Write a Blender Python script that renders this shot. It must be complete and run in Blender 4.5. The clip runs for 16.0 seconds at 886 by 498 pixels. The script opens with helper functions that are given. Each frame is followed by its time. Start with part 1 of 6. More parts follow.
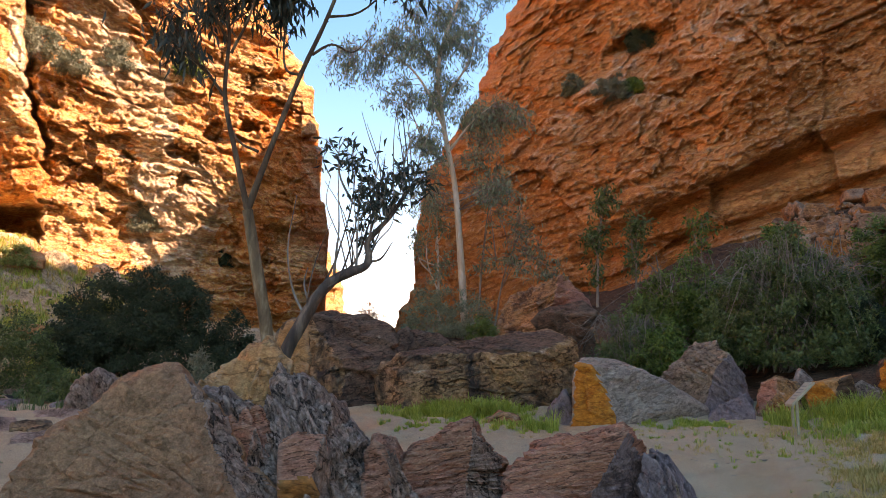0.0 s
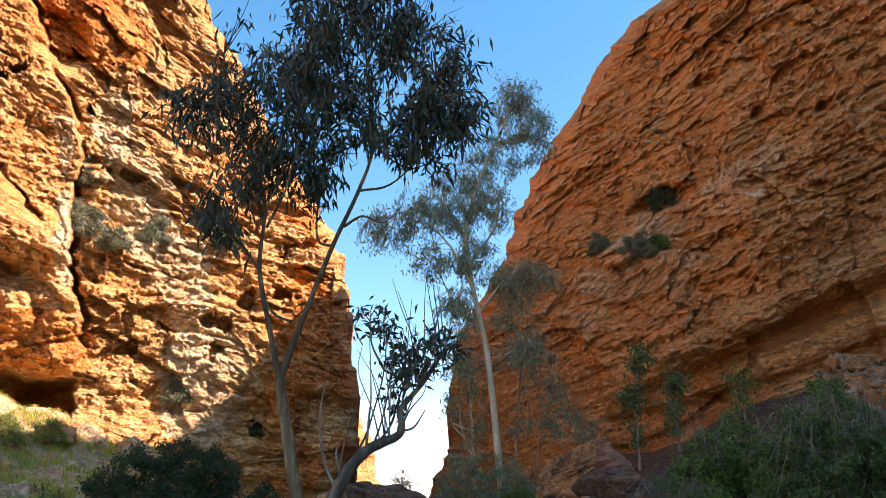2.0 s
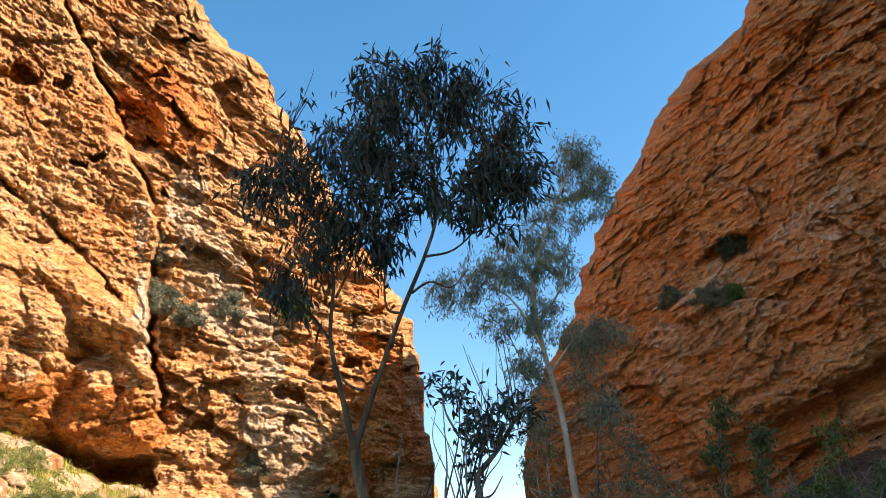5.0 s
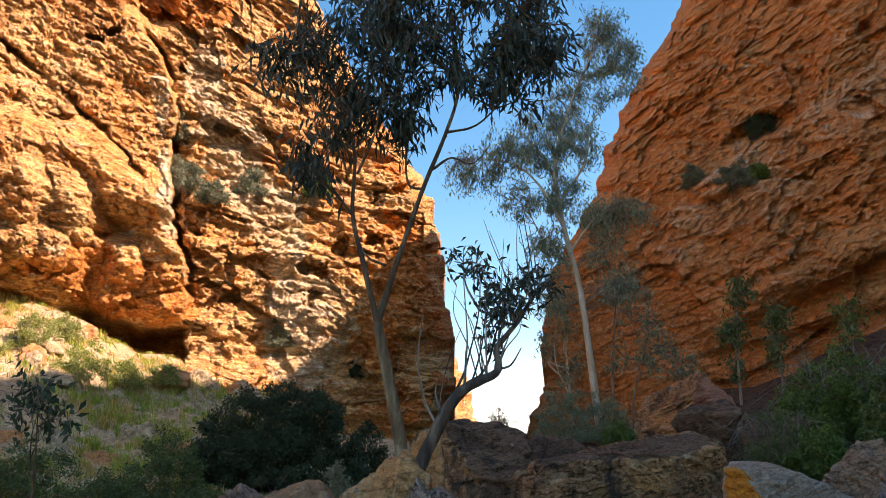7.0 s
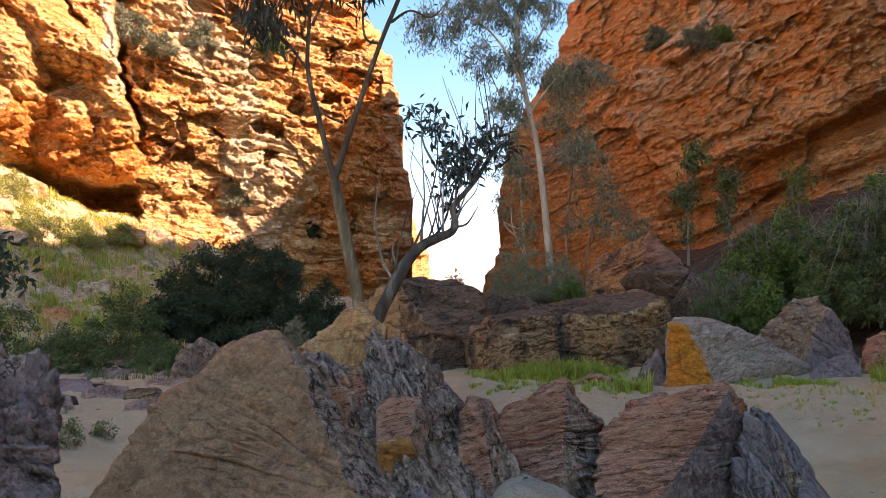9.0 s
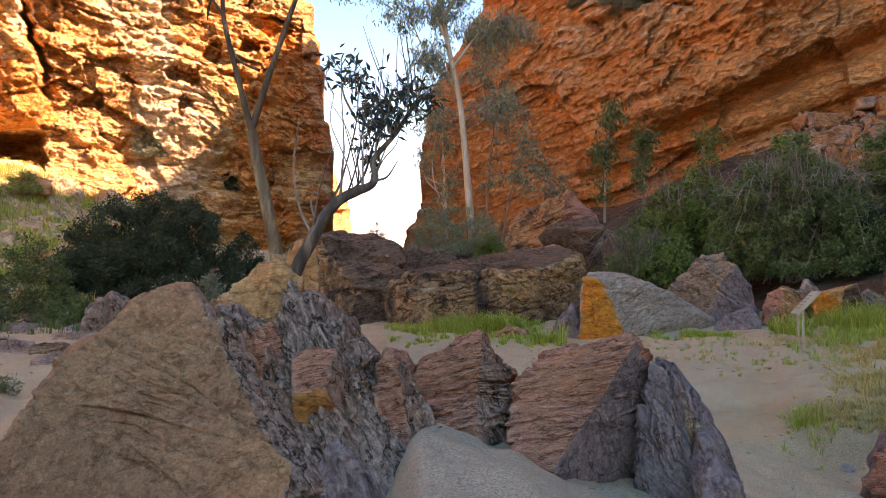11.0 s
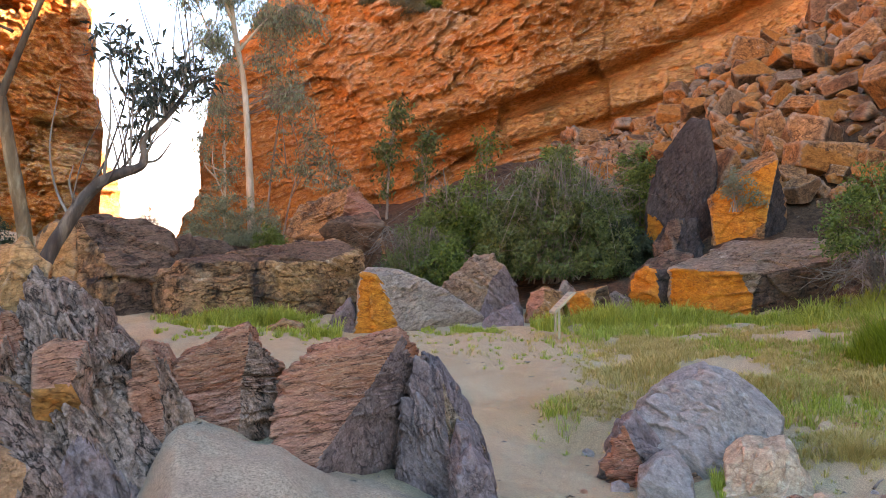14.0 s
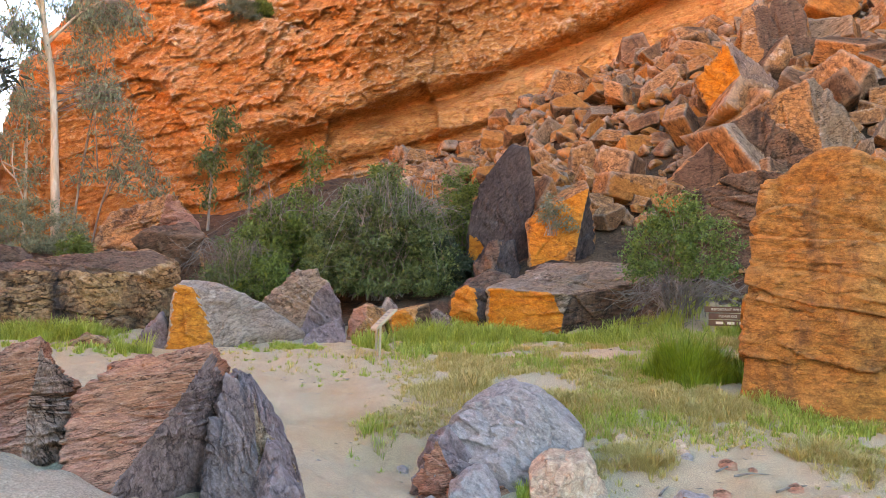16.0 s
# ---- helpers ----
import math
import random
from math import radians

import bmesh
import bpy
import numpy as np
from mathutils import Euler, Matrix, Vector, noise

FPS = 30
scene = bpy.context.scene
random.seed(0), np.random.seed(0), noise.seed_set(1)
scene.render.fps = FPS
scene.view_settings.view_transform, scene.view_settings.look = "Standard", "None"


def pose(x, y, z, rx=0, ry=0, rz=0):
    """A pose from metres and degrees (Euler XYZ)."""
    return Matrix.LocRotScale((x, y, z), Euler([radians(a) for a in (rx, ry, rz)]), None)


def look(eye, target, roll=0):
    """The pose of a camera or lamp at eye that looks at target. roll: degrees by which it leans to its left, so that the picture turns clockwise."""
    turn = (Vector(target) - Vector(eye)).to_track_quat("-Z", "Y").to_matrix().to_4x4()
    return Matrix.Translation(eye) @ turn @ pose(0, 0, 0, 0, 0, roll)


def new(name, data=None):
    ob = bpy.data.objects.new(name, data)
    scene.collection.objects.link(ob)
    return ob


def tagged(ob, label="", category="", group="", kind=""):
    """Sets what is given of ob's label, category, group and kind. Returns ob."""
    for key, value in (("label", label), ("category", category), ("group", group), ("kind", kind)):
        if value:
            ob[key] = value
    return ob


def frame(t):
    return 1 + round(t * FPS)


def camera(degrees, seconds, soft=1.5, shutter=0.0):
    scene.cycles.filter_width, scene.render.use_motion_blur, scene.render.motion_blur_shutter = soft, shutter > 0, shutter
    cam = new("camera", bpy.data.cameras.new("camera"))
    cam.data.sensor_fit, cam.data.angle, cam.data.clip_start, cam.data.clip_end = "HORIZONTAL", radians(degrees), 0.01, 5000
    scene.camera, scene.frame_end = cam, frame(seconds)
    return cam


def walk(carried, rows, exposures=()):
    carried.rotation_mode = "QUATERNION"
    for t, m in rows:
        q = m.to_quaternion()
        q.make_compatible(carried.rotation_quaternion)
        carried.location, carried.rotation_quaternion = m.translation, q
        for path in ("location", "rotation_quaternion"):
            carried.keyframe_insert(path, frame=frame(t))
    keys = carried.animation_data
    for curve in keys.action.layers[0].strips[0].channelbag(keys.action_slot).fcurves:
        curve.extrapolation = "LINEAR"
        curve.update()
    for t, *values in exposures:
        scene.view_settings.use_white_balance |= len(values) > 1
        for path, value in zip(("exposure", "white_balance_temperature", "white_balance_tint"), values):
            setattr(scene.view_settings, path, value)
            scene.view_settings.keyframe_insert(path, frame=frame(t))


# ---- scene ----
# A person stands on the sand of a dry creek and turns on the spot, holding the camera 0.3 m out.
# Bearings are degrees to the right of +y, distances are from the person, heights are metres.
EYE = 1.6
REACH = 0.3
cam = camera(58.23, 16.0, soft=0.4)
TURNS = [
    (0.0, 0.00, 9.00, 0.00),
    (0.5, 0.05, 13.76, 0.14),
    (1.0, 0.28, 15.93, 0.96),
    (1.5, 1.07, 19.38, 1.47),
    (2.0, 2.55, 20.58, 1.11),
    (2.5, 4.03, 22.45, 1.12),
    (3.0, 6.43, 24.82, 0.92),
    (3.5, 6.99, 25.50, 1.37),
    (4.0, 7.24, 25.39, 1.61),
    (6.5, 9.41, 23.30, 1.65),
    (7.0, 9.33, 16.52, 1.20),
    (7.5, 8.95, 14.32, 0.83),
    (8.0, 7.32, 12.76, 0.64),
    (8.5, 6.10, 8.81, 0.73),
    (9.0, 6.28, 6.55, 1.20),
    (9.2, 5.86, 5.58, 1.52),
    (11.3, -0.09, 3.17, 0.54),
    (11.5, -0.58, 3.16, 0.12),
    (12.0, -3.31, 3.14, 0.20),
    (12.5, -3.75, 3.16, 0.29),
    (13.0, -5.08, 2.45, 0.20),
    (13.5, -9.04, 2.41, -0.46),
    (14.0, -15.00, 2.68, -0.43),
    (14.5, -17.43, 2.75, -0.60),
    (15.0, -21.04, 3.03, -0.78),
    (15.5, -23.18, 3.59, -1.07),
    (16.0, -27.48, 4.05, -1.41),
]


# The phone's own exposure, in stops.
EXPOSURE = [(0, 1.68, 9700, 50), (1, 1.6, 9000, 43), (2.5, 1.28, 7900, 34), (4, 1.06, 7800, 32), (6.5, 1.06, 7800, 32), (7, 1.16, 8400, 36), (8, 1.44, 9100, 45),
            (9, 1.7, 9500, 49), (11.5, 2.12, 10600, 56), (12.5, 2.28, 10900, 58), (13.5, 2.52, 11200, 58), (14.5, 2.82, 11500, 57), (16, 3.12, 11600, 56)]


def held(yaw, pitch, roll):
    m = pose(0, 0, 0, 90 + pitch, roll, yaw)
    p = m @ Vector((0, 0, -REACH))
    return pose(p.x, p.y, EYE + p.z, 90 + pitch, roll, yaw)


walk(cam, [(t, held(a, b, c)) for t, a, b, c in TURNS], exposures=EXPOSURE)

# ---- light ----
SUN_BEARING, SUN_HEIGHT = 100.0, 40.0
world = bpy.data.worlds.new("sky")
scene.world = world
world.use_nodes = True
wn = world.node_tree
sky = wn.nodes.new("ShaderNodeTexSky")
sky.sky_type, sky.sun_disc = "NISHITA", False
sky.sun_elevation, sky.sun_rotation = radians(SUN_HEIGHT), radians(SUN_BEARING)
sky.air_density, sky.dust_density, sky.ozone_density = 1.0, 0.3, 1.0
wn.nodes["Background"].inputs[1].default_value = 0.15
clear = wn.nodes.new("ShaderNodeHueSaturation")
clear.inputs["Saturation"].default_value = 1.42
clear.inputs["Hue"].default_value = 0.485
wn.links.new(sky.outputs[0], clear.inputs["Color"])
wn.links.new(clear.outputs[0], wn.nodes["Background"].inputs[0])
sun_data = bpy.data.lights.new("sun", "SUN")
sun_data.energy, sun_data.angle, sun_data.color = 4.7, radians(0.5), (1.0, 0.93, 0.82)
sun = new("sun", sun_data)
sb, sh = radians(SUN_BEARING), radians(SUN_HEIGHT)
sun.matrix_world = look(Vector((math.sin(sb) * math.cos(sh), math.cos(sb) * math.cos(sh), math.sin(sh))) * 200, (0, 0, 0))


# ---- numbers and noise ----
def hashed(seed, *ints):
    h = np.full(np.broadcast(*ints).shape, (seed * 2654435761 + 12345) & 0xFFFFFFFF, dtype=np.uint64)
    for k in ints:
        h = (h ^ (k.astype(np.int64) & 0xFFFFFFFF).astype(np.uint64)) * np.uint64(0x9E3779B1) & np.uint64(0xFFFFFFFF)
        h = (h ^ (h >> np.uint64(15))) * np.uint64(0x85EBCA77) & np.uint64(0xFFFFFFFF)
        h = h ^ (h >> np.uint64(13))
    return h.astype(np.float64) / 4294967295.0


def value_noise(p, seed=0):
    """Smooth noise, -1 to 1, at the points p (n, 3)."""
    i = np.floor(p)
    f = p - i
    f = f * f * f * (f * (f * 6 - 15) + 10)
    i = i.astype(np.int64)
    out = 0
    for a in (0, 1):
        for b in (0, 1):
            for c in (0, 1):
                w = (f[:, 0] if a else 1 - f[:, 0]) * (f[:, 1] if b else 1 - f[:, 1]) * (f[:, 2] if c else 1 - f[:, 2])
                out = out + w * hashed(seed, i[:, 0] + a, i[:, 1] + b, i[:, 2] + c)
    return out * 2 - 1


def fbm(p, octaves=4, seed=0, gain=0.5):
    out, amp = 0, 1.0
    for k in range(octaves):
        out = out + amp * value_noise(p * 2.03 ** k + 17.3 * k, seed + k)
        amp *= gain
    return out


def ridged(p, octaves=3, seed=0):
    out, amp = 0, 1.0
    for k in range(octaves):
        out = out + amp * (1 - 2 * np.abs(value_noise(p * 2.1 ** k + 5.1 * k, seed + k)))
        amp *= 0.5
    return out


def P(bearing, dist, z):
    b = radians(bearing)
    return Vector((dist * math.sin(b), dist * math.cos(b), z))


def mesh_from(name, verts, faces, mats, smooth=True, index=None):
    me = bpy.data.meshes.new(name)
    verts = np.asarray(verts, dtype=np.float32)
    faces = np.asarray(faces, dtype=np.int32)
    n = faces.shape[1]
    me.vertices.add(len(verts))
    me.vertices.foreach_set("co", verts.ravel())
    me.loops.add(faces.size)
    me.loops.foreach_set("vertex_index", faces.ravel())
    me.polygons.add(len(faces))
    me.polygons.foreach_set("loop_start", np.arange(0, faces.size, n, dtype=np.int32))
    if smooth:
        me.polygons.foreach_set("use_smooth", np.ones(len(faces), dtype=bool))
    if index is not None:
        me.polygons.foreach_set("material_index", np.asarray(index, dtype=np.int32))
    for m in mats:
        me.materials.append(m)
    me.update(calc_edges=True)
    me.validate()
    return me


# ---- materials ----
def node_material(name):
    m = bpy.data.materials.new(name)
    m.use_nodes = True
    return m, m.node_tree.nodes, m.node_tree.links, m.node_tree.nodes["Principled BSDF"]


def add_noise(nodes, links, vec, scale, detail=6, rough=0.6, distort=0.0):
    n = nodes.new("ShaderNodeTexNoise")
    n.inputs["Scale"].default_value, n.inputs["Detail"].default_value = scale, detail
    n.inputs["Roughness"].default_value, n.inputs["Distortion"].default_value = rough, distort
    links.new(vec, n.inputs["Vector"])
    return n.outputs["Fac"]


def ramp(nodes, links, fac, stops):
    r = nodes.new("ShaderNodeValToRGB")
    while len(r.color_ramp.elements) < len(stops):
        r.color_ramp.elements.new(0.5)
    for e, (p, c) in zip(r.color_ramp.elements, stops):
        e.position, e.color = p, (*c, 1) if len(c) == 3 else c
    links.new(fac, r.inputs["Fac"])
    return r.outputs["Color"]


def mix(nodes, links, fac, a, b, kind="MIX"):
    n = nodes.new("ShaderNodeMix")
    n.data_type, n.blend_type = "RGBA", kind
    for socket, v in ((n.inputs[0], fac), (n.inputs[6], a), (n.inputs[7], b)):
        if isinstance(v, (int, float)):
            socket.default_value = v
        elif isinstance(v, tuple):
            socket.default_value = (*v, 1)
        else:
            links.new(v, socket)
    return n.outputs[2]


def stretched(nodes, links, vec, scale, rot=(0, 0, 0)):
    if any(rot):
        t = nodes.new("ShaderNodeMapping")
        t.inputs["Rotation"].default_value = [radians(a) for a in rot]
        links.new(vec, t.inputs["Vector"])
        vec = t.outputs[0]
    n = nodes.new("ShaderNodeMapping")
    n.inputs["Scale"].default_value = scale
    links.new(vec, n.inputs["Vector"])
    return n.outputs[0]


def rock_material(name, body, second, pale, dark, size=1.0, pale_at=0.62, dark_at=0.4, layer=(1, 1, 3), turn=(0, 0, 0), bump=0.5, rough=0.9, cracks=0.5, dark_size=1.0, contrast=0.95, lines_=0.6, wear=0.45, soft=0.12):
    """Weathered rock: body colour drifting to a second, pale scoured patches, dark desert varnish, cracks and grain."""
    m, nodes, links, bsdf = node_material(name)
    tc = nodes.new("ShaderNodeTexCoord").outputs["Object"]
    lay = stretched(nodes, links, tc, layer, turn)
    big = add_noise(nodes, links, tc, 0.7 / size, 5, 0.6, 0.4)
    mid = add_noise(nodes, links, lay, 1.6 / size, 7, 0.6, 0.25)
    fine = add_noise(nodes, links, lay, 8.0 / size, 7, 0.66)
    grain = add_noise(nodes, links, tc, 60.0 / size, 4, 0.7)
    col = mix(nodes, links, ramp(nodes, links, big, [(0.38, (0, 0, 0)), (0.62, (1, 1, 1))]), body, second)
    col = mix(nodes, links, ramp(nodes, links, mid, [(pale_at, (0, 0, 0)), (pale_at + soft, (1, 1, 1))]), col, pale)
    stain = add_noise(nodes, links, stretched(nodes, links, tc, (1.3, 1.3, 0.55)), 1.1 / size / dark_size, 9, 0.68, 0.3)
    col = mix(nodes, links, ramp(nodes, links, stain, [(dark_at - 0.08, (1, 1, 1)), (dark_at + 0.06, (0, 0, 0))]), col, dark)
    col = mix(nodes, links, min(1.0, 0.78 * contrast), col, ramp(nodes, links, fine, [(0.32, (0.25, 0.25, 0.25)), (0.68, (0.78, 0.78, 0.78))]), "OVERLAY")
    thin = add_noise(nodes, links, lay, 24.0 / size, 4, 0.66, 0.3)
    col = mix(nodes, links, 0.48 * contrast, col, ramp(nodes, links, thin, [(0.34, (0.22, 0.22, 0.22)), (0.66, (0.78, 0.78, 0.78))]), "OVERLAY")
    col = mix(nodes, links, 0.22, col, ramp(nodes, links, grain, [(0.36, (0.15, 0.15, 0.15)), (0.64, (0.85, 0.85, 0.85))]), "OVERLAY")
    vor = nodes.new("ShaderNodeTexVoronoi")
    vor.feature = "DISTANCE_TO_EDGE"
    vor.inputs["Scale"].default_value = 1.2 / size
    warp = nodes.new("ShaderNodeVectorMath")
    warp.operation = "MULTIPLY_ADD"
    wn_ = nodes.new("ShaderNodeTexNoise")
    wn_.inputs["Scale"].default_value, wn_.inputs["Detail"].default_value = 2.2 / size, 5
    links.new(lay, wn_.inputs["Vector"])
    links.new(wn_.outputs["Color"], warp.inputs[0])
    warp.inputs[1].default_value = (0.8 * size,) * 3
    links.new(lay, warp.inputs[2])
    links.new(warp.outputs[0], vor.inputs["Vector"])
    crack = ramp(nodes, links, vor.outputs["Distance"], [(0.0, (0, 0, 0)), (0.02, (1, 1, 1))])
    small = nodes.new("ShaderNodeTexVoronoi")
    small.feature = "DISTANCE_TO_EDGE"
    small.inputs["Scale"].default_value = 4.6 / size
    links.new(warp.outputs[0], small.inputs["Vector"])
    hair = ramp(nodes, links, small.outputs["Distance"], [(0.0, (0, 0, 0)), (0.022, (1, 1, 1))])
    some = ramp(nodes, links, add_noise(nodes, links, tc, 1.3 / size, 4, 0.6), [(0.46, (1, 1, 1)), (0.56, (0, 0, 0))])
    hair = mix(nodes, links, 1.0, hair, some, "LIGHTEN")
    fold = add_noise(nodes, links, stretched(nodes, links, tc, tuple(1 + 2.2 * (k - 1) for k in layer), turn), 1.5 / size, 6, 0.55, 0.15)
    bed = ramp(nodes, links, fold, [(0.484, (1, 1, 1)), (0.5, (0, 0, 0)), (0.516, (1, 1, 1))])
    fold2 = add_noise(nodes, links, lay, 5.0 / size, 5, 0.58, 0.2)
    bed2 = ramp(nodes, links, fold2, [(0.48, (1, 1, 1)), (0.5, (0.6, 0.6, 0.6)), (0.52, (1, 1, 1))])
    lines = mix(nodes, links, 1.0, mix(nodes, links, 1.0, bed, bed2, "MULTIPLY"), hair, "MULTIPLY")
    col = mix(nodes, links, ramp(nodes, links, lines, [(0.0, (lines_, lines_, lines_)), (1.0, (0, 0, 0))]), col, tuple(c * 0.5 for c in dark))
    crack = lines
    point = nodes.new("ShaderNodeNewGeometry").outputs["Pointiness"]
    col = mix(nodes, links, ramp(nodes, links, point, [(0.515, (0, 0, 0)), (0.60, (wear, wear, wear))]), col, tuple(min(0.8, c * 1.15) for c in pale))
    b1 = nodes.new("ShaderNodeBump")
    b1.inputs["Strength"].default_value, b1.inputs["Distance"].default_value = bump, 0.05 * size
    both = nodes.new("ShaderNodeMath")
    both.operation = "MULTIPLY_ADD"
    both.inputs[1].default_value = 0.5
    links.new(thin, both.inputs[0])
    links.new(fine, both.inputs[2])
    links.new(both.outputs[0], b1.inputs["Height"])
    b2 = nodes.new("ShaderNodeBump")
    b2.inputs["Strength"].default_value, b2.inputs["Distance"].default_value = cracks, 0.05 * size
    links.new(crack, b2.inputs["Height"])
    links.new(b1.outputs[0], b2.inputs["Normal"])
    b3 = nodes.new("ShaderNodeBump")
    b3.inputs["Strength"].default_value, b3.inputs["Distance"].default_value = bump * 0.4, 0.004 * size
    links.new(grain, b3.inputs["Height"])
    links.new(b2.outputs[0], b3.inputs["Normal"])
    links.new(b3.outputs[0], bsdf.inputs["Normal"])
    links.new(col, bsdf.inputs["Base Color"])
    bsdf.inputs["Roughness"].default_value = rough
    bsdf.inputs["Specular IOR Level"].default_value = 0.1
    return m


def leaf_material(name, a, b, through_=0.25, rough=0.5):
    m, nodes, links, bsdf = node_material(name)
    geo = nodes.new("ShaderNodeNewGeometry")
    col = ramp(nodes, links, geo.outputs["Random Per Island"], [(0.0, a), (1.0, b)])
    links.new(col, bsdf.inputs["Base Color"])
    bsdf.inputs["Roughness"].default_value = rough
    tr = nodes.new("ShaderNodeBsdfTranslucent")
    links.new(col, tr.inputs["Color"])
    mx = nodes.new("ShaderNodeMixShader")
    mx.inputs[0].default_value = through_
    links.new(bsdf.outputs[0], mx.inputs[1])
    links.new(tr.outputs[0], mx.inputs[2])
    links.new(mx.outputs[0], nodes["Material Output"].inputs["Surface"])
    return m


def bark_material(name, a, b, c, scale=1.0):
    m, nodes, links, bsdf = node_material(name)
    tc = nodes.new("ShaderNodeTexCoord").outputs["Object"]
    patch = add_noise(nodes, links, stretched(nodes, links, tc, (2.5, 2.5, 0.7)), 1.5 * scale, 6, 0.6, 0.5)
    streak = add_noise(nodes, links, stretched(nodes, links, tc, (14, 14, 1.5)), 1.2 * scale, 6, 0.7)
    col = ramp(nodes, links, patch, [(0.3, a), (0.52, b), (0.66, c)])
    col = mix(nodes, links, 0.5, col, ramp(nodes, links, streak, [(0.3, (0.3, 0.3, 0.3)), (0.7, (0.7, 0.7, 0.7))]), "OVERLAY")
    links.new(col, bsdf.inputs["Base Color"])
    bsdf.inputs["Roughness"].default_value = 0.8
    bp = nodes.new("ShaderNodeBump")
    bp.inputs["Strength"].default_value, bp.inputs["Distance"].default_value = 0.9, 0.02
    links.new(streak, bp.inputs["Height"])
    links.new(bp.outputs[0], bsdf.inputs["Normal"])
    return m


def plain_material(name, colour, rough=0.6, metal=0.0, grain=30.0):
    m, nodes, links, bsdf = node_material(name)
    tc = nodes.new("ShaderNodeTexCoord").outputs["Object"]
    n = add_noise(nodes, links, tc, grain, 5, 0.65)
    col = mix(nodes, links, 0.35, colour, ramp(nodes, links, n, [(0.3, (0.25, 0.25, 0.25)), (0.7, (0.75, 0.75, 0.75))]), "OVERLAY")
    links.new(col, bsdf.inputs["Base Color"])
    bsdf.inputs["Roughness"].default_value, bsdf.inputs["Metallic"].default_value = rough, metal
    return m


# West cliff rock, base colours raised to add to the sun on it.
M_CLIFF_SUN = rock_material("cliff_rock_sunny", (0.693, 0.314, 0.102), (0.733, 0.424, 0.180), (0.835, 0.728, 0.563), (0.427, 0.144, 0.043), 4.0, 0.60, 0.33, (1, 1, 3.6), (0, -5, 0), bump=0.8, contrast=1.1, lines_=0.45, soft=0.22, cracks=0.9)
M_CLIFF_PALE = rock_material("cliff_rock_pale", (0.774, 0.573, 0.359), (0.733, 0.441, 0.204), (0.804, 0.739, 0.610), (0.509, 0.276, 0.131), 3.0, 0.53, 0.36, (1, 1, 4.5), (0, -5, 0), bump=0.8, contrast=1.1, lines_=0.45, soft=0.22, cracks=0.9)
# Rust-coloured rock; its dark red also paints in shade on the west cliff.
M_CLIFF_RUST_SHADE = rock_material("cliff_rock_rust_shade", (0.631, 0.210, 0.054), (0.713, 0.298, 0.089), (0.795, 0.551, 0.335), (0.347, 0.093, 0.026), 3.0, 0.66, 0.36, (1, 1, 2.6), (0, -5, 0), bump=0.8, contrast=1.1, lines_=0.45, soft=0.22, cracks=0.9)
# Same quartzite toned darker and redder, as the shaded east cliff looks.
M_CLIFF_RED_SHADED = rock_material("cliff_rock_red_shaded", (0.561, 0.216, 0.070), (0.613, 0.285, 0.112), (0.774, 0.598, 0.452), (0.290, 0.093, 0.034), 2.6, 0.60, 0.37, (1, 1, 2.4), (0, 10, 0), bump=0.7, contrast=0.85, lines_=0.45, soft=0.22, cracks=0.9)
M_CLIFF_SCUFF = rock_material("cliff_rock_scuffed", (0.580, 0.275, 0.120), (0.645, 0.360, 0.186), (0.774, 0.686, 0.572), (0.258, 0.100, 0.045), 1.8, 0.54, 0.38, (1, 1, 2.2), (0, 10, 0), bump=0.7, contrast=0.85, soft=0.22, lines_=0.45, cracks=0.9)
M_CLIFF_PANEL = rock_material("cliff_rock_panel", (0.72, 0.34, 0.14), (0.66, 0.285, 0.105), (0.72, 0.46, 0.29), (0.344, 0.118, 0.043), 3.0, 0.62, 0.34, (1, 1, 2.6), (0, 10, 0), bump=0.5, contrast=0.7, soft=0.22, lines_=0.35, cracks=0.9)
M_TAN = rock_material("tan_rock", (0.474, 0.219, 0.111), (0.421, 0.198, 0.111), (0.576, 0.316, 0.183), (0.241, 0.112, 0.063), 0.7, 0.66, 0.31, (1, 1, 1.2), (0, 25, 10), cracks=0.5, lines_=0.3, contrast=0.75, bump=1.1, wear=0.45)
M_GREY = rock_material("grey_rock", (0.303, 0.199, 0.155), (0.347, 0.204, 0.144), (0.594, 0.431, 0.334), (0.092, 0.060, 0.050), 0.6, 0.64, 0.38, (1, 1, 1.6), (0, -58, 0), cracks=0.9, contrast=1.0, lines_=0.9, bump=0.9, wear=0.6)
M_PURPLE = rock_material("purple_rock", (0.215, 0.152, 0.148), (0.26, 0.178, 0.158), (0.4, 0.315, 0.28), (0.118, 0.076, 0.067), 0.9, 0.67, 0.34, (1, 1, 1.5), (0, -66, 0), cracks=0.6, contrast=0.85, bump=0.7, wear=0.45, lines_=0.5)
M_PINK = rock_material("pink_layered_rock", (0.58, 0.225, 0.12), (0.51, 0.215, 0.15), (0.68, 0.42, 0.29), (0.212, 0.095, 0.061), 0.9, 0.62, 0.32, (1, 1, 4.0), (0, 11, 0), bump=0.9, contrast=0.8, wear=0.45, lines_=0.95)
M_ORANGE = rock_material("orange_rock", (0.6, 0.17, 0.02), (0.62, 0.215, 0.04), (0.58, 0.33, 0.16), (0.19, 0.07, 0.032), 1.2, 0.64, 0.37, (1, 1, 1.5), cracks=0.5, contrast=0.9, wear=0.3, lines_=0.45)
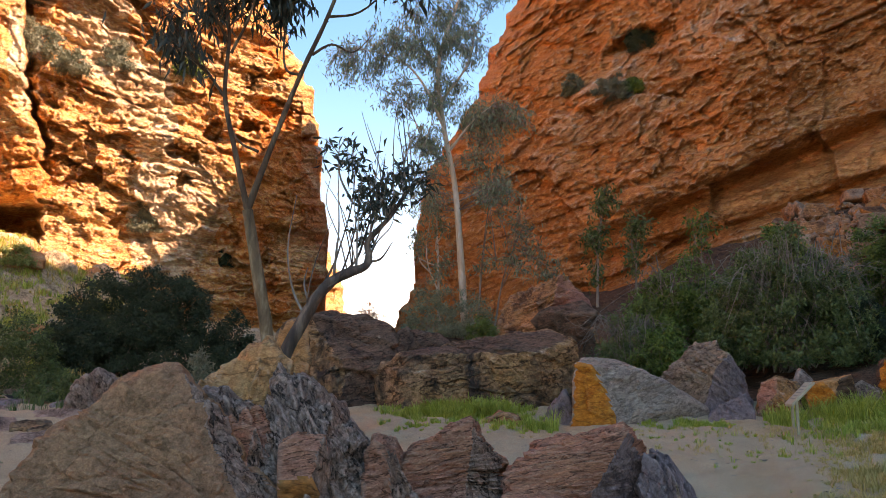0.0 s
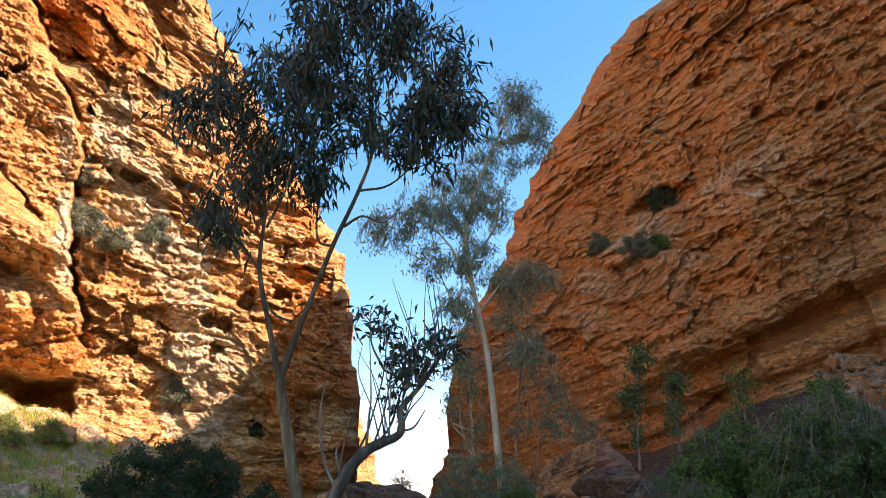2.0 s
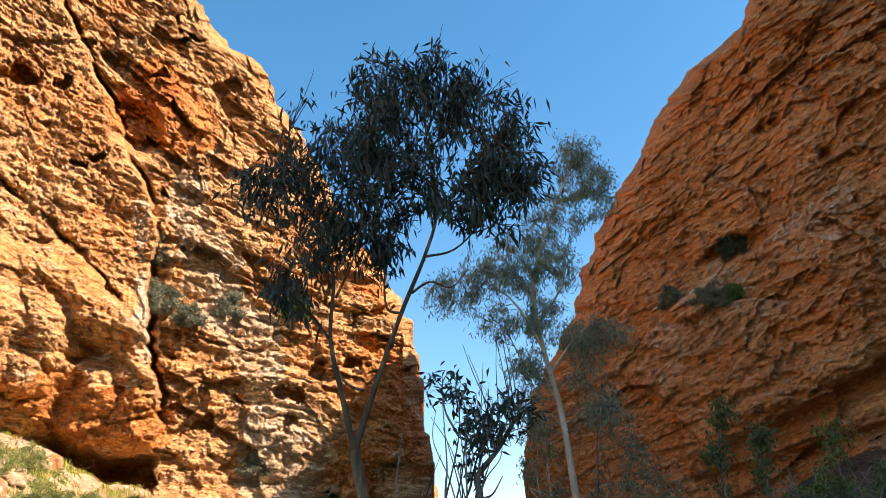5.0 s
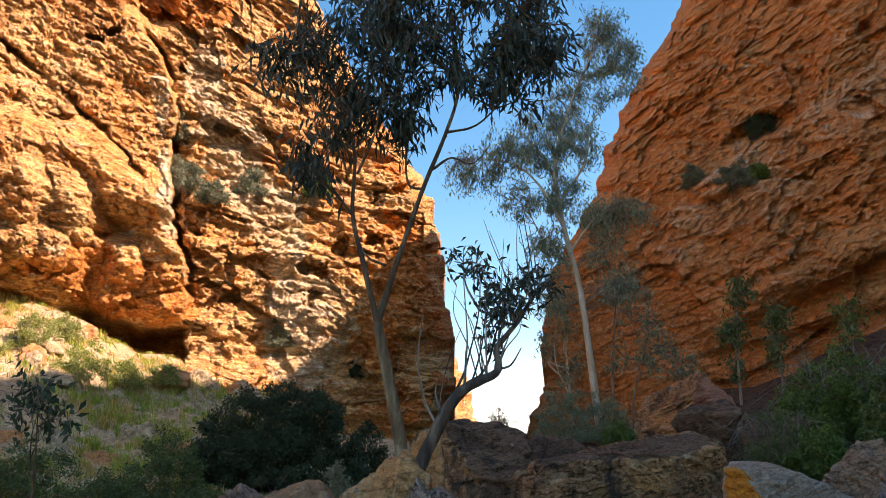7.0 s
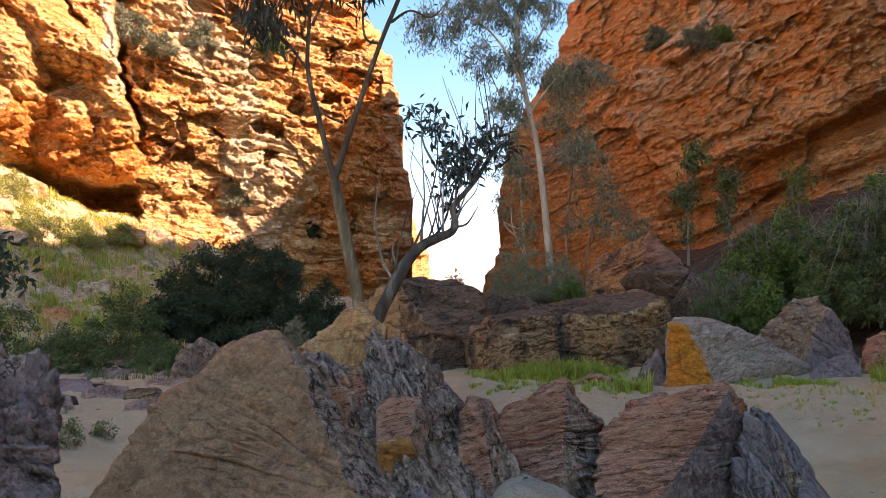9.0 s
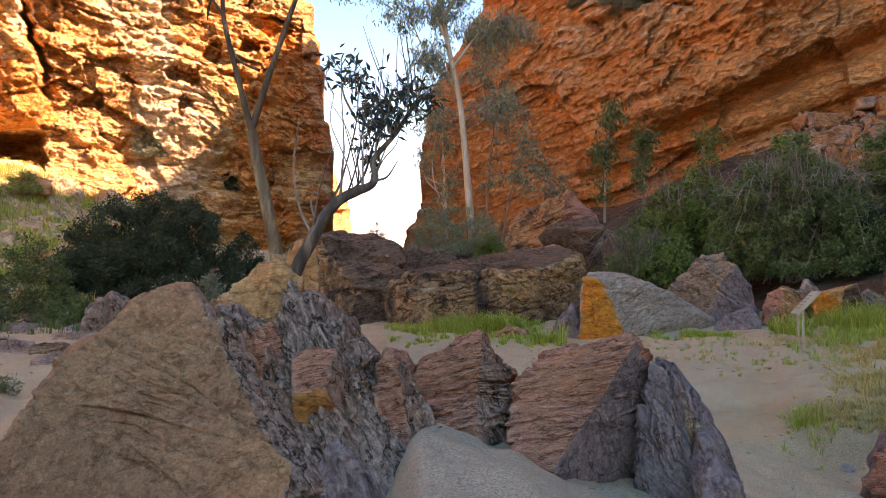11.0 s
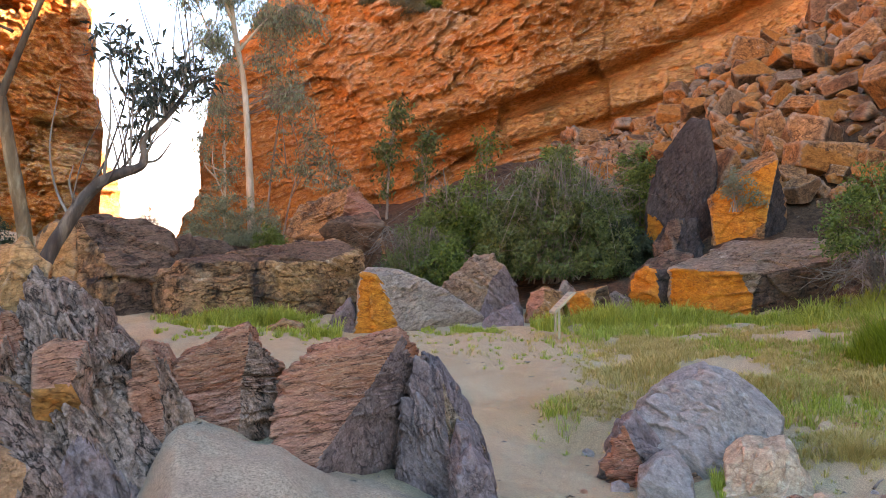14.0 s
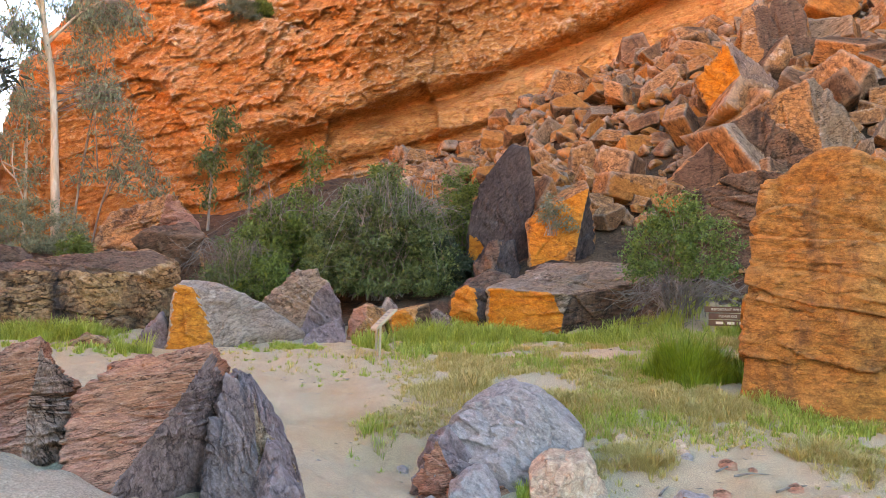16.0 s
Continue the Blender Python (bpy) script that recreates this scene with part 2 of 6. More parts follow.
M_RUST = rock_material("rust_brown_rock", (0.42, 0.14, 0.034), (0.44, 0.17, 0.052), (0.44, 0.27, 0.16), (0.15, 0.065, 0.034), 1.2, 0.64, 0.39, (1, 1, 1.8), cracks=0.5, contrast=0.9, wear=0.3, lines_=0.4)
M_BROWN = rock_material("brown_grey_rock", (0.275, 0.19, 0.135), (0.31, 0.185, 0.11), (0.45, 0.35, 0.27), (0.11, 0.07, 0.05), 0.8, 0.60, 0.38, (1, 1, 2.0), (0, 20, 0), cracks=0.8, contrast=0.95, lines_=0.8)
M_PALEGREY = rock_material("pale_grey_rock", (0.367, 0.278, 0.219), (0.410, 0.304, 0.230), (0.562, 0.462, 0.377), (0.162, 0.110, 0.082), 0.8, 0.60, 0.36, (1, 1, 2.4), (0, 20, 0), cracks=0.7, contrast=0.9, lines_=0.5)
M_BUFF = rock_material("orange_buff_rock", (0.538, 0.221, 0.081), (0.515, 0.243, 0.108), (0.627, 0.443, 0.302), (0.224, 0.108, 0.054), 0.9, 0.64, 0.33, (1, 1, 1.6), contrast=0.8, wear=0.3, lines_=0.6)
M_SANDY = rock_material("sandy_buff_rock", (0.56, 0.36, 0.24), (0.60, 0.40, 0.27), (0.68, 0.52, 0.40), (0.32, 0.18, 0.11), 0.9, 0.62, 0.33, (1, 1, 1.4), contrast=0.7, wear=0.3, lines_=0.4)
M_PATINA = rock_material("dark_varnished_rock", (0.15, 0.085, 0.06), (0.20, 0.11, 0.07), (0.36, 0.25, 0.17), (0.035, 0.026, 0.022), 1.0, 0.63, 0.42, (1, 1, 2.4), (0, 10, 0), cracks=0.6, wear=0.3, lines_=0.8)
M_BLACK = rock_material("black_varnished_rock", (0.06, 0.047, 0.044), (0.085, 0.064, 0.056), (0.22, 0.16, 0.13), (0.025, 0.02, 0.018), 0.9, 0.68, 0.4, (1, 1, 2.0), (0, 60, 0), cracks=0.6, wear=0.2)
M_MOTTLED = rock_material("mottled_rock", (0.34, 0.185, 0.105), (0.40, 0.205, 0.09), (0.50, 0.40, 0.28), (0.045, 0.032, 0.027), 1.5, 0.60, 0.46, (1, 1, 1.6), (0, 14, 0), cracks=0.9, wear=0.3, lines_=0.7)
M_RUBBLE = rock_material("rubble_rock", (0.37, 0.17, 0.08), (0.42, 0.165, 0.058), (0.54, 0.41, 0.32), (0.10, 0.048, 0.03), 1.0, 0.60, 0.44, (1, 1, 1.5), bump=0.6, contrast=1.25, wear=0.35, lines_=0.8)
# Darker copy of the rubble rock for random facets, so stones look angular.
M_RUBBLE_DARK = rock_material("dark_rubble_rock", (0.19, 0.095, 0.055), (0.25, 0.115, 0.055), (0.46, 0.33, 0.25), (0.06, 0.034, 0.024), 1.0, 0.64, 0.44, (1, 1, 1.5), bump=0.6, contrast=1.0, wear=0.35, lines_=0.7)
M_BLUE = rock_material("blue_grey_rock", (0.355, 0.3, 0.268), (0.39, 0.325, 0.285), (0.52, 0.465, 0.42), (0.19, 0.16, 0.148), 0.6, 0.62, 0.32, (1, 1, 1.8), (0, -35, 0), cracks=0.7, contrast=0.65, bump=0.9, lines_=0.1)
# Near gum leaves coloured very dark, putting their backlit look into the colour.
M_LEAF_NEAR_BACKLIT = leaf_material("gum_leaf", (0.022, 0.036, 0.026), (0.055, 0.075, 0.05), 0.12, 0.6)
M_LEAF_GREY = leaf_material("grey_gum_leaf", (0.10, 0.155, 0.095), (0.28, 0.36, 0.22), 0.22)
M_LEAF_DARK = leaf_material("dark_shrub_leaf", (0.02, 0.042, 0.018), (0.048, 0.082, 0.034), 0.15, 0.7)
M_LEAF_GREEN = leaf_material("green_shrub_leaf", (0.035, 0.09, 0.012), (0.16, 0.27, 0.05), 0.2)
M_LEAF_OLIVE = leaf_material("olive_scrub_leaf", (0.035, 0.078, 0.018), (0.15, 0.22, 0.065), 0.18)
# Leaf colour brightened to carry the sunlight on the slope shrubs.
M_LEAF_SUNLIT = leaf_material("sunlit_shrub_leaf", (0.16, 0.22, 0.05), (0.40, 0.44, 0.15), 0.3)
# Leaves paled in colour to imitate haze over the backlit far tree.
M_LEAF_HAZE = leaf_material("hazy_far_leaf", (0.40, 0.42, 0.34), (0.56, 0.57, 0.46), 0.3)
M_LEAF_SILVER = leaf_material("silver_shrub_leaf", (0.11, 0.14, 0.085), (0.22, 0.25, 0.16), 0.2)
M_GRASS = leaf_material("green_grass_blade", (0.20, 0.30, 0.03), (0.50, 0.58, 0.12), 0.4)
M_RUSH = leaf_material("rush_blade", (0.10, 0.20, 0.012), (0.32, 0.48, 0.05), 0.4)
M_STRAW = leaf_material("dry_grass_blade", (0.42, 0.32, 0.085), (0.72, 0.53, 0.21), 0.3)
M_BARK = bark_material("gum_bark", (0.05, 0.028, 0.015), (0.105, 0.06, 0.03), (0.25, 0.175, 0.10), 1.6)
M_BARK_CREAM = bark_material("mottled_cream_bark", (0.075, 0.045, 0.023), (0.19, 0.12, 0.06), (0.38, 0.29, 0.175), 1.4)
M_BARK_PALE = bark_material("white_gum_bark", (0.38, 0.30, 0.20), (0.48, 0.41, 0.30), (0.56, 0.51, 0.41))
M_BARK_BURNT = bark_material("burnt_bark", (0.035, 0.025, 0.019), (0.085, 0.06, 0.045), (0.21, 0.155, 0.11), 1.6)
M_BRUSH = bark_material("grey_brushwood", (0.10, 0.085, 0.068), (0.19, 0.165, 0.135), (0.34, 0.30, 0.25))
M_TWIG = bark_material("grey_twig", (0.13, 0.105, 0.08), (0.24, 0.20, 0.16), (0.36, 0.32, 0.26))


def sand_material(name, tones, grit):
    m, nodes, links, bsdf = node_material(name)
    tc = nodes.new("ShaderNodeTexCoord").outputs["Object"]
    big = add_noise(nodes, links, tc, 0.35, 6, 0.6, 0.5)
    mid = add_noise(nodes, links, tc, 2.6, 6, 0.6)
    grain = add_noise(nodes, links, tc, grit, 3, 0.8)
    col = ramp(nodes, links, big, [(0.35, tones[0]), (0.55, tones[1]), (0.68, tones[2])])
    col = mix(nodes, links, 0.35, col, ramp(nodes, links, mid, [(0.3, (0.36, 0.36, 0.36)), (0.7, (0.64, 0.64, 0.64))]), "OVERLAY")
    col = mix(nodes, links, 0.42, col, ramp(nodes, links, grain, [(0.38, (0.1, 0.1, 0.1)), (0.62, (0.9, 0.9, 0.9))]), "OVERLAY")
    links.new(col, bsdf.inputs["Base Color"])
    bsdf.inputs["Roughness"].default_value = 0.95
    bsdf.inputs["Specular IOR Level"].default_value = 0.15
    b1 = nodes.new("ShaderNodeBump")
    b1.inputs["Strength"].default_value, b1.inputs["Distance"].default_value = 0.7, 0.05
    links.new(mid, b1.inputs["Height"])
    b2 = nodes.new("ShaderNodeBump")
    b2.inputs["Strength"].default_value, b2.inputs["Distance"].default_value = 0.7, 0.016
    links.new(grain, b2.inputs["Height"])
    links.new(b1.outputs[0], b2.inputs["Normal"])
    links.new(b2.outputs[0], bsdf.inputs["Normal"])
    return m


M_SAND = sand_material("creek_sand", ((0.47, 0.355, 0.228), (0.49, 0.345, 0.208), (0.475, 0.30, 0.158)), 80)
M_GRAVEL = sand_material("coarse_gravel", ((0.42, 0.31, 0.215), (0.38, 0.285, 0.20), (0.43, 0.305, 0.195)), 60)
M_BANK = rock_material("stony_bank_soil", (0.46, 0.33, 0.20), (0.50, 0.38, 0.22), (0.60, 0.50, 0.36), (0.22, 0.15, 0.09), 1.6, 0.58, 0.38, (1, 1, 1), bump=1.0)

# Reddish scree soil, coloured dark to carry the shade in gaps between blocks.
M_SCREE_SHADE = rock_material("shade_dark_scree", (0.12, 0.06, 0.034), (0.16, 0.085, 0.05), (0.40, 0.28, 0.20), (0.045, 0.026, 0.02), 0.5, 0.64, 0.44, (1, 1, 1), bump=1.0)

# ---- ground ----
# Height of the ground along some bearings: (distance, height).
PROFILES = {
    -180: [(0, 0), (20, 0.3), (60, 2), (200, 5), (3000, 5)],
    -60: [(0, 0), (9, 0.2), (25, 1.6), (40, 12), (60, 16), (3000, 16)],
    -38: [(0, 0), (9, 0.1), (15, 0.6), (25, 1.4), (29, 2.4), (46, 11.4), (60, 13), (3000, 13)],
    -28: [(0, 0), (9, 0.1), (15, 0.55), (25, 1.2), (30, 2.3), (47, 8.6), (60, 10), (3000, 10)],
    -23: [(0, 0), (9, 0.1), (15, 0.55), (25, 1.2), (31, 2.0), (47, 7.0), (70, 8.5), (3000, 8.5)],
    -17: [(0, 0), (7, 0.2), (15, 0.5), (25, 1.1), (32, 1.8), (52, 4.6), (80, 4), (3000, 4)],
    -6: [(0, 0), (4, 0.0), (6.5, 0.2), (8, 0.4), (15, 0.65), (20, 1.0), (33, 3.0), (60, 4), (3000, 4)],
    -2: [(0, 0), (4, 0.42), (5.8, 0.68), (6.8, 0.6), (8, 0.45), (15, 0.65), (20, 1.0), (33, 3.1), (60, 4), (3000, 4)],
    3: [(0, 0), (4, 0.4), (5.9, 0.6), (7.5, 0.35), (12, 0.55), (17, 0.75), (20, 1.0), (33, 3.2), (60, 4), (3000, 4)],
    10: [(0, 0), (4, 0.28), (6, 0.3), (8, 0.1), (12, 0.5), (17, 0.72), (22, 1.5), (33, 3.8), (60, 8), (3000, 8)],
    20: [(0, 0), (5, 0.05), (7, -0.05), (9, 0.0), (12, 0.42), (15, 0.68), (18, 0.8), (23, 1.7), (42, 8), (3000, 9)],
    25: [(0, 0), (5, -0.05), (8, -0.15), (9.15, -0.17), (9.35, 0.16), (12, 0.47), (15, 0.72), (18, 0.9), (22, 2.0), (42, 9.0), (3000, 10)],
    28: [(0, 0), (5, -0.05), (8, -0.15), (9.6, 0.05), (12, 0.5), (15, 0.75), (18, 0.95), (22, 2.2), (42, 9.6), (3000, 10)],
    36: [(0, 0), (5, -0.02), (8, -0.1), (10, 0.2), (14, 0.8), (18, 1.0), (20, 2.4), (27, 6.0), (42, 13.0), (3000, 13)],
    45: [(0, 0), (5, 0.0), (8, 0.05), (10, 0.3), (14, 0.95), (18, 1.4), (22, 3.2), (30, 9.0), (42, 15.5), (3000, 16)],
    56: [(0, 0), (5, 0.05), (8, 0.0), (8.7, 0.02), (8.9, 0.2), (11, 0.3), (14, 1.0), (18, 1.7), (22, 4.0), (30, 10.0), (42, 16.5), (3000, 17)],
    90: [(0, 0), (8, 0.2), (14, 1.0), (22, 4.5), (40, 16), (3000, 17)],
    180: [(0, 0), (20, 0.3), (60, 2), (200, 5), (3000, 5)],
}


def ground_z(x, y, rough=True):
    x, y = np.atleast_1d(np.asarray(x, float)), np.atleast_1d(np.asarray(y, float))
    d, b = np.hypot(x, y), np.degrees(np.arctan2(x, y))
    keys = sorted(PROFILES)
    table = np.stack([np.interp(d, *zip(*PROFILES[k])) for k in keys])
    i = np.clip(np.searchsorted(keys, b) - 1, 0, len(keys) - 2)
    ks = np.array(keys, float)
    f = np.clip((b - ks[i]) / (ks[i + 1] - ks[i]), 0, 1)
    f = f * f * (3 - 2 * f)
    n = np.arange(len(d))
    z = table[i, n] * (1 - f) + table[i + 1, n] * f
    if rough:
        p = np.stack([x, y, np.zeros_like(x)], 1)
        z = z + 0.05 * fbm(p * 0.9, 3, 5) * np.clip(d / 4, 0, 1) + 0.02 * fbm(p * 3.2, 4, 9) - 0.06 * np.clip(value_noise(p * 2.9, 15) - 0.2, 0, 1) + 0.012 * value_noise(p * 6.5, 16)
        far = np.clip((d - 18) / 12, 0, 1)
        z = z + far * 0.35 * fbm(p * 0.35, 4, 21)
    return z


def gz(bearing, dist):
    p = P(bearing, dist, 0)
    return float(ground_z(p.x, p.y)[0])


def build_ground():
    az = np.radians(np.concatenate([np.arange(-180, -62, 4), np.arange(-62, 64, 0.25), np.arange(64, 180.1, 4)]))
    rd = np.concatenate([[0.02], np.linspace(0.5, 2.5, 8), np.geomspace(2.6, 20, 230), np.geomspace(20.4, 80, 130), np.geomspace(90, 3000, 24)])
    a, r = np.meshgrid(az, rd, indexing="ij")
    x, y = (r * np.sin(a)).ravel(), (r * np.cos(a)).ravel()
    z = ground_z(x, y)
    na, nr = len(az), len(rd)
    i = np.arange(na * nr).reshape(na, nr)
    faces = np.stack([i[:-1, :-1], i[:-1, 1:], i[1:, 1:], i[1:, :-1]], -1).reshape(-1, 4)[:, ::-1]
    c = faces[:, 0]
    b, d = np.degrees(np.arctan2(x, y))[c], np.hypot(x, y)[c]
    edge = 1.6 * fbm(np.stack([x, y, z], 1)[c] * 0.6, 3, 77)
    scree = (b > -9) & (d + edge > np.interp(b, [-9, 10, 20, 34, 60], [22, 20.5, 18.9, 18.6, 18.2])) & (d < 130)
    pile = (np.abs(b - 5 + 2.0 * edge) < 15) & (d > 3.2 + 0.35 * edge) & (d + 0.15 * edge < np.interp(b, [-10, -3, 6, 12, 20], [5.6, 6.4, 6.3, 6.0, 5.0]))
    bank = (b < -12) & (d + edge > np.interp(b, [-60, -40, -25, -12], [20, 23, 27, 30])) & (d < 90)
    ob = new("ground", mesh_from("ground", np.stack([x, y, z], 1), faces, [M_SAND, M_SCREE_SHADE, M_BANK, M_GRAVEL], True, np.where(scree, 1, np.where(bank, 2, np.where(pile, 3, 0)))))
    return tagged(ob, "pale sandy creek bed rising into stony slopes", "ground", kind="structure")


build_ground()


# ---- cliffs ----
def blocks(u, w, high, wide, seed, layer=0.4):
    """Random ledges: layers of irregular height cut into blocks, each standing out by 0 to 1."""
    i = np.floor(w / high)
    j = np.floor(u / wide + 7.31 * hashed(seed, i.astype(np.int64)))
    ii, jj = i.astype(np.int64), j.astype(np.int64)
    return (1 - layer) * hashed(seed + 1, ii, jj) + layer * hashed(seed + 2, ii)


def shards(u, w, wide, high, seed, tilt=0.8):
    """Angular broken faces: each cell of an uneven mosaic stands out by its own amount, 0 to 1, and leans its own way."""
    gu, gw = u / wide, w / high
    iu, iw = np.floor(gu).astype(np.int64), np.floor(gw).astype(np.int64)
    best = np.full(u.shape, 1e9)
    out = np.zeros(u.shape)
    for a in (-1, 0, 1):
        for b in (-1, 0, 1):
            i, j = iu + a, iw + b
            dx = gu - i - hashed(seed, i, j)
            dy = gw - j - hashed(seed + 1, i, j)
            d = dx * dx + dy * dy
            h = hashed(seed + 2, i, j)
            val = h + tilt * ((hashed(seed + 3, i, j) - 0.5) * dx + (h * 7.13 % 1 - 0.35) * dy)
            nearer = d < best
            best = np.where(nearer, d, best)
            out = np.where(nearer, val, out)
    return out


def lumps(u, w, size, seed):
    """Rounded bosses, 0 to 1."""
    gu, gw = u / size, w / size
    iu, iw = np.floor(gu).astype(np.int64), np.floor(gw).astype(np.int64)
    best = np.full(u.shape, 1e9)
    for a in (-1, 0, 1):
        for b in (-1, 0, 1):
            i, j = iu + a, iw + b
            best = np.minimum(best, (gu - i - hashed(seed, i, j)) ** 2 + (gw - j - hashed(seed + 1, i, j)) ** 2)
    return np.sqrt(np.clip(1 - best, 0, 1))


def beds(u, w, high, wide, seed):
    """Bedded rock: layers of uneven height that bulge between dark slots, broken by upright joints."""
    w = w / high
    w = w + 0.5 * value_noise(np.stack([w * 0.7, 0.12 * u / wide, np.zeros_like(w)], 1), seed + 5)
    i = np.floor(w)
    f = w - i
    ii = i.astype(np.int64)
    uu = u / wide + 7.31 * hashed(seed, ii)
    j = np.floor(uu)
    g = uu - j
    jj = j.astype(np.int64)
    stand = 0.55 * hashed(seed + 1, ii, jj) + 0.45 * hashed(seed + 2, ii)
    slot = np.exp(-(np.minimum(f, 1.3 * (1 - f)) / 0.16) ** 2) * np.clip(2.2 * hashed(seed + 3, ii, np.floor(uu * 0.6).astype(np.int64)) - 0.5, 0, 1)
    joint = np.exp(-(np.minimum(g, 1 - g) / 0.06) ** 2) * (hashed(seed + 4, ii, jj) > 0.45)
    return stand - 0.55 * slot - 0.4 * joint - 0.25 * f


def dent(az, el, ca, ce, ra, re, turn=0.0, sharp=2.0):
    t = radians(turn)
    x, y = az - ca, el - ce
    u, v = (x * math.cos(t) + y * math.sin(t)) / ra, (-x * math.sin(t) + y * math.cos(t)) / re
    return np.exp(-(u * u + v * v) ** sharp)


def along(az, el, pts, width):
    """Nearness, 0 to 1, to a line of (bearing, height angle)."""
    best = np.full(az.shape, 1e9)
    for (a0, e0), (a1, e1) in zip(pts, pts[1:]):
        dx, dy = a1 - a0, e1 - e0
        t = np.clip(((az - a0) * dx + (el - e0) * dy) / (dx * dx + dy * dy), 0, 1)
        best = np.minimum(best, np.hypot(az - a0 - t * dx, el - e0 - t * dy))
    return np.exp(-(best / width) ** 2)


def cliff_sheet(name, label, edge, far, distance, relief, zone, mats, n_az, els, back, crown, seen_to):
    """A rock wall seen from the creek: from its edge at the gap round to the bearing far.
    edge: (height angle, bearing) up the corner at the gap. distance(az) and relief(az, el, u, z) shape the face."""
    el = els
    ea = np.interp(el, *zip(*edge))
    rows = len(el)
    q = np.stack([el * 1.1, np.zeros(rows), np.zeros(rows)], 1)
    ea = ea + 0.3 * fbm(q, 4, 3) + 0.35 * (hashed(8, np.floor(el * 1.1 + 0.4 * fbm(q * 0.7, 2, 4)).astype(np.int64)) - 0.5) + 0.22 * (hashed(9, np.floor(el * 3.1).astype(np.int64)) - 0.5)
    c = np.linspace(0, 1, n_az)
    seen_to = np.where(np.abs(far) > np.abs(seen_to), seen_to + 0 * ea, far)
    seen_to = np.where(np.sign(far) * (seen_to - ea) > 0.5, seen_to, ea + np.sign(far) * 0.5)[:, None]
    seen = (seen_to - ea[:, None]) * c[None, :]
    beyond = (seen_to - ea[:, None]) + (far - seen_to) * np.linspace(0, 1, 41)[None, 1:]
    az = ea[:, None] + np.concatenate([seen, beyond], 1)
    n_az = az.shape[1]
    e2 = np.repeat(el[:, None], n_az, 1)
    base = distance(az, e2)
    inward = np.abs(az - ea[:, None])
    u, z = np.radians(az) * 55.0, EYE + base * np.tan(np.radians(e2))
    r = relief(az.ravel(), e2.ravel(), u.ravel(), z.ravel()).reshape(az.shape)
    d = base - r + 5.0 * np.exp(-inward / 0.5)
    cols_az, cols_d = [], []
    for k, extra in enumerate(back):
        cols_az.append(ea[:, None] + np.sign(far - ea[:, None]) * (0.02 + 0.01 * extra))
        cols_d.append(d[:, :1] + extra)
    az = np.concatenate(cols_az + [az], 1)
    d = np.concatenate(cols_d + [d], 1)
    z = EYE + d * np.tan(np.radians(el[:, None]))
    z[:, : len(back)] = z[:, len(back)][:, None] - 0.12 * np.array(back)[None, :]
    a = np.radians(az)
    v = np.stack([d * np.sin(a), d * np.cos(a), z], -1)
    top = v[-1:].copy()
    caps = []
    for extra in crown:
        t = top.copy()
        t[..., 0] *= 1 + extra / d[-1:]
        t[..., 1] *= 1 + extra / d[-1:]
        t[..., 2] += extra * 0.1
        caps.append(t)
    v = np.concatenate([v] + caps, 0)
    nr, nc = v.shape[:2]
    i = np.arange(nr * nc).reshape(nr, nc)
    faces = np.stack([i[:-1, :-1], i[:-1, 1:], i[1:, 1:], i[1:, :-1]], -1).reshape(-1, 4)
    if far < edge[0][1]:
        faces = faces[:, ::-1]
    flat = v.reshape(-1, 3)[faces[:, 0]].astype(float)
    dd = np.hypot(flat[:, 0], flat[:, 1])
    fa = np.degrees(np.arctan2(flat[:, 0], flat[:, 1]))
    index = zone(fa, np.degrees(np.arctan2(flat[:, 2] - EYE, dd)), np.radians(fa) * 55.0, flat[:, 2])
    ob = new(name, mesh_from(name, v.reshape(-1, 3), faces, mats, False, index))
    return tagged(ob, label, "cliff", kind="structure")


def left_distance(az, el):
    return np.interp(az, [-75, -50, -38, -26, -8, 0], [30, 42, 48, 52, 62, 70]) + 0.10 * np.clip(el, 0, 60)


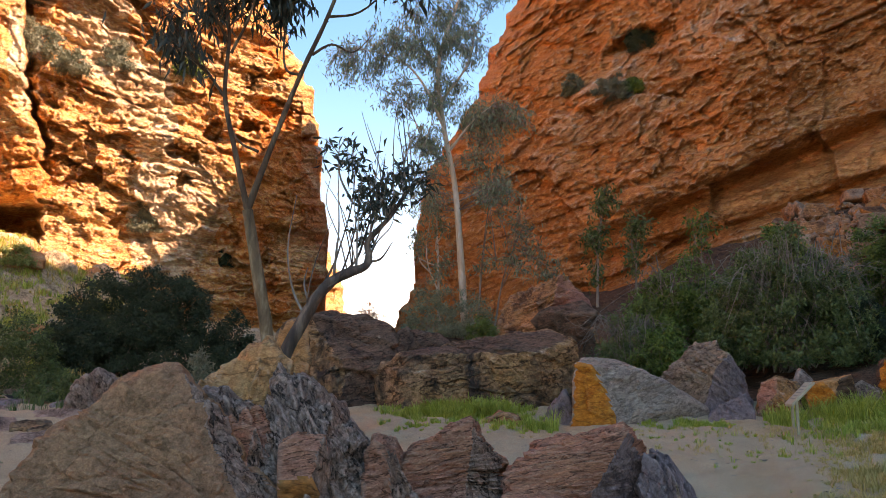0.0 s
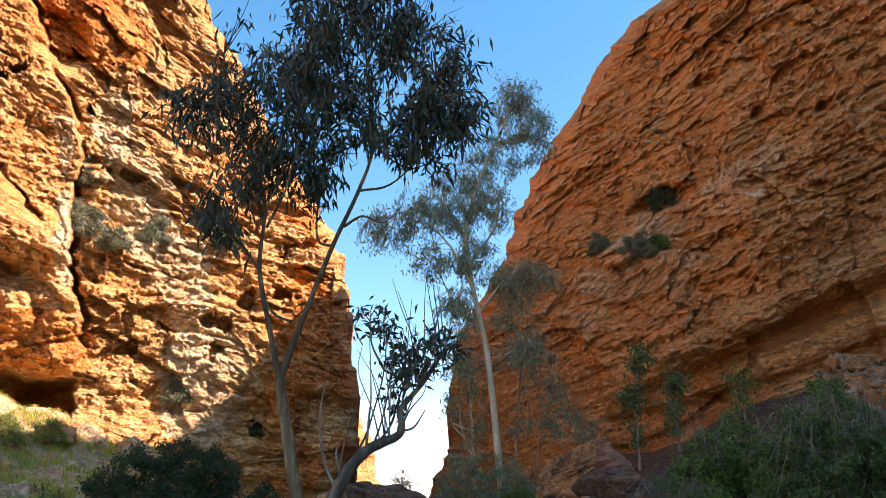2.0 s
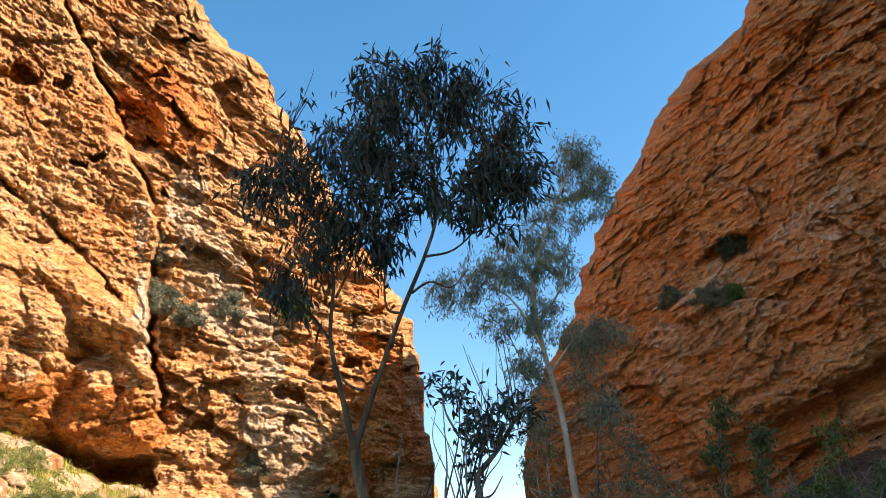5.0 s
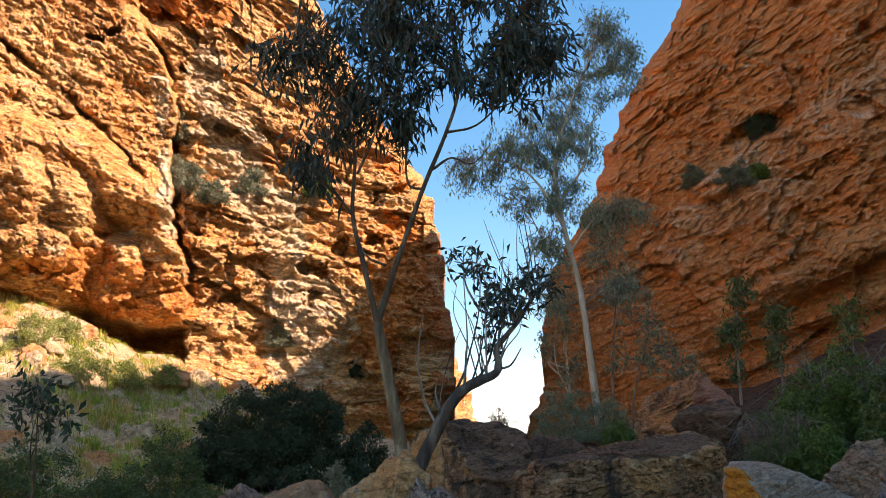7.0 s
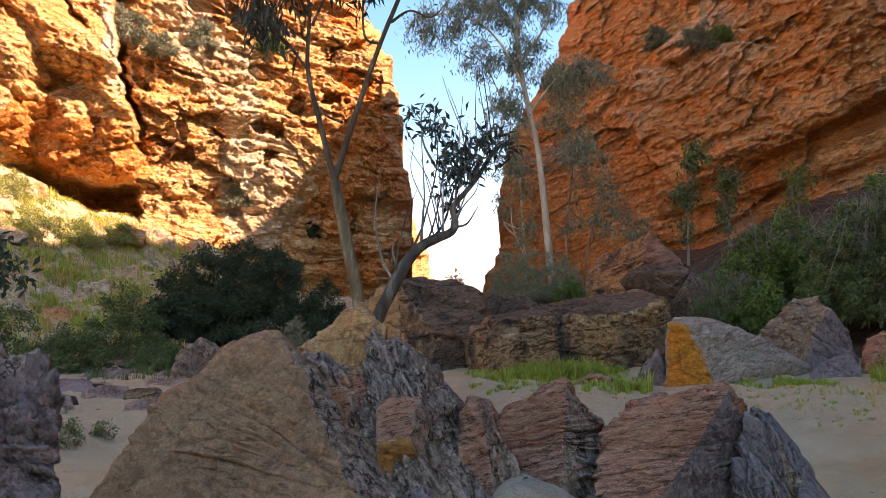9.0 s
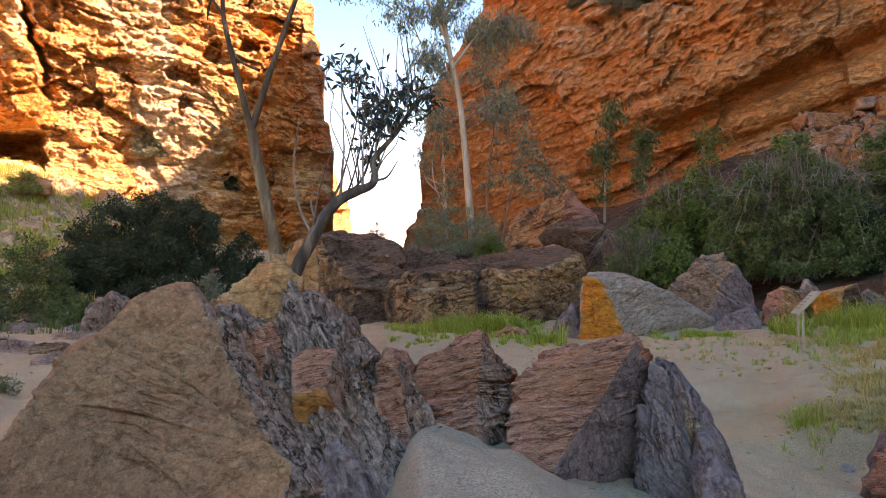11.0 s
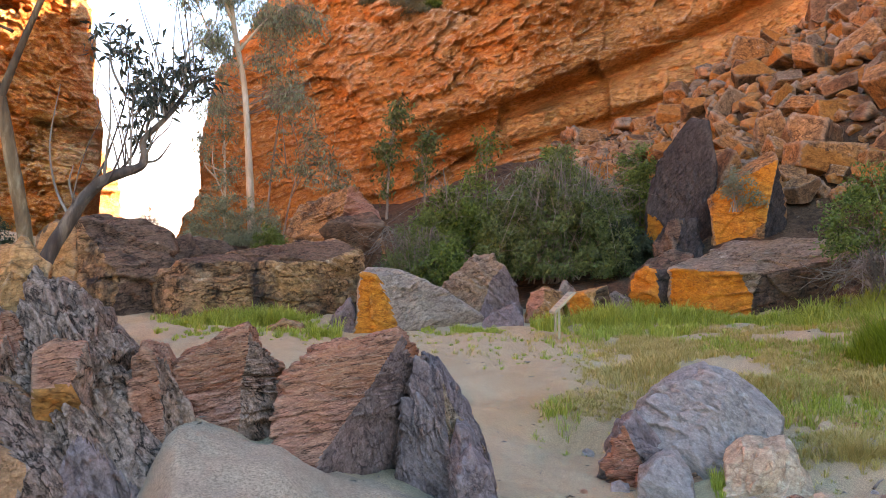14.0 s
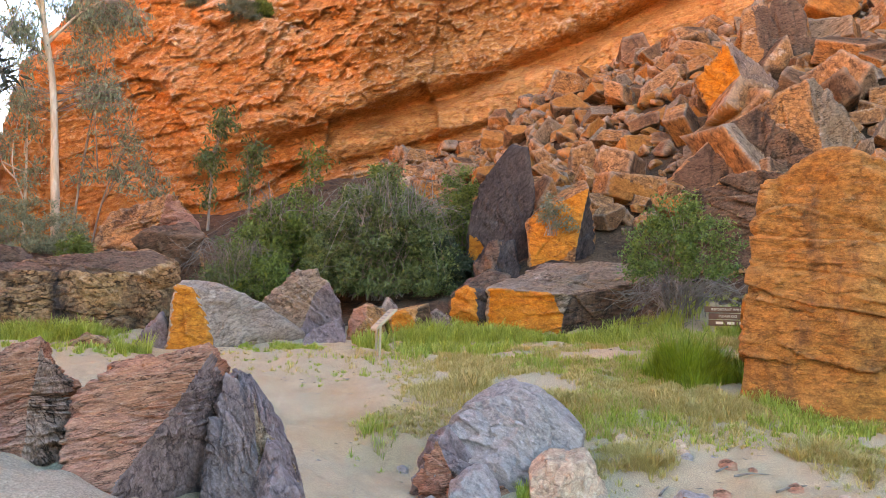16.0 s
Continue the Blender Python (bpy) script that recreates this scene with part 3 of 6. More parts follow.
def left_relief(az, el, u, z):
    p = np.stack([u, np.zeros_like(u), z], 1)
    wu = u + 0.6 * fbm(p * 0.25, 2, 31) + 0.14 * fbm(p * 1.6, 2, 30)
    wz = z + 0.7 * fbm(p * 0.12, 2, 32) + 0.11 * fbm(p * 1.1, 2, 33) + 0.09 * u
    r = 2.2 * fbm(p * np.array([0.07, 1, 0.05]), 3, 34)
    cleft = np.interp(el, [9, 11.8, 14.7, 18.3, 22.8, 25.9, 29.4, 33.4, 38.9, 55], [-27.0, -27.1, -27.3, -28.5, -28.9, -28.9, -30.8, -33.4, -37.8, -50]) + 0.28 * fbm(np.stack([el * 0.8, 0 * el, 0 * el], 1), 5, 46, 0.6)
    inside = np.clip((cleft - az) / 0.25, 0, 1)
    calm = 1 - 0.6 * inside
    r += calm * 1.5 * shards(wu, wz, 9.0, 6.0, 35, 0.5)
    r += calm * 1.2 * shards(wu + 3, wz, 3.2, 2.2, 136, 0.7)
    bold = np.clip(0.6 + 1.1 * value_noise(p * np.array([0.10, 1, 0.15]) + 5.1, 145), 0.2, 1)
    fade = np.clip(0.6 + 1.2 * value_noise(p * np.array([0.16, 1, 0.14]), 45), 0.15, 1)
    r += (1 - 0.8 * inside) * bold * 0.5 * beds(wu, wz, 2.1, 4.0, 361)
    r += (1 - 0.7 * inside) * fade * 0.22 * beds(wu + 7, wz, 0.8, 1.7, 362) + (1 - 0.6 * inside) * bold * 0.10 * beds(wu + 3, wz, 0.36, 1.0, 363)
    r += calm * (0.3 + 0.7 * fade) * 0.8 * shards(wu + 1, wz, 1.6, 0.9, 237, 0.9) + (0.5 + 0.5 * calm * bold) * 0.42 * shards(wu, wz, 0.75, 0.45, 338, 1.0) + 0.2 * shards(wu + 9, wz, 0.36, 0.26, 339, 1.0)
    r += 0.10 * ridged(p * 0.9, 3, 39) + 0.08 * fbm(p * 3.5, 3, 41, 0.65)
    pocket = shards(wu + 5, wz + 2, 2.6, 2.0, 440)
    r -= (1 - inside) * 1.1 * (pocket < 0.03)
    # the big nose that stands proud beside the cleft, lumpy below, with a cave under it
    ja, je = az + 0.35 * fbm(p * 0.6, 4, 62, 0.6), el + 0.35 * fbm(p * 0.6, 4, 63, 0.6)
    low = np.clip((np.interp(az, [-39, -30], [26, 21.5]) - el) / 2.5, 0, 1)
    r += inside * (3.0 + low * 4.2 * lumps(wu, wz * 0.8, 5.2, 47) ** 3 - low * 1.6 + low * 1.5 * lumps(wu, wz, 2.2, 48) ** 3) * np.clip((el - 9.4) / 1.6, 0, 1) + inside * 4.6 * (np.clip((el - 9.6) / 9.5, 0, 1) ** 0.8 - 1)
    r -= np.clip(1.2 + 1.6 * value_noise(p * 0.3, 61), 0, 2.2) * np.exp(-((az - cleft - 0.15) / 0.2) ** 2) * (el > 12)
    r -= 3.0 * along(ja, je, [(-42, 12.6), (-38, 11.6), (-34, 10.6), (-30, 10.0), (-28, 10.4)], 0.5)
    for line, deep, wide in (([(-42, 28.8), (-38.9, 26.7), (-34.3, 23.9), (-30.5, 21.1)], 1.2, 0.16), ([(-33.4, 21), (-32.2, 18.6), (-31.4, 15)], 1.6, 0.24), ([(-37.5, 30.5), (-33, 26.2), (-29.6, 23.4)], 0.3, 0.08),
                             ([(-40, 33), (-36, 28.6), (-33.2, 26)], 0.3, 0.08), ([(-38.5, 20.4), (-35, 17), (-33, 16.4)], 1.1, 0.25), ([(-31.5, 17.0), (-29, 13.2)], 0.5, 0.12)):
        r -= deep * np.clip(0.6 + 1.2 * value_noise(p * 0.5, 64), 0.1, 1.3) * along(ja, je, line, wide)
    r -= 2.6 * dent(az, el, -31.2, 32.2, 2.0, 1.3, -35)
    r -= 1.5 * along(ja, je, [(-32.8, 31.2), (-30.6, 30.9), (-28.6, 31.6)], 0.3)
    for a, e, s in ((-36.8, 34.1, 0.6), (-34.3, 30.1, 0.6), (-40.0, 33.7, 1.3), (-18.6, 15.2, 0.8), (-18.8, 13.0, 0.8), (-14.3, 17.5, 0.9), (-34.9, 29.0, 0.45), (-28.5, 38.4, 0.5)):
        r -= 1.9 * dent(az + 0.55 * fbm(p * 0.7, 4, 58, 0.7), el + 0.45 * fbm(p * 0.7, 4, 59, 0.7), a, e, s, s * 0.55, 0, 3)
    r += 2.2 * np.clip((9.0 - el) / 2.5, 0, 1.6)
    return r


def left_zone(az, el, u, z):
    """0 orange, 1 pale scoured layers, 2 deep rust, which also stands in for shade."""
    p = np.stack([u, np.zeros_like(u), z], 1)
    rag = fbm(p * 0.35, 4, 81)
    pale = along(az, el, [(-27.6, 28), (-26, 24.5), (-23.5, 21), (-20.5, 18), (-19.4, 13.5), (-19.0, 9.5)], 3.0) + 0.8 * along(az, el, [(-30.4, 27), (-29.4, 22), (-28.4, 17)], 0.8) + 0.5 * along(az, el, [(-16, 13), (-11, 19)], 1.8)
    # Strips under the nose and at the right foot paint shade as rust.
    rust = dent(az, el, -30, 34, 4.5, 3.2, -30) + 0.85 * along(az, el, [(-37, 14), (-29, 13)], 2.4) + 0.6 * along(az, el, [(-13, 27), (-12, 14)], 3.0) + 0.7 * along(az, el, [(-12, 12), (-13.5, 4)], 4.0)
    return np.where(pale + 0.35 * rag > 0.62, 1, np.where(rust + 0.4 * rag > 0.55, 2, 0))


def right_distance(az, el):
    return np.interp(az, [-5, 0, 8, 20, 35, 60, 90, 130], [66, 62, 54, 47, 45, 44, 42, 46]) + 0.14 * np.clip(el, 0, 60)


def right_band(az):
    return np.interp(az, [8, 12.8, 18.8, 24.4, 30, 36, 42.3, 60], [8.5, 10.3, 12.6, 14.4, 16.2, 18.6, 21.1, 26])


def right_relief(az, el, u, z):
    p = np.stack([u, np.zeros_like(u), z], 1)
    wu = u + 0.6 * fbm(p * 0.2, 2, 51) + 0.12 * fbm(p * 1.5, 2, 50)
    wz = z - 0.19 * u + 0.5 * fbm(p * 0.12, 2, 52) + 0.09 * fbm(p * 1.2, 2, 53)
    off = el - right_band(az)
    upper = np.clip(off / 3.0, 0, 1)
    r = 1.8 * fbm(p * np.array([0.06, 1, 0.06]), 3, 54)
    r += 1.3 * shards(wu, wz, 8.0, 5.0, 55, 0.5)
    fade = np.clip(0.55 + 1.2 * value_noise(p * np.array([0.14, 1, 0.12]), 65), 0.15, 1)
    r += (0.3 + 0.7 * upper) * 0.6 * shards(wu, wz, 3.0, 1.8, 156, 0.6)
    thin = np.clip(0.6 + 1.3 * value_noise(p * np.array([0.10, 1, 0.16]) + 3.3, 165), 0.15, 1)
    r += thin * 0.42 * beds(wu + 7, wz, 1.8, 5.0, 261) + thin * 0.2 * beds(wu + 3, wz, 0.7, 2.2, 262) + (1 - 0.6 * thin) * 0.1 * beds(wu, wz, 0.35, 1.4, 263)
    r += (0.2 + 0.8 * upper) * (0.3 + 0.7 * fade) * 0.9 * shards(wu, wz, 1.5, 0.9, 257, 0.9) + (0.25 + 0.75 * upper) * 0.4 * shards(wu, wz, 0.8, 0.5, 358, 0.8) + (0.3 + 0.7 * upper) * 0.13 * shards(wu + 9, wz, 0.36, 0.26, 359, 0.8)
    r += 0.12 * ridged(p * 0.7, 3, 59) + 0.08 * fbm(p * 3.5, 3, 60, 0.65)
    # long overhang that climbs to the right, with a recess and smooth panels below it
    r += 1.3 * np.exp(-((off - 1.2) / 1.3) ** 2) * (az > 9) - 1.5 * np.exp(-((off + 0.5) / 0.6) ** 2) * np.clip((az - 10) / 8, 0, 1)
    band2 = np.interp(az, [0, 12.9, 19.6, 27.8, 40], [9.0, 10.7, 11.9, 14.2, 17.6]) - 2.2
    r -= 1.1 * np.exp(-((el - band2) / 0.4) ** 2) * np.clip((az - 6) / 6, 0, 1)
    r -= 1.6 * dent(az + 0.4 * fbm(p * 0.5, 2, 66), el + 0.3 * fbm(p * 0.5, 2, 67), 14.6, 22.8, 1.5, 0.7, 12)
    for a, e, s in ((19.0, 30.5, 0.9), (22.0, 27.6, 0.8), (26.5, 27.0, 0.6)):
        r -= 1.3 * dent(az + 0.5 * fbm(p * 0.5, 2, 68), el + 0.3 * fbm(p * 0.5, 2, 69), a, e, s, s * 0.5, 20)
    r += 1.3 * dent(az, el, 11.0, 19.5, 1.6, 0.9, 15)
    return r


def right_zone(az, el, u, z):
    """0 red, 1 pale scuffed ledges, 2 smooth orange panels."""
    p = np.stack([u, np.zeros_like(u), z], 1)
    rag = fbm(p * 0.4, 4, 83)
    pale = 1.1 * along(az, el, [(8, 15.5), (12, 19), (17, 21.5), (22, 24)], 2.2)
    panel = np.exp(-((el - right_band(az) + 1.6) / 1.6) ** 2) * np.clip((az - 14) / 10, 0, 1)
    return np.where(pale + 0.55 * rag > 0.78, 1, np.where(panel + 0.18 * rag > 0.5, 2, 0))


LEFT_EDGE = [(-3, -9.3), (4.5, -9.2), (5.7, -9.0), (7.3, -8.6), (10.6, -8.45), (12.0, -8.67), (17.5, -9.24), (21.5, -10.5), (30.2, -16.6), (35.2, -20.4), (38.0, -22.9), (38.4, -24.8), (41.1, -28.1), (48, -36), (56, -50)]
RIGHT_EDGE = [(-3, -3.6), (4.0, -3.4), (5.4, -2.4), (7.8, -1.9), (10.7, -2.0), (14.9, -0.6), (20.2, 2.76), (23.7, 4.0), (26.7, 6.1), (29.6, 8.7), (33.0, 11.1), (34.8, 13.8), (37.0, 18.4), (39.0, 20.5), (41.5, 30), (45, 43), (48, 55), (51, 72), (54, 95)]
cliff_sheet("cliff_west", "sunlit orange quartzite cliff with ledges and caves", LEFT_EDGE, -75, left_distance, left_relief, left_zone, [M_CLIFF_SUN, M_CLIFF_PALE, M_CLIFF_RUST_SHADE], 520,
            np.concatenate([np.arange(-3, 2, 0.3), np.arange(2, 44, 0.075), np.arange(44, 56, 0.5)]), (60, 40, 25, 14, 7, 3), (4, 12, 40), -43)
cliff_sheet("cliff_east", "shaded red quartzite cliff with tilted rock layers", RIGHT_EDGE, 130, right_distance, right_relief, right_zone, [M_CLIFF_RED_SHADED, M_CLIFF_SCUFF, M_CLIFF_PANEL], 640,
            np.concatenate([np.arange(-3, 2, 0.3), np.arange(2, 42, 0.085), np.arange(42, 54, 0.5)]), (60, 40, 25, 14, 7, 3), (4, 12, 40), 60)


def far_distance(az, el):
    return np.full(az.shape, 118.0) + 0.3 * el


def far_relief(az, el, u, z):
    p = np.stack([u * 2, np.zeros_like(u), z], 1)
    return 3 * blocks(u * 2, z, 3.0, 5.0, 71) + 1.5 * blocks(u * 2, z, 1.1, 2.0, 72) + fbm(p * 0.3, 3, 73)


def far_zone(az, el, u, z):
    return np.zeros(az.shape, int)


cliff_sheet("cliff_far", "distant sunlit orange cliff seen through the gap", [(1, -6.7), (4.7, -7.0), (6.0, -7.3), (9.3, -8.5), (12, -9.2), (16, -12)], -30, far_distance, far_relief, far_zone, [M_CLIFF_SUN], 120,
            np.arange(1, 16, 0.12), (30, 12), (5, 30), -16)

# ---- rocks ----
ICO = {}


def sphere_dirs(level):
    if level not in ICO:
        bm = bmesh.new()
        bmesh.ops.create_icosphere(bm, subdivisions=level, radius=1.0)
        bm.verts.ensure_lookup_table()
        v = np.array([x.co[:] for x in bm.verts])
        f = np.array([[x.index for x in fc.verts] for fc in bm.faces])
        bm.free()
        ICO[level] = (v / np.linalg.norm(v, axis=1)[:, None], f)
    return ICO[level]


def rock_shape(planes, level, seed, rounding, rough, layer, facet_mats, scale):
    """A rock cut by planes (nx, ny, nz, offset), rounded, then weathered."""
    u, f = sphere_dirs(level)
    n = np.array([p[:3] for p in planes], float)
    n /= np.linalg.norm(n, axis=1)[:, None]
    off = np.array([p[3] for p in planes], float)
    dots = u @ n.T
    inv = np.where(dots > 1e-4, dots / off, 0)
    wob = 1 + 0.02 * np.stack([value_noise(u * 2.3 + 9.7 * k, seed + k) for k in range(len(planes))], 1)
    k = rounding * 3.0
    r = ((np.clip(inv * wob, 0, None) ** k).sum(1)) ** (-1.0 / k)
    which = np.argmax(inv * (1 + 0.012 * np.stack([value_noise(u * 9 + 3.3 * k2, seed + 50 + k2) for k2 in range(len(planes))], 1)), axis=1)
    v = u * r[:, None]
    q = v / scale
    disp = rough * scale * (0.018 * fbm(q * 1.7, 3, seed + 1) + 0.014 * ridged(q * 4.0, 3, seed + 2) + 0.010 * fbm(q * 14, 3, seed + 4))
    cell = blocks(v[:, 0] * 1.0 + 0.3 * v[:, 1] + 0.1 * scale * fbm(q * 2, 2, seed + 7), v[:, 2] + 0.35 * v[:, 1] + 0.12 * scale * fbm(q * 2.4, 2, seed + 8), 0.30 * scale, 0.55 * scale, seed + 6)
    disp += rough * scale * 0.02 * cell
    stretch = np.eye(3)
    if not layer:
        layer = (*np.random.default_rng(seed + 700).normal(size=3), 2.2 / scale, 0.012 * scale * rough)
    if layer:
        ax = np.array(layer[:3], float)
        ax /= np.linalg.norm(ax)
        stretch = np.eye(3) + 2.4 * np.outer(ax, ax)
    rng = np.random.default_rng(seed + 900)
    for count, deep in ((26, 0.075), (90, 0.04), (420, 0.016))[: 3 if level > 6 else 2]:
        pick = v[rng.integers(0, len(v), count)]
        a = ((v + 0.022 * scale * np.stack([fbm(q * 2.5 + 4 * k, 2, seed + 60 + k) for k in range(3)], 1)) @ stretch).astype(np.float32)
        c = (pick @ stretch).astype(np.float32)
        d2 = (a * a).sum(1)[:, None] - 2 * a @ c.T + (c * c).sum(1)[None]
        near = np.argmin(d2, 1)
        first = np.sqrt(np.maximum(np.take_along_axis(d2, near[:, None], 1)[:, 0], 0))
        np.put_along_axis(d2, near[:, None], 1e9, 1)
        second = np.sqrt(np.maximum(d2.min(1), 0))
        tilt = rng.normal(scale=0.21, size=(count, 3))
        lift = rng.uniform(-1, 0, count) * deep * 0.7 * scale
        disp += rough * (lift[near] + np.clip(((v - pick[near]) * tilt[near]).sum(1), -deep * scale, deep * scale * 0.6))
        disp -= rough * 0.42 * deep * scale * np.exp(-((second - first) / (0.3 * deep * scale)) ** 2)
    if layer:
        ln, freq, amp = np.array(layer[:3], float), layer[3], layer[4]
        ln /= np.linalg.norm(ln)
        w = v @ ln + 0.05 * scale * fbm(q * 1.3, 3, seed + 5)
        cross = np.cross(ln, (0.3, 0.9, 0.2))
        t = v @ (cross / np.linalg.norm(cross)) + 0.06 * scale * fbm(q * 1.7, 2, seed + 15)
        for k, (fq, am) in enumerate(((1.0, 1.0), (2.3, 0.7), (5.5, 0.4))):
            disp += 2.6 * amp * am * (blocks(t, w, 1.0 / (freq * fq), 3.2 / (freq * fq), seed + 20 + 3 * k, 0.55) - 0.5)
        for k, (fq, deep) in enumerate(((0.8, 2.6), (2.0, 1.6), (4.2, 1.0))):
            g = w * freq * fq + 0.35 * fbm(np.stack([t * freq * 0.35 * fq, w * freq * fq * 0.5, np.zeros_like(w)], 1), 2, seed + 31 + k)
            near_line = np.abs(g - np.floor(g) - 0.5)
            some = np.clip(2.5 * value_noise(np.stack([t * freq * 0.3 * fq, g.round(), np.zeros_like(w)], 1), seed + 36 + k) + 0.4, 0, 1)
            disp -= deep * amp * some * np.exp(-((0.5 - near_line) / 0.07) ** 2)
    v = v + u * disp[:, None]
    idx = np.array([facet_mats[w] for w in which])[f[:, 0]] if any(facet_mats) else None
    return v, f, idx


def rock(label, bearing, dist, outline, depth, mats, facets=(), level=5, rounding=16, rough=1.0, layer=None, seed=0, lean=0.0, name="boulder", sink=0.25, group=""):
    """A boulder. outline: convex corners (bearing, height) as they stand round its middle; facets: cuts (nx, ny, nz, offset, material) with x right, y away."""
    pts = [(dist * math.tan(radians(b - bearing)), z) for b, z in outline]
    cx, cz = sum(p[0] for p in pts) / len(pts), sum(p[1] for p in pts) / len(pts)
    area = sum(a[0] * b[1] - b[0] * a[1] for a, b in zip(pts, pts[1:] + pts[:1]))
    planes, fm = [], []
    for (x0, z0), (x1, z1) in zip(pts, pts[1:] + pts[:1]):
        ex, ez = x1 - x0, z1 - z0
        nx, nz = (ez, -ex) if area > 0 else (-ez, ex)
        ln = math.hypot(nx, nz)
        if ln < 1e-6:
            continue
        nx, nz = nx / ln, nz / ln
        c = nx * (x0 - cx) + nz * (z0 - cz)
        planes.append((nx, 0.0, nz, max(c, 0.03)))
        fm.append(0)
    planes += [(0.0, -1, lean, depth * 0.5), (0, 1, 0, depth * 0.5)]
    fm += [0, 0]
    for nx, ny, nz, c, m in facets:
        if isinstance(c, tuple):
            q = (dist * math.tan(radians(c[0] - bearing)) - cx, c[2], c[1] - cz)
            c = max(0.02, (nx * q[0] + ny * q[1] + nz * q[2]) / math.sqrt(nx * nx + ny * ny + nz * nz))
        planes.append((nx, ny, nz, c))
        fm.append(m)
    w = max(p[0] for p in pts) - min(p[0] for p in pts)
    h = max(p[1] for p in pts) - min(p[1] for p in pts)
    v, f, idx = rock_shape(planes, level, seed, rounding, rough, layer, fm, (w * h * depth) ** (1 / 3))
    ob = new(name, mesh_from(name, v, f, mats, False, idx))
    m = P(bearing, dist, 0)
    b = radians(bearing)
    ob.matrix_world = Matrix.Translation((m.x + cx * math.cos(b), m.y - cx * math.sin(b), cz)) @ Matrix.Rotation(-b, 4, "Z")
    return tagged(ob, label, "rock", group)


def near_rocks():
    rock("large tan boulder with a pointed top and cracked face", -18.5, 6.3,
         [(-31.5, 0.0), (-29.6, 0.52), (-25.9, 1.25), (-19.3, 1.72), (-17.0, 1.77), (-12.9, 1.15), (-7.0, 0.3), (-6.5, 0.0)], 2.2, [M_TAN, M_GREY],
         [(-0.25, -1, 0.45, (-17.2, 1.74, -0.05), 0), (0.9, -1, 0.97, (-16.9, 1.74, -0.05), 1), (0.35, -1, 0.1, (-12.0, 0.6, -0.75), 1)], 7, 44, 0.36, (0.5, 0.2, 1, 7, 0.0025), 11)
    rock("orange-topped boulder behind the large tan one", -12.6, 7.3,
         [(-17.5, 0.2), (-15.8, 1.55), (-13.6, 1.86), (-11.6, 1.9), (-9.2, 1.55), (-8, 0.2)], 1.5, [M_BUFF, M_GREY], [(-0.2, -1, 0.8, (-13.5, 1.7, -0.3), 0)], 6, 30, 0.7, None, 12)
    rock("dark grey ridged boulder with cracked slabs", -8.0, 6.6,
         [(-16.0, -0.3), (-13.4, 1.15), (-11.0, 1.76), (-9.1, 1.62), (-5.3, 1.26), (-2.0, 0.76), (-0.6, -0.3)], 2.8, [M_GREY, M_PURPLE],
         [(-0.45, -1, 0.6, (-10.6, 1.62, -0.1), 0), (0.5, -0.9, 0.75, (-8.5, 1.52, -0.1), 0), (0.05, -1, 0.25, (-8.0, 0.9, -0.75), 1)], 7, 34, 0.7, (0.85, -0.2, 0.53, 7, 0.018), 13)
    rock("grey-pink broken block behind a large tan boulder", -13.8, 6.75,
         [(-17.0, 0.2), (-16.6, 1.45), (-15.4, 1.6), (-13.6, 1.52), (-12.2, 1.40), (-10.6, 1.3), (-10.2, 0.2)], 1.3, [M_GREY, M_PINK],
         [(-0.3, -1, 0.5, (-14.6, 1.42, -0.35), 0), (0.5, -1, 0.4, (-12.6, 1.25, -0.4), 1), (0.1, -0.5, 1, (-13.6, 1.5, -0.2), 0)], 6, 40, 0.7, (0.85, -0.2, 0.53, 6, 0.014), 97)
    # Grey material on the block's right facet paints in its shadowed side.
    rock("small rust-coloured block wedged among grey rocks", -9.1, 6.6,
         [(-10.6, 0.55), (-10.7, 1.16), (-9.6, 1.26), (-7.9, 1.22), (-7.5, 0.95), (-7.9, 0.55)], 1.6, [M_PINK, M_RUST, M_GREY], [(-0.12, -1, 0.45, (-9.2, 1.05, -0.62), 0), (-0.05, -1, -0.35, (-9.2, 0.95, -0.66), 1), (1, -0.9, 0.1, (-7.9, 0.95, -0.56), 2)], 6, 40, 0.5, None, 14)
    rock("slanting pink-grey block wedged in the ridge", -13.0, 6.6,
         [(-14.4, 0.6), (-14.5, 1.27), (-13.9, 1.36), (-12.4, 1.26), (-11.6, 0.98), (-12.0, 0.6)], 1.4, [M_PINK, M_GREY], [(-0.2, -1, 0.35, (-13.2, 1.05, -0.44), 0), (0.9, -1, 0.2, (-12.2, 0.95, -0.40), 1)], 6, 40, 0.7, None, 84)
    rock("upright slab of layered brown rock", -3.5, 6.6,
         [(-5.0, 0.3), (-5.2, 1.08), (-4.6, 1.18), (-3.2, 1.12), (-1.6, 0.78), (-1.6, 0.3)], 1.4, [M_PINK, M_GREY], [(-0.5, -1, 0.2, (-4.2, 0.9, -0.50), 0), (0.75, -0.9, 0.35, (-3.4, 0.95, -0.50), 1)], 6, 36, 0.7, (1, 0.1, 0.25, 14, 0.014), 15)
    rock("pink layered boulder with a grey broken side", 1.0, 6.6,
         [(-3.2, 0.2), (-2.7, 1.04), (0.46, 1.23), (1.9, 1.29), (2.3, 1.25), (4.35, 0.92), (4.2, 0.3)], 1.2, [M_PINK, M_GREY],
         [(-0.2, -1, 0.4, (2.0, 1.29, -0.1), 0), (0.8, -1, 0.3, (2.1, 1.27, -0.1), 1)], 7, 50, 0.5, (-0.2, 0.2, 1, 9, 0.02), 16)
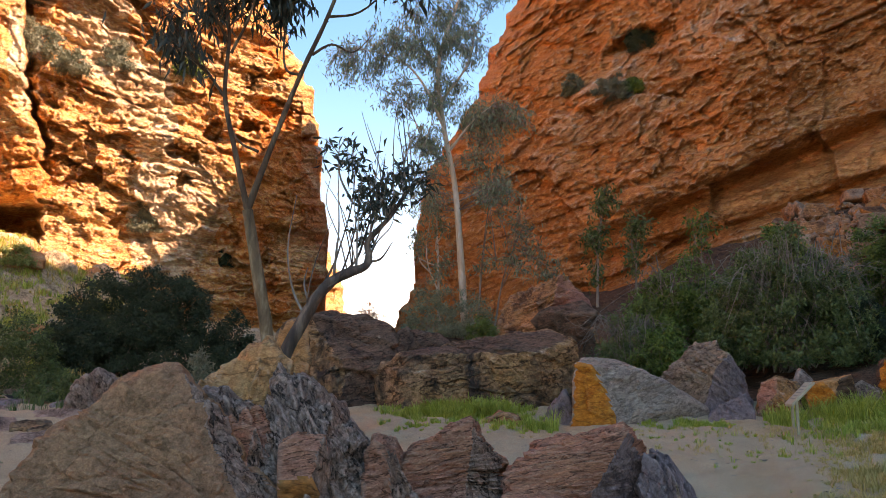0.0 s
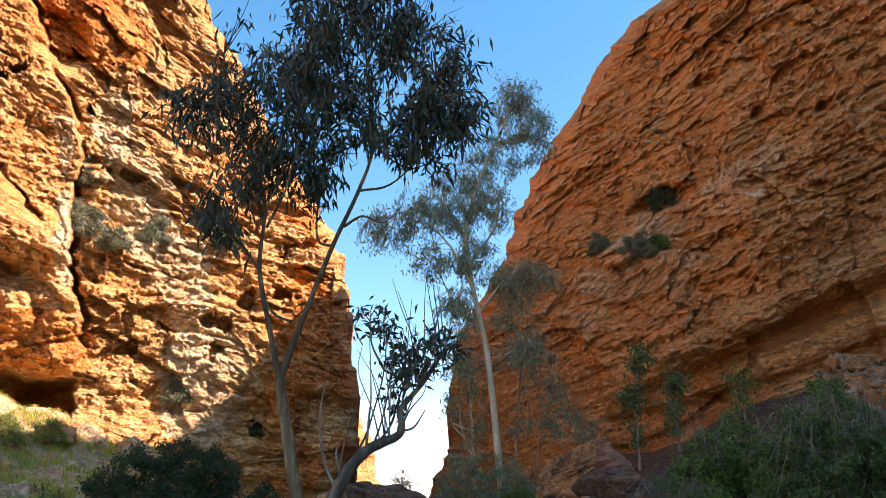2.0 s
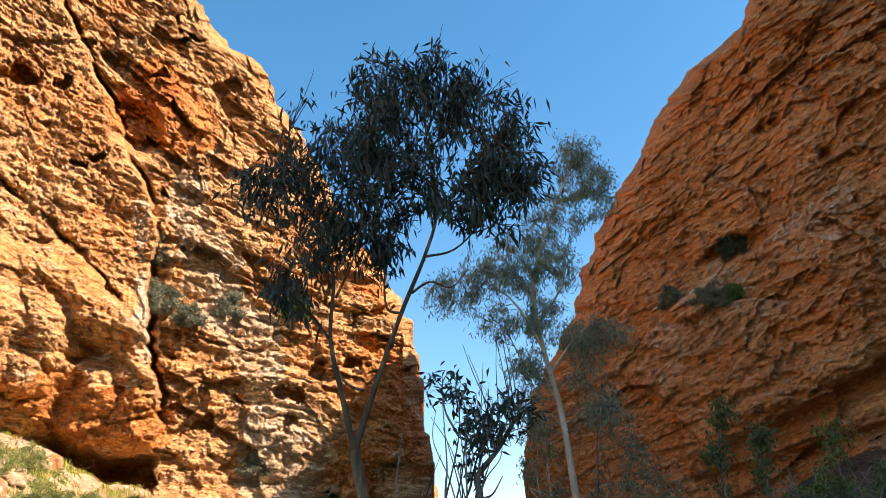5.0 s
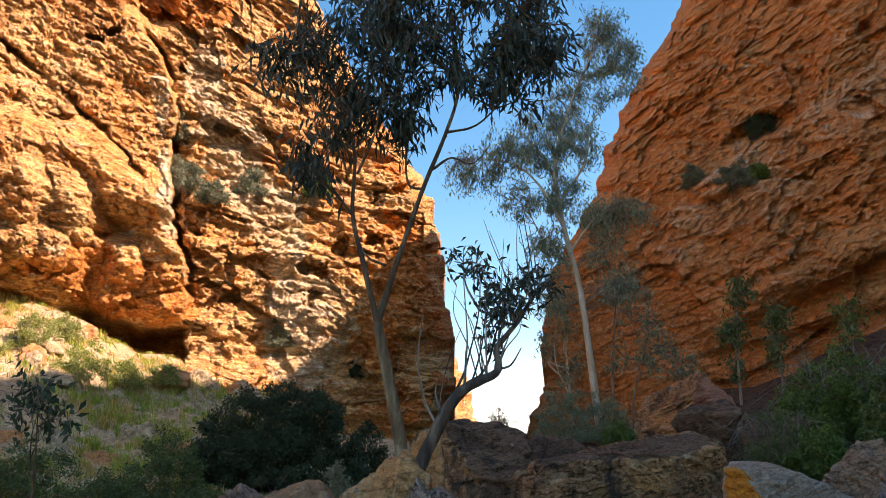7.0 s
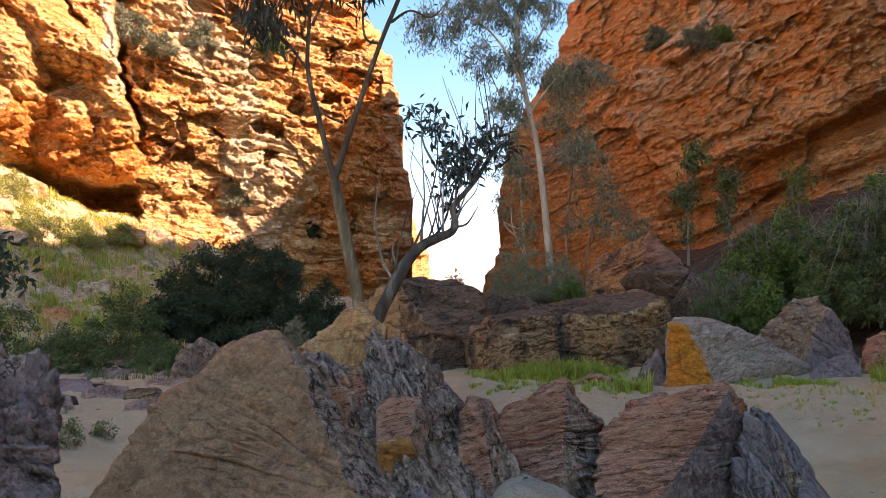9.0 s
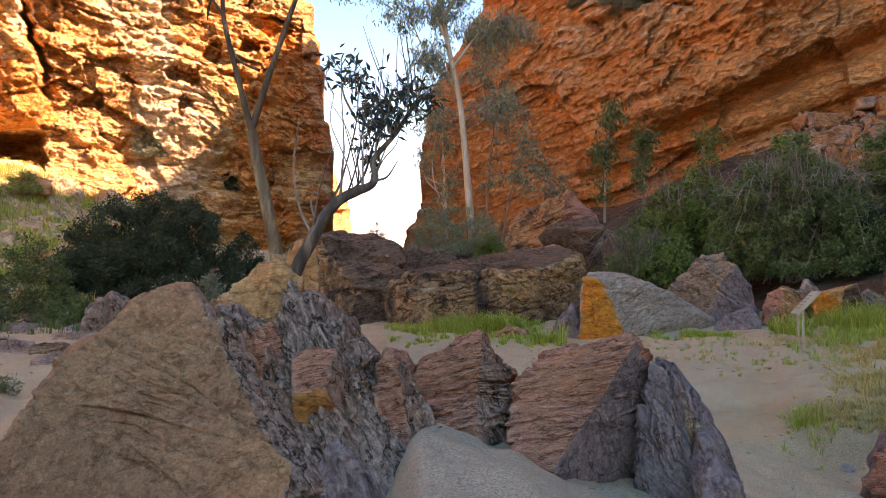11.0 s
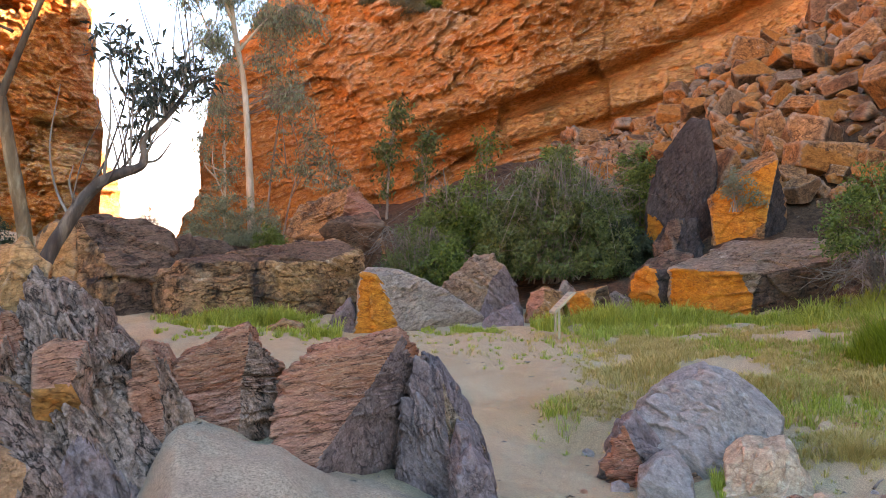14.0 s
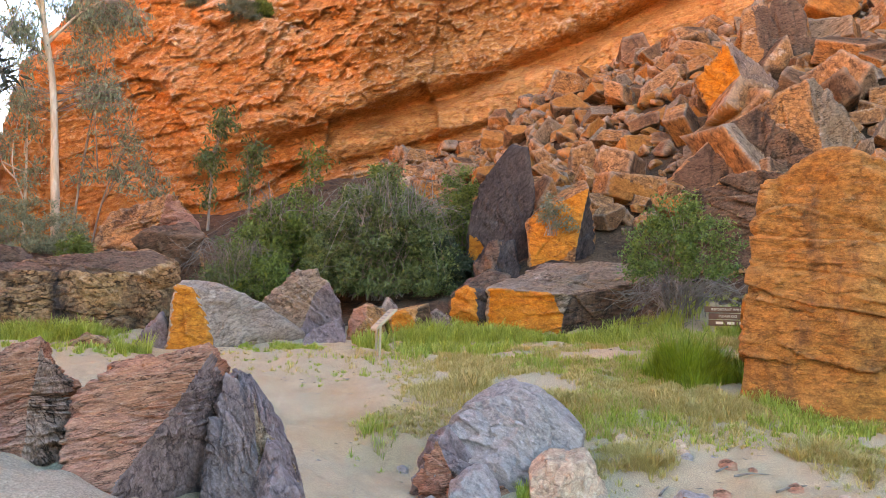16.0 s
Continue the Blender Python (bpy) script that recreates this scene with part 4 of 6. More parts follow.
    rock("pink layered boulder with a purple-grey broken side", 9.0, 6.2,
         [(3.1, 0.1), (3.3, 0.8), (4.3, 1.0), (5.85, 1.12), (9.7, 1.23), (11.9, 1.27), (12.3, 1.25), (13.5, 1.12), (15.2, 0.94), (17.3, 0.6), (18.2, 0.1)], 1.5, [M_PINK, M_PURPLE],
         [(-0.2, -1, 0.5, (12.0, 1.24, -0.05), 0), (1, -1, -0.33, (12.1, 1.24, -0.05), 1)], 7, 60, 0.4, (-0.16, 0.15, 1, 8, 0.022), 17)
    rock("purple-grey broken boulder with upright ribs", 15.2, 6.4,
         [(11.6, 0.0), (12.2, 0.8), (13.3, 1.09), (14.2, 1.04), (15.2, 0.97), (15.9, 0.84), (17.3, 0.62), (18.5, 0.15), (18.5, 0.0)], 1.1, [M_PURPLE, M_BROWN],
         [(-0.35, -1, 0.12, (13.3, 0.7, -0.22), 0), (0.35, -1, 0.2, (14.6, 0.7, -0.32), 1), (-0.25, -1, 0.15, (15.8, 0.6, -0.34), 0), (0.8, -1, 0.3, (16.4, 0.6, -0.26), 1), (0.9, -0.6, 0.5, (17.4, 0.5, -0.2), 0)], 7, 50, 0.7, (1, 0.2, 0.25, 5, 0.016), 29)
    rock("purple-grey slab split from a boulder", 16.9, 6.0,
         [(15.4, 0.0), (15.6, 0.52), (16.0, 0.64), (16.9, 0.62), (17.9, 0.42), (18.5, 0.1), (18.5, 0.0)], 0.6, [M_PURPLE],
         [(-0.5, -1, 0.2, (16.2, 0.35, -0.22), 0), (0.6, -1, 0.3, (17.4, 0.35, -0.18), 0)], 6, 50, 0.4, (1, 0.2, 0.25, 7, 0.01), 30)
    rock("small purple-grey rock at the foot of a boulder", 17.4, 5.6,
         [(15.8, 0.0), (16.0, 0.42), (17.0, 0.55), (18.4, 0.42), (19.2, 0.0)], 0.4, [M_PURPLE], [(0.3, -1, 0.3, 0.16, 0)], 5, 16, 0.8, None, 18)
    rock("dark blue-grey upright layered rock", -33.0, 4.7,
         [(-39, 0.0), (-38, 1.62), (-33.4, 1.68), (-31.1, 1.64), (-30.4, 1.55), (-30.1, 1.3), (-30.6, 0.0)], 1.0, [M_PURPLE, M_GREY], [(0.5, -1, 0.2, 0.35, 0), (0, -0.5, 1, (-33.0, 1.60, -0.2), 1)], 6, 40, 0.7, (0.3, 0.1, 1, 8, 0.014), 19)
    rock("pale blue-grey boulder lying in sand and grass", 32.0, 8.7,
         [(27.4, -0.5), (27.9, 0.38), (29.4, 0.60), (32.6, 0.82), (34.4, 0.75), (37.1, 0.36), (37.0, -0.5)], 1.7, [M_BLUE, M_GREY],
         [(-0.15, -0.75, 0.75, (31.0, 0.62, -0.3), 0), (0.45, -0.9, 0.45, (34.6, 0.55, -0.35), 0), (-0.1, -1, -0.1, (32.0, 0.1, -0.8), 0)], 6, 60, 0.6, None, 20)
    rock("broken reddish rock leaning against a pale boulder", 28.9, 8.2,
         [(25.6, -0.5), (25.9, 0.0), (26.9, 0.28), (28.2, 0.44), (29.6, 0.22), (32.2, -0.12), (32.4, -0.5)], 0.9, [M_PURPLE, M_PINK, M_PINK],
         [(-0.6, -1, 0.3, (27.3, 0.1, -0.25), 1), (0.4, -0.8, 0.7, (29.2, 0.15, -0.2), 0), (0.1, -1, -0.2, (29.0, -0.1, -0.38), 2)], 6, 44, 0.8, None, 86)
    rock("rounded grey rock in sand beside a boulder", 30.2, 7.6, [(28.0, -0.35), (28.2, -0.02), (29.4, 0.14), (30.6, 0.15), (31.6, 0.0), (31.9, -0.35)], 0.6, [M_BLUE], [(0.2, -0.6, 0.8, (30.2, 0.1, -0.1), 0)], 5, 14, 0.5, None, 21)
    rock("rounded buff rock half buried in sand", 36.3, 7.8, [(33.4, -0.4), (33.6, 0.12), (34.6, 0.26), (37.4, 0.28), (38.8, -0.05), (39.3, -0.4)], 0.8, [M_SANDY], [(-0.3, -0.8, 0.5, (34.8, 0.1, -0.3), 0), (0.7, -0.8, 0.4, (37.6, 0.1, -0.25), 0)], 6, 26, 0.5, None, 22)
    rock("small orange rock in sand", 44.4, 7.2, [(42.0, -0.25), (42.4, 0.0), (43.6, 0.14), (45.4, 0.08), (46.9, -0.05), (47.0, -0.25)], 0.5, [M_BLUE, M_ORANGE], [(-0.6, -0.8, 0.4, (43.2, 0.02, -0.1), 1)], 5, 20, 0.6, None, 23)
    rock("flat dark rock lying in sand", 20.5, 6.0, [(17.6, -0.35), (17.8, -0.12), (19.6, -0.03), (22.2, -0.08), (22.6, -0.35)], 0.6, [M_PURPLE], (), 5, 14, 0.6, None, 24)
    rng = np.random.default_rng(91)
    for k in range(60):
        b, d = rng.uniform(24, 57), rng.uniform(6.2, 9.6)
        w = rng.uniform(0.06, 0.2)
        z, a = gz(b, d), math.degrees(w / d) / 2
        rock("small pale stone lying on sand", b, d, [(b - a, z - 0.05), (b - a * 0.8, z + w * 0.25), (b, z + w * 0.4), (b + a * 0.9, z + w * 0.2), (b + a, z - 0.05)], w * 0.9,
             [[M_SANDY], [M_BLUE], [M_PINK]][k % 3], [(rng.uniform(-0.5, 0.5), -0.6, 0.8, w * 0.2, 0)], 3, 20, 0.6, None, 920 + k, name="stone", group="stones on the sand")


def middle_rocks():
    rock("boulder with one bright orange face and a grey top", 12.5, 17.0,
         [(8.7, 0.3), (8.85, 1.3), (9.2, 1.80), (9.7, 1.98), (10.7, 2.01), (13.2, 1.83), (15.6, 1.46), (18.0, 1.0), (18.3, 0.3)], 2.2, [M_PALEGREY, M_ORANGE, M_PALEGREY],
         [(-0.25, -1, -0.05, (10.0, 1.3, -0.85), 1), (0.8, -1, 0.35, (11.75, 1.45, -0.72), 0), (0.15, -0.15, 1, (12.5, 1.86, -0.1), 0), (0.9, -1, -0.2, (13.2, 1.0, -0.62), 2)], 6, 60, 0.45, None, 31)
    rock("grey boulder leaning against brushwood", 17.8, 19.0,
         [(14.3, 0.7), (14.5, 1.46), (16.2, 2.05), (17.4, 2.44), (18.6, 2.42), (20.0, 1.7), (20.6, 1.15), (20.6, 0.7)], 1.8, [M_BROWN, M_PURPLE],
         [(-0.4, -1, 0.5, (16.6, 1.8, -0.35), 0), (0.65, -1, 0.15, (18.9, 1.4, -0.55), 1), (-0.1, -1, 0.9, (17.8, 2.1, -0.3), 0)], 6, 70, 0.5, (0.6, 0.1, 0.8, 2.0, 0.016), 32)
    rock("low grey rock in grass", 19.3, 17.6, [(17.7, 0.5), (17.9, 0.85), (18.4, 1.05), (20.2, 1.28), (20.7, 0.9), (20.8, 0.5)], 0.8, [M_PURPLE], [(0.1, -0.8, 0.6, (19.3, 1.0, -0.2), 0)], 5, 36, 0.6, None, 33)
    rock("small buff rock at the edge of grass", 22.2, 18.5, [(20.8, 0.8), (20.9, 1.2), (21.2, 1.47), (22.1, 1.63), (23.4, 1.5), (23.6, 0.8)], 0.9, [M_RUBBLE, M_PINK], [(-0.5, -0.8, 0.4, (21.5, 1.35, -0.3), 1), (0.5, -0.9, 0.4, (22.7, 1.35, -0.3), 0)], 5, 40, 0.6, None, 34)
    rock("small dark rock under brushwood", 23.6, 19.6, [(22.8, 0.9), (22.9, 1.5), (23.6, 1.82), (24.4, 1.5), (24.5, 0.9)], 0.7, [M_GREY], [(0.4, -1, 0.4, 0.25, 0)], 4, 30, 0.8, None, 35)
    rock("flat-topped rock with an orange broken edge", 25.1, 18.3, [(24.0, 1.0), (23.7, 1.34), (24.2, 1.5), (26.4, 1.64), (26.7, 1.3), (26.2, 1.0)], 0.9, [M_BUFF, M_ORANGE, M_PATINA], [(-0.3, -1, -0.3, (24.8, 1.4, -0.42), 1), (0.9, -1, -0.3, (26.0, 1.3, -0.3), 2)], 5, 44, 0.6, None, 36)
    rock("grey broken rock beside a flat-topped one", 27.1, 18.6, [(26.2, 1.0), (26.3, 1.35), (27.0, 1.52), (28.0, 1.35), (28.2, 1.0)], 0.8, [M_GREY], [(0.3, -1, 0.4, 0.25, 0)], 5, 36, 0.8, None, 89)
    rock("long mottled brown boulder with black lichen streaks", 2.0, 19.8,
         [(-4.2, 0.3), (-4.75, 1.75), (-3.6, 2.2), (2.0, 2.54), (7.6, 2.76), (9.2, 2.48), (9.4, 1.3), (8.6, 0.3)], 3.2, [M_MOTTLED, M_PATINA, M_MOTTLED],
         [(0.03, -1, 0.12, (1.5, 1.5, -1.35), 0), (0.8, -1, 0.1, (7.2, 1.5, -1.05), 0), (-0.9, -1, 0.0, (-3.8, 1.2, -1.1), 2), (0, -0.45, 1, (2.0, 2.45, -0.6), 1)], 7, 16, 0.42, (0.25, 0.1, 1, 1.6, 0.008), 137)
    rock("big dark rounded boulder with a tan side", -6.5, 20.4,
         [(-12.4, 0.3), (-12.3, 1.9), (-11.2, 2.7), (-8.8, 3.18), (-5.3, 3.2), (-3.4, 2.85), (-2.9, 1.6), (-3.2, 0.3)], 3.4, [M_PATINA, M_MOTTLED],
         [(-0.6, -1, 0.25, (-8.6, 1.8, -1.2), 1), (0.5, -1, -0.1, (-5.0, 1.6, -1.35), 0), (0.2, -1, 0.8, (-6.4, 2.7, -0.8), 0)], 6, 5, 0.6, (0.2, 0.1, 1, 1.2, 0.006), 38)
    rock("low dark boulder between two larger ones", -2.2, 22.2,
         [(-5.0, 0.8), (-4.6, 2.5), (-2.9, 2.92), (-0.6, 2.75), (0.9, 2.4), (1.0, 0.8)], 2.2, [M_PATINA], [(0.4, -1, 0.5, (-1.5, 2.4, -0.6), 0)], 5, 26, 0.8, None, 85)
    rock("orange-brown rock between tree trunks", -10.4, 14.6, [(-12.0, 0.5), (-11.6, 2.35), (-10.4, 2.65), (-9.4, 2.55), (-9.0, 0.5)], 1.4, [M_MOTTLED, M_BUFF], [(-0.3, -1, 0.3, 0.45, 1)], 5, 12, 0.8, None, 39)
    rock("orange weathered rock at the foot of a gum tree", -13.2, 11.6, [(-16.6, 0.3), (-15.9, 1.55), (-14.0, 1.88), (-11.7, 1.9), (-11.0, 0.3)], 1.2, [M_BUFF, M_GREY], [(0.6, -0.8, 0.3, 0.4, 1)], 5, 12, 0.8, None, 40)
    rock("dark slab tilted on top of other rocks", 8.5, 24.0, [(7.4, 2.6), (6.2, 3.2), (7.6, 3.66), (9.8, 3.82), (10.8, 3.42), (9.6, 2.6)], 1.6, [M_PATINA], [(-0.1, -1, -0.5, (8.2, 3.3, -0.6), 0), (0, -0.5, 1, (8.5, 3.6, -0.3), 0)], 5, 40, 0.6, None, 41)
    rock("mottled block under a dark slab", 9.0, 25.0, [(6.6, 1.6), (6.8, 3.0), (10.6, 3.1), (11.4, 1.6)], 1.6, [M_RUBBLE, M_PATINA], [(0.2, -1, 0.2, 0.6, 1)], 5, 30, 0.8, None, 95)
    rock("pale pink outcrop below the red cliff", 7.0, 32.0, [(3.4, 2.5), (4.1, 3.9), (5.3, 4.9), (7.1, 5.4), (9.2, 5.5), (10.4, 4.6), (11.5, 2.5)], 3.0, [M_RUBBLE, M_PINK], [(-0.4, -1, 0.6, (6.0, 4.4, -0.7), 0), (0.6, -1, 0.4, (9.0, 4.4, -0.7), 1)], 6, 30, 0.9, None, 96)
    rock("pale grey rock on creek bank", -22.6, 20.0, [(-24.9, 0.6), (-24.2, 1.4), (-22.9, 1.85), (-21.4, 1.55), (-20.6, 0.6)], 1.2, [M_GREY, M_BUFF], (), 5, 11, 0.9, None, 42)
    rock("small flat pale stone in grass", 4.0, 16.5, [(2.6, 0.5), (2.8, 0.8), (4.0, 0.95), (5.3, 0.85), (5.4, 0.5)], 0.6, [M_RUBBLE], (), 4, 10, 0.7, None, 43)
    rock("small dark rock beside a boulder", 7.9, 17.0, [(6.8, 0.5), (7.2, 0.95), (8.4, 1.35), (8.9, 1.1), (8.9, 0.5)], 0.6, [M_PURPLE], (), 4, 12, 0.9, None, 44)


def creek_stones():
    """Low broken slabs and stones on the creek bank."""
    rng = np.random.default_rng(77)
    for k in range(90):
        b, d = rng.uniform(-38, -15), rng.uniform(12, 25)
        if d < np.interp(b, [-37, -30, -22, -15], [14.5, 14.5, 13, 12]):
            continue
        w, h = rng.uniform(0.5, 1.9), rng.uniform(0.08, 0.22)
        z = gz(b, d)
        a = math.degrees(w / d) / 2
        rock("low broken grey slab on the creek bank", b, d, [(b - a, z - 0.2), (b - a * 0.9, z + h * 0.6), (b - a * 0.2, z + h), (b + a * 0.7, z + h * 0.8), (b + a, z - 0.2)], w * rng.uniform(0.6, 1.2),
             [[M_GREY], [M_PURPLE], [M_MOTTLED], [M_BLACK]][k % 4], [(rng.uniform(-0.4, 0.4), -0.3, 1, h * 0.55, 0)], 4, 30, 0.6, None, 600 + k, name="stone", group="stones on the creek bank")


def bank_stones():
    """Pale blocks strewn on the sunny slope under the west cliff."""
    rng = np.random.default_rng(78)
    for k in range(44):
        b, d = rng.uniform(-43, -20), rng.uniform(29, 47)
        w, h = rng.uniform(0.4, 1.8), rng.uniform(0.25, 0.9)
        z = gz(b, d)
        a = math.degrees(w / d) / 2
        rock("pale weathered block on the sunny slope", b, d, [(b - a, z - 0.3), (b - a * 0.8, z + h * 0.7), (b + a * rng.uniform(-0.5, 0.5), z + h), (b + a * 0.9, z + h * 0.6), (b + a, z - 0.3)], w * rng.uniform(0.6, 1.1),
             [[M_BUFF], [M_BANK], [M_BANK, M_RUBBLE]][k % 3], [(rng.uniform(-0.6, 0.6), -0.7, 0.7, h * 0.5, 0)], 4, 18, 1.0, None, 700 + k, name="stone", group="stones on the sunny slope")


def slope_rocks():
    rock("large flat boulder with orange broken sides", 37.0, 19.4,
         [(31.0, 0.7), (31.2, 2.08), (34.4, 2.78), (41.8, 2.80), (43.0, 2.45), (42.4, 1.3), (36.0, 0.7)], 3.0, [M_BROWN, M_ORANGE, M_PATINA],
         [(-0.25, -1, -0.1, (34.0, 1.5, -1.35), 1), (0.55, -1, -0.2, (37.6, 1.5, -1.2), 2), (-0.02, -0.33, 1, (34.0, 2.0, -1.3), 0)], 7, 60, 0.4, None, 51)
    rock("dark broken rock with an orange side", 30.0, 19.2, [(28.0, 0.8), (28.05, 1.86), (29.4, 2.25), (30.9, 2.53), (32.3, 2.45), (31.8, 0.8)], 1.7, [M_PATINA, M_ORANGE, M_BLACK], [(-0.7, -1, -0.1, (28.7, 1.5, -0.5), 1), (0.35, -1, 0.0, (30.2, 1.5, -0.72), 2), (0, -0.5, 1, (30.0, 2.2, -0.4), 0)], 5, 44, 0.6, None, 52)
    rock("tall black slab standing upright on the slope", 31.6, 22.4, [(29.1, 2.0), (29.15, 3.7), (29.9, 4.97), (32.1, 6.12), (33.3, 6.05), (33.8, 4.8), (33.3, 2.0)], 1.3, [M_BLACK, M_ORANGE], [(-0.15, -1, 0.12, (31.5, 4.2, -0.5), 0), (-0.7, -1, -0.5, (29.6, 3.0, -0.3), 1)], 6, 60, 0.35, None, 53)
    rock("orange boulder on the rubble slope", 35.8, 21.6, [(33.7, 2.2), (33.2, 3.9), (36.4, 5.2), (37.4, 5.1), (38.2, 3.6), (37.9, 2.4)], 1.7, [M_RUBBLE, M_ORANGE, M_BLACK], [(-0.2, -1, 0.2, (35.4, 3.7, -0.65), 1), (1, -0.6, -0.1, (37.6, 3.6, -0.4), 2), (-0.5, -0.4, 1, (34.8, 4.4, -0.2), 0)], 7, 50, 0.45, None, 54)
    rock("dark jagged rock under a black slab", 30.9, 20.8, [(29.3, 1.6), (29.5, 2.6), (30.6, 3.3), (32.5, 3.4), (32.9, 2.6), (32.6, 1.6)], 1.0, [M_BLACK, M_PATINA], [(0.4, -1, 0.2, (31.8, 2.6, -0.35), 0), (-0.5, -1, 0.4, (30.2, 2.6, -0.3), 1)], 5, 44, 0.7, None, 55)
    rock("huge upright orange boulder standing in grass", 53.0, 12.4,
         [(47.3, -0.2), (47.9, 2.0), (48.8, 3.45), (51.5, 3.75), (53.2, 3.82), (56.0, 3.5), (59.5, 3.2), (60.5, -0.2)], 2.8, [M_RUST, M_RUST],
         [(-0.2, -1, 0.06, 1.2, 0), (0.35, -1, -0.05, 1.35, 0), (0.2, -0.6, 0.9, 1.75, 1)], 7, 26, 0.4, (0.12, 0.1, 1, 1.1, 0.002), 56)
    rock("big brown slab leaning on the slope", 48.5, 25.0,
         [(42.4, 4.4), (43.5, 5.7), (45.5, 6.6), (50.4, 7.9), (51.9, 8.1), (53.4, 7.6), (56.5, 5.6), (54.5, 3.4)], 2.6, [M_RUBBLE, M_PATINA, M_BROWN],
         [(-0.1, -1, -0.12, (48.8, 6.0, -1.15), 1), (0.9, -1, 0.2, (53.6, 6.2, -0.9), 2)], 7, 60, 0.35, None, 57)
    rock("dark brown boulder behind the orange one", 50.0, 21.0, [(43.4, 2.4), (43.6, 4.6), (44.6, 5.2), (48.0, 5.0), (54.1, 5.7), (58.0, 4.7), (58.0, 2.4)], 2.2, [M_BUFF, M_PATINA], [(-0.1, -1, -0.1, (48.5, 4.0, -0.95), 1)], 7, 44, 0.6, None, 58)
    rock("orange boulder with a pale top on the slope", 47.5, 28.0, [(44.6, 9.3), (47.2, 10.4), (50.3, 9.2), (48.4, 7.6), (46.2, 7.6)], 2.4, [M_RUBBLE, M_ORANGE, M_GREY], [(-0.2, -1, -0.2, 0.9, 1), (0.8, -0.7, 0.3, 0.9, 2)], 6, 40, 0.5, None, 59)
    rock("tall reddish slab high on the slope", 49.8, 31.0, [(47.0, 9.5), (47.9, 12.6), (50.8, 13.4), (52.8, 11.5), (51.6, 9.3)], 2.0, [M_RUBBLE, M_PATINA], [(0.4, -1, 0.1, 0.7, 1)], 6, 44, 0.7, None, 60)


def rubble():
    """Loose blocks on the slope below the east cliff: a dozen shapes, each stone an object of its own."""
    rng = np.random.default_rng(5)
    PAINTS = [M_RUBBLE, M_RUST, M_BROWN, M_RUBBLE_DARK]
    shapes = []
    for s in range(14):
        box = np.array([0.62, 0.46, 0.34]) * rng.uniform(0.75, 1.2, 3)
        planes = []
        for k in range(3):
            for g in (-1, 1):
                n = np.eye(3)[k] * g + rng.normal(scale=0.2, size=3)
                planes.append((*n, box[k] * rng.uniform(0.85, 1.1)))
        for _ in range(2):
            n = rng.normal(size=3)
            planes.append((*n, rng.uniform(0.42, 0.55)))
        fm = [0 if rng.random() < 0.62 else 1 for _ in planes]
        v, f, idx = rock_shape(planes, 5, 200 + s * 9, 90, 0.2, None, fm, 0.9)
        mats = ([M_RUBBLE, M_RUST], [M_RUBBLE, M_RUBBLE_DARK], [M_RUST, M_RUBBLE_DARK], [M_BROWN, M_RUBBLE], [M_RUBBLE, M_RUBBLE_DARK], [M_RUST, M_RUBBLE], [M_RUBBLE, M_BROWN])[s % 7]
        small = rock_shape(planes, 3, 200 + s * 9, 90, 0.2, None, fm, 0.9)
        shapes.append((small, [PAINTS.index(q) for q in mats], mesh_from("boulder", v, f, mats, False, idx)))
    spots = []
    tries = 0
    while len(spots) < 2000 and tries < 26000:
        tries += 1
        d = 20.5 + 25 * rng.random() ** 0.9
        b = rng.uniform(23, 63)
        lo = np.interp(b, [23, 28, 34, 63], [33, 26, 22.5, 20])
        if d < lo or (33 < b < 44 and d < 22.8):
            continue
        size = np.clip(rng.lognormal(-0.45, 0.6), 0.28, 2.2) * np.interp(b, [23, 32, 44], [0.45, 0.62, 0.85])
        if any((b - b2) ** 2 * (d * 0.0175) ** 2 + (d - d2) ** 2 < (0.25 * (size + s2)) ** 2 for b2, d2, s2 in spots):
            continue
        spots.append((b, d, size))
    spots.sort(key=lambda q: q[1] / q[2])
    rest = {}
    for k, (b, d, size) in enumerate(spots):
        p = P(b, d, 0)
        z = float(ground_z(p.x, p.y)[0]) + size * rng.uniform(0.15, 0.6)
        pick = int(rng.integers(14))
        (v, f, idx), paint, me = shapes[pick]
        sc = size * rng.uniform(0.7, 1.3, 3)
        m = Matrix.Translation((p.x, p.y, z)) @ Euler((rng.normal(0, 0.5), rng.normal(0, 0.5), rng.uniform(0, 6.28))).to_matrix().to_4x4() @ Matrix.Diagonal((*sc.tolist(), 1))
        if k < 260:
            ob = new("boulder", me)
            ob.matrix_world = m
            tagged(ob, "angular reddish stone lying on the rubble slope" if size < 1 else "large angular reddish boulder lying on the rubble slope", "rock", "rubble on the slope")
        else:
            a = np.array(m)
            rest.setdefault(0, []).append((v @ a[:3, :3].T + a[:3, 3], f, np.array(paint)[idx if idx is not None else np.zeros(len(f), int)]))
    vs, fs, ix, o = [], [], [], 0
    for v, f, idx in rest.get(0, []):
        vs.append(v)
        fs.append(f + o)
        ix.append(idx)
        o += len(v)
    if vs:
        ob = new("rubble", mesh_from("rubble", np.vstack(vs), np.vstack(fs), PAINTS, False, np.concatenate(ix)))
        tagged(ob, "small reddish stones covering the slope under the cliff", "rubble", kind="stuff")


near_rocks()
middle_rocks()
creek_stones()
bank_stones()
slope_rocks()
rubble()


# ---- plants ----
def part(name, me, parent, label=""):
    ob = new(name, me)
    ob.parent = parent
    return tagged(ob, label)


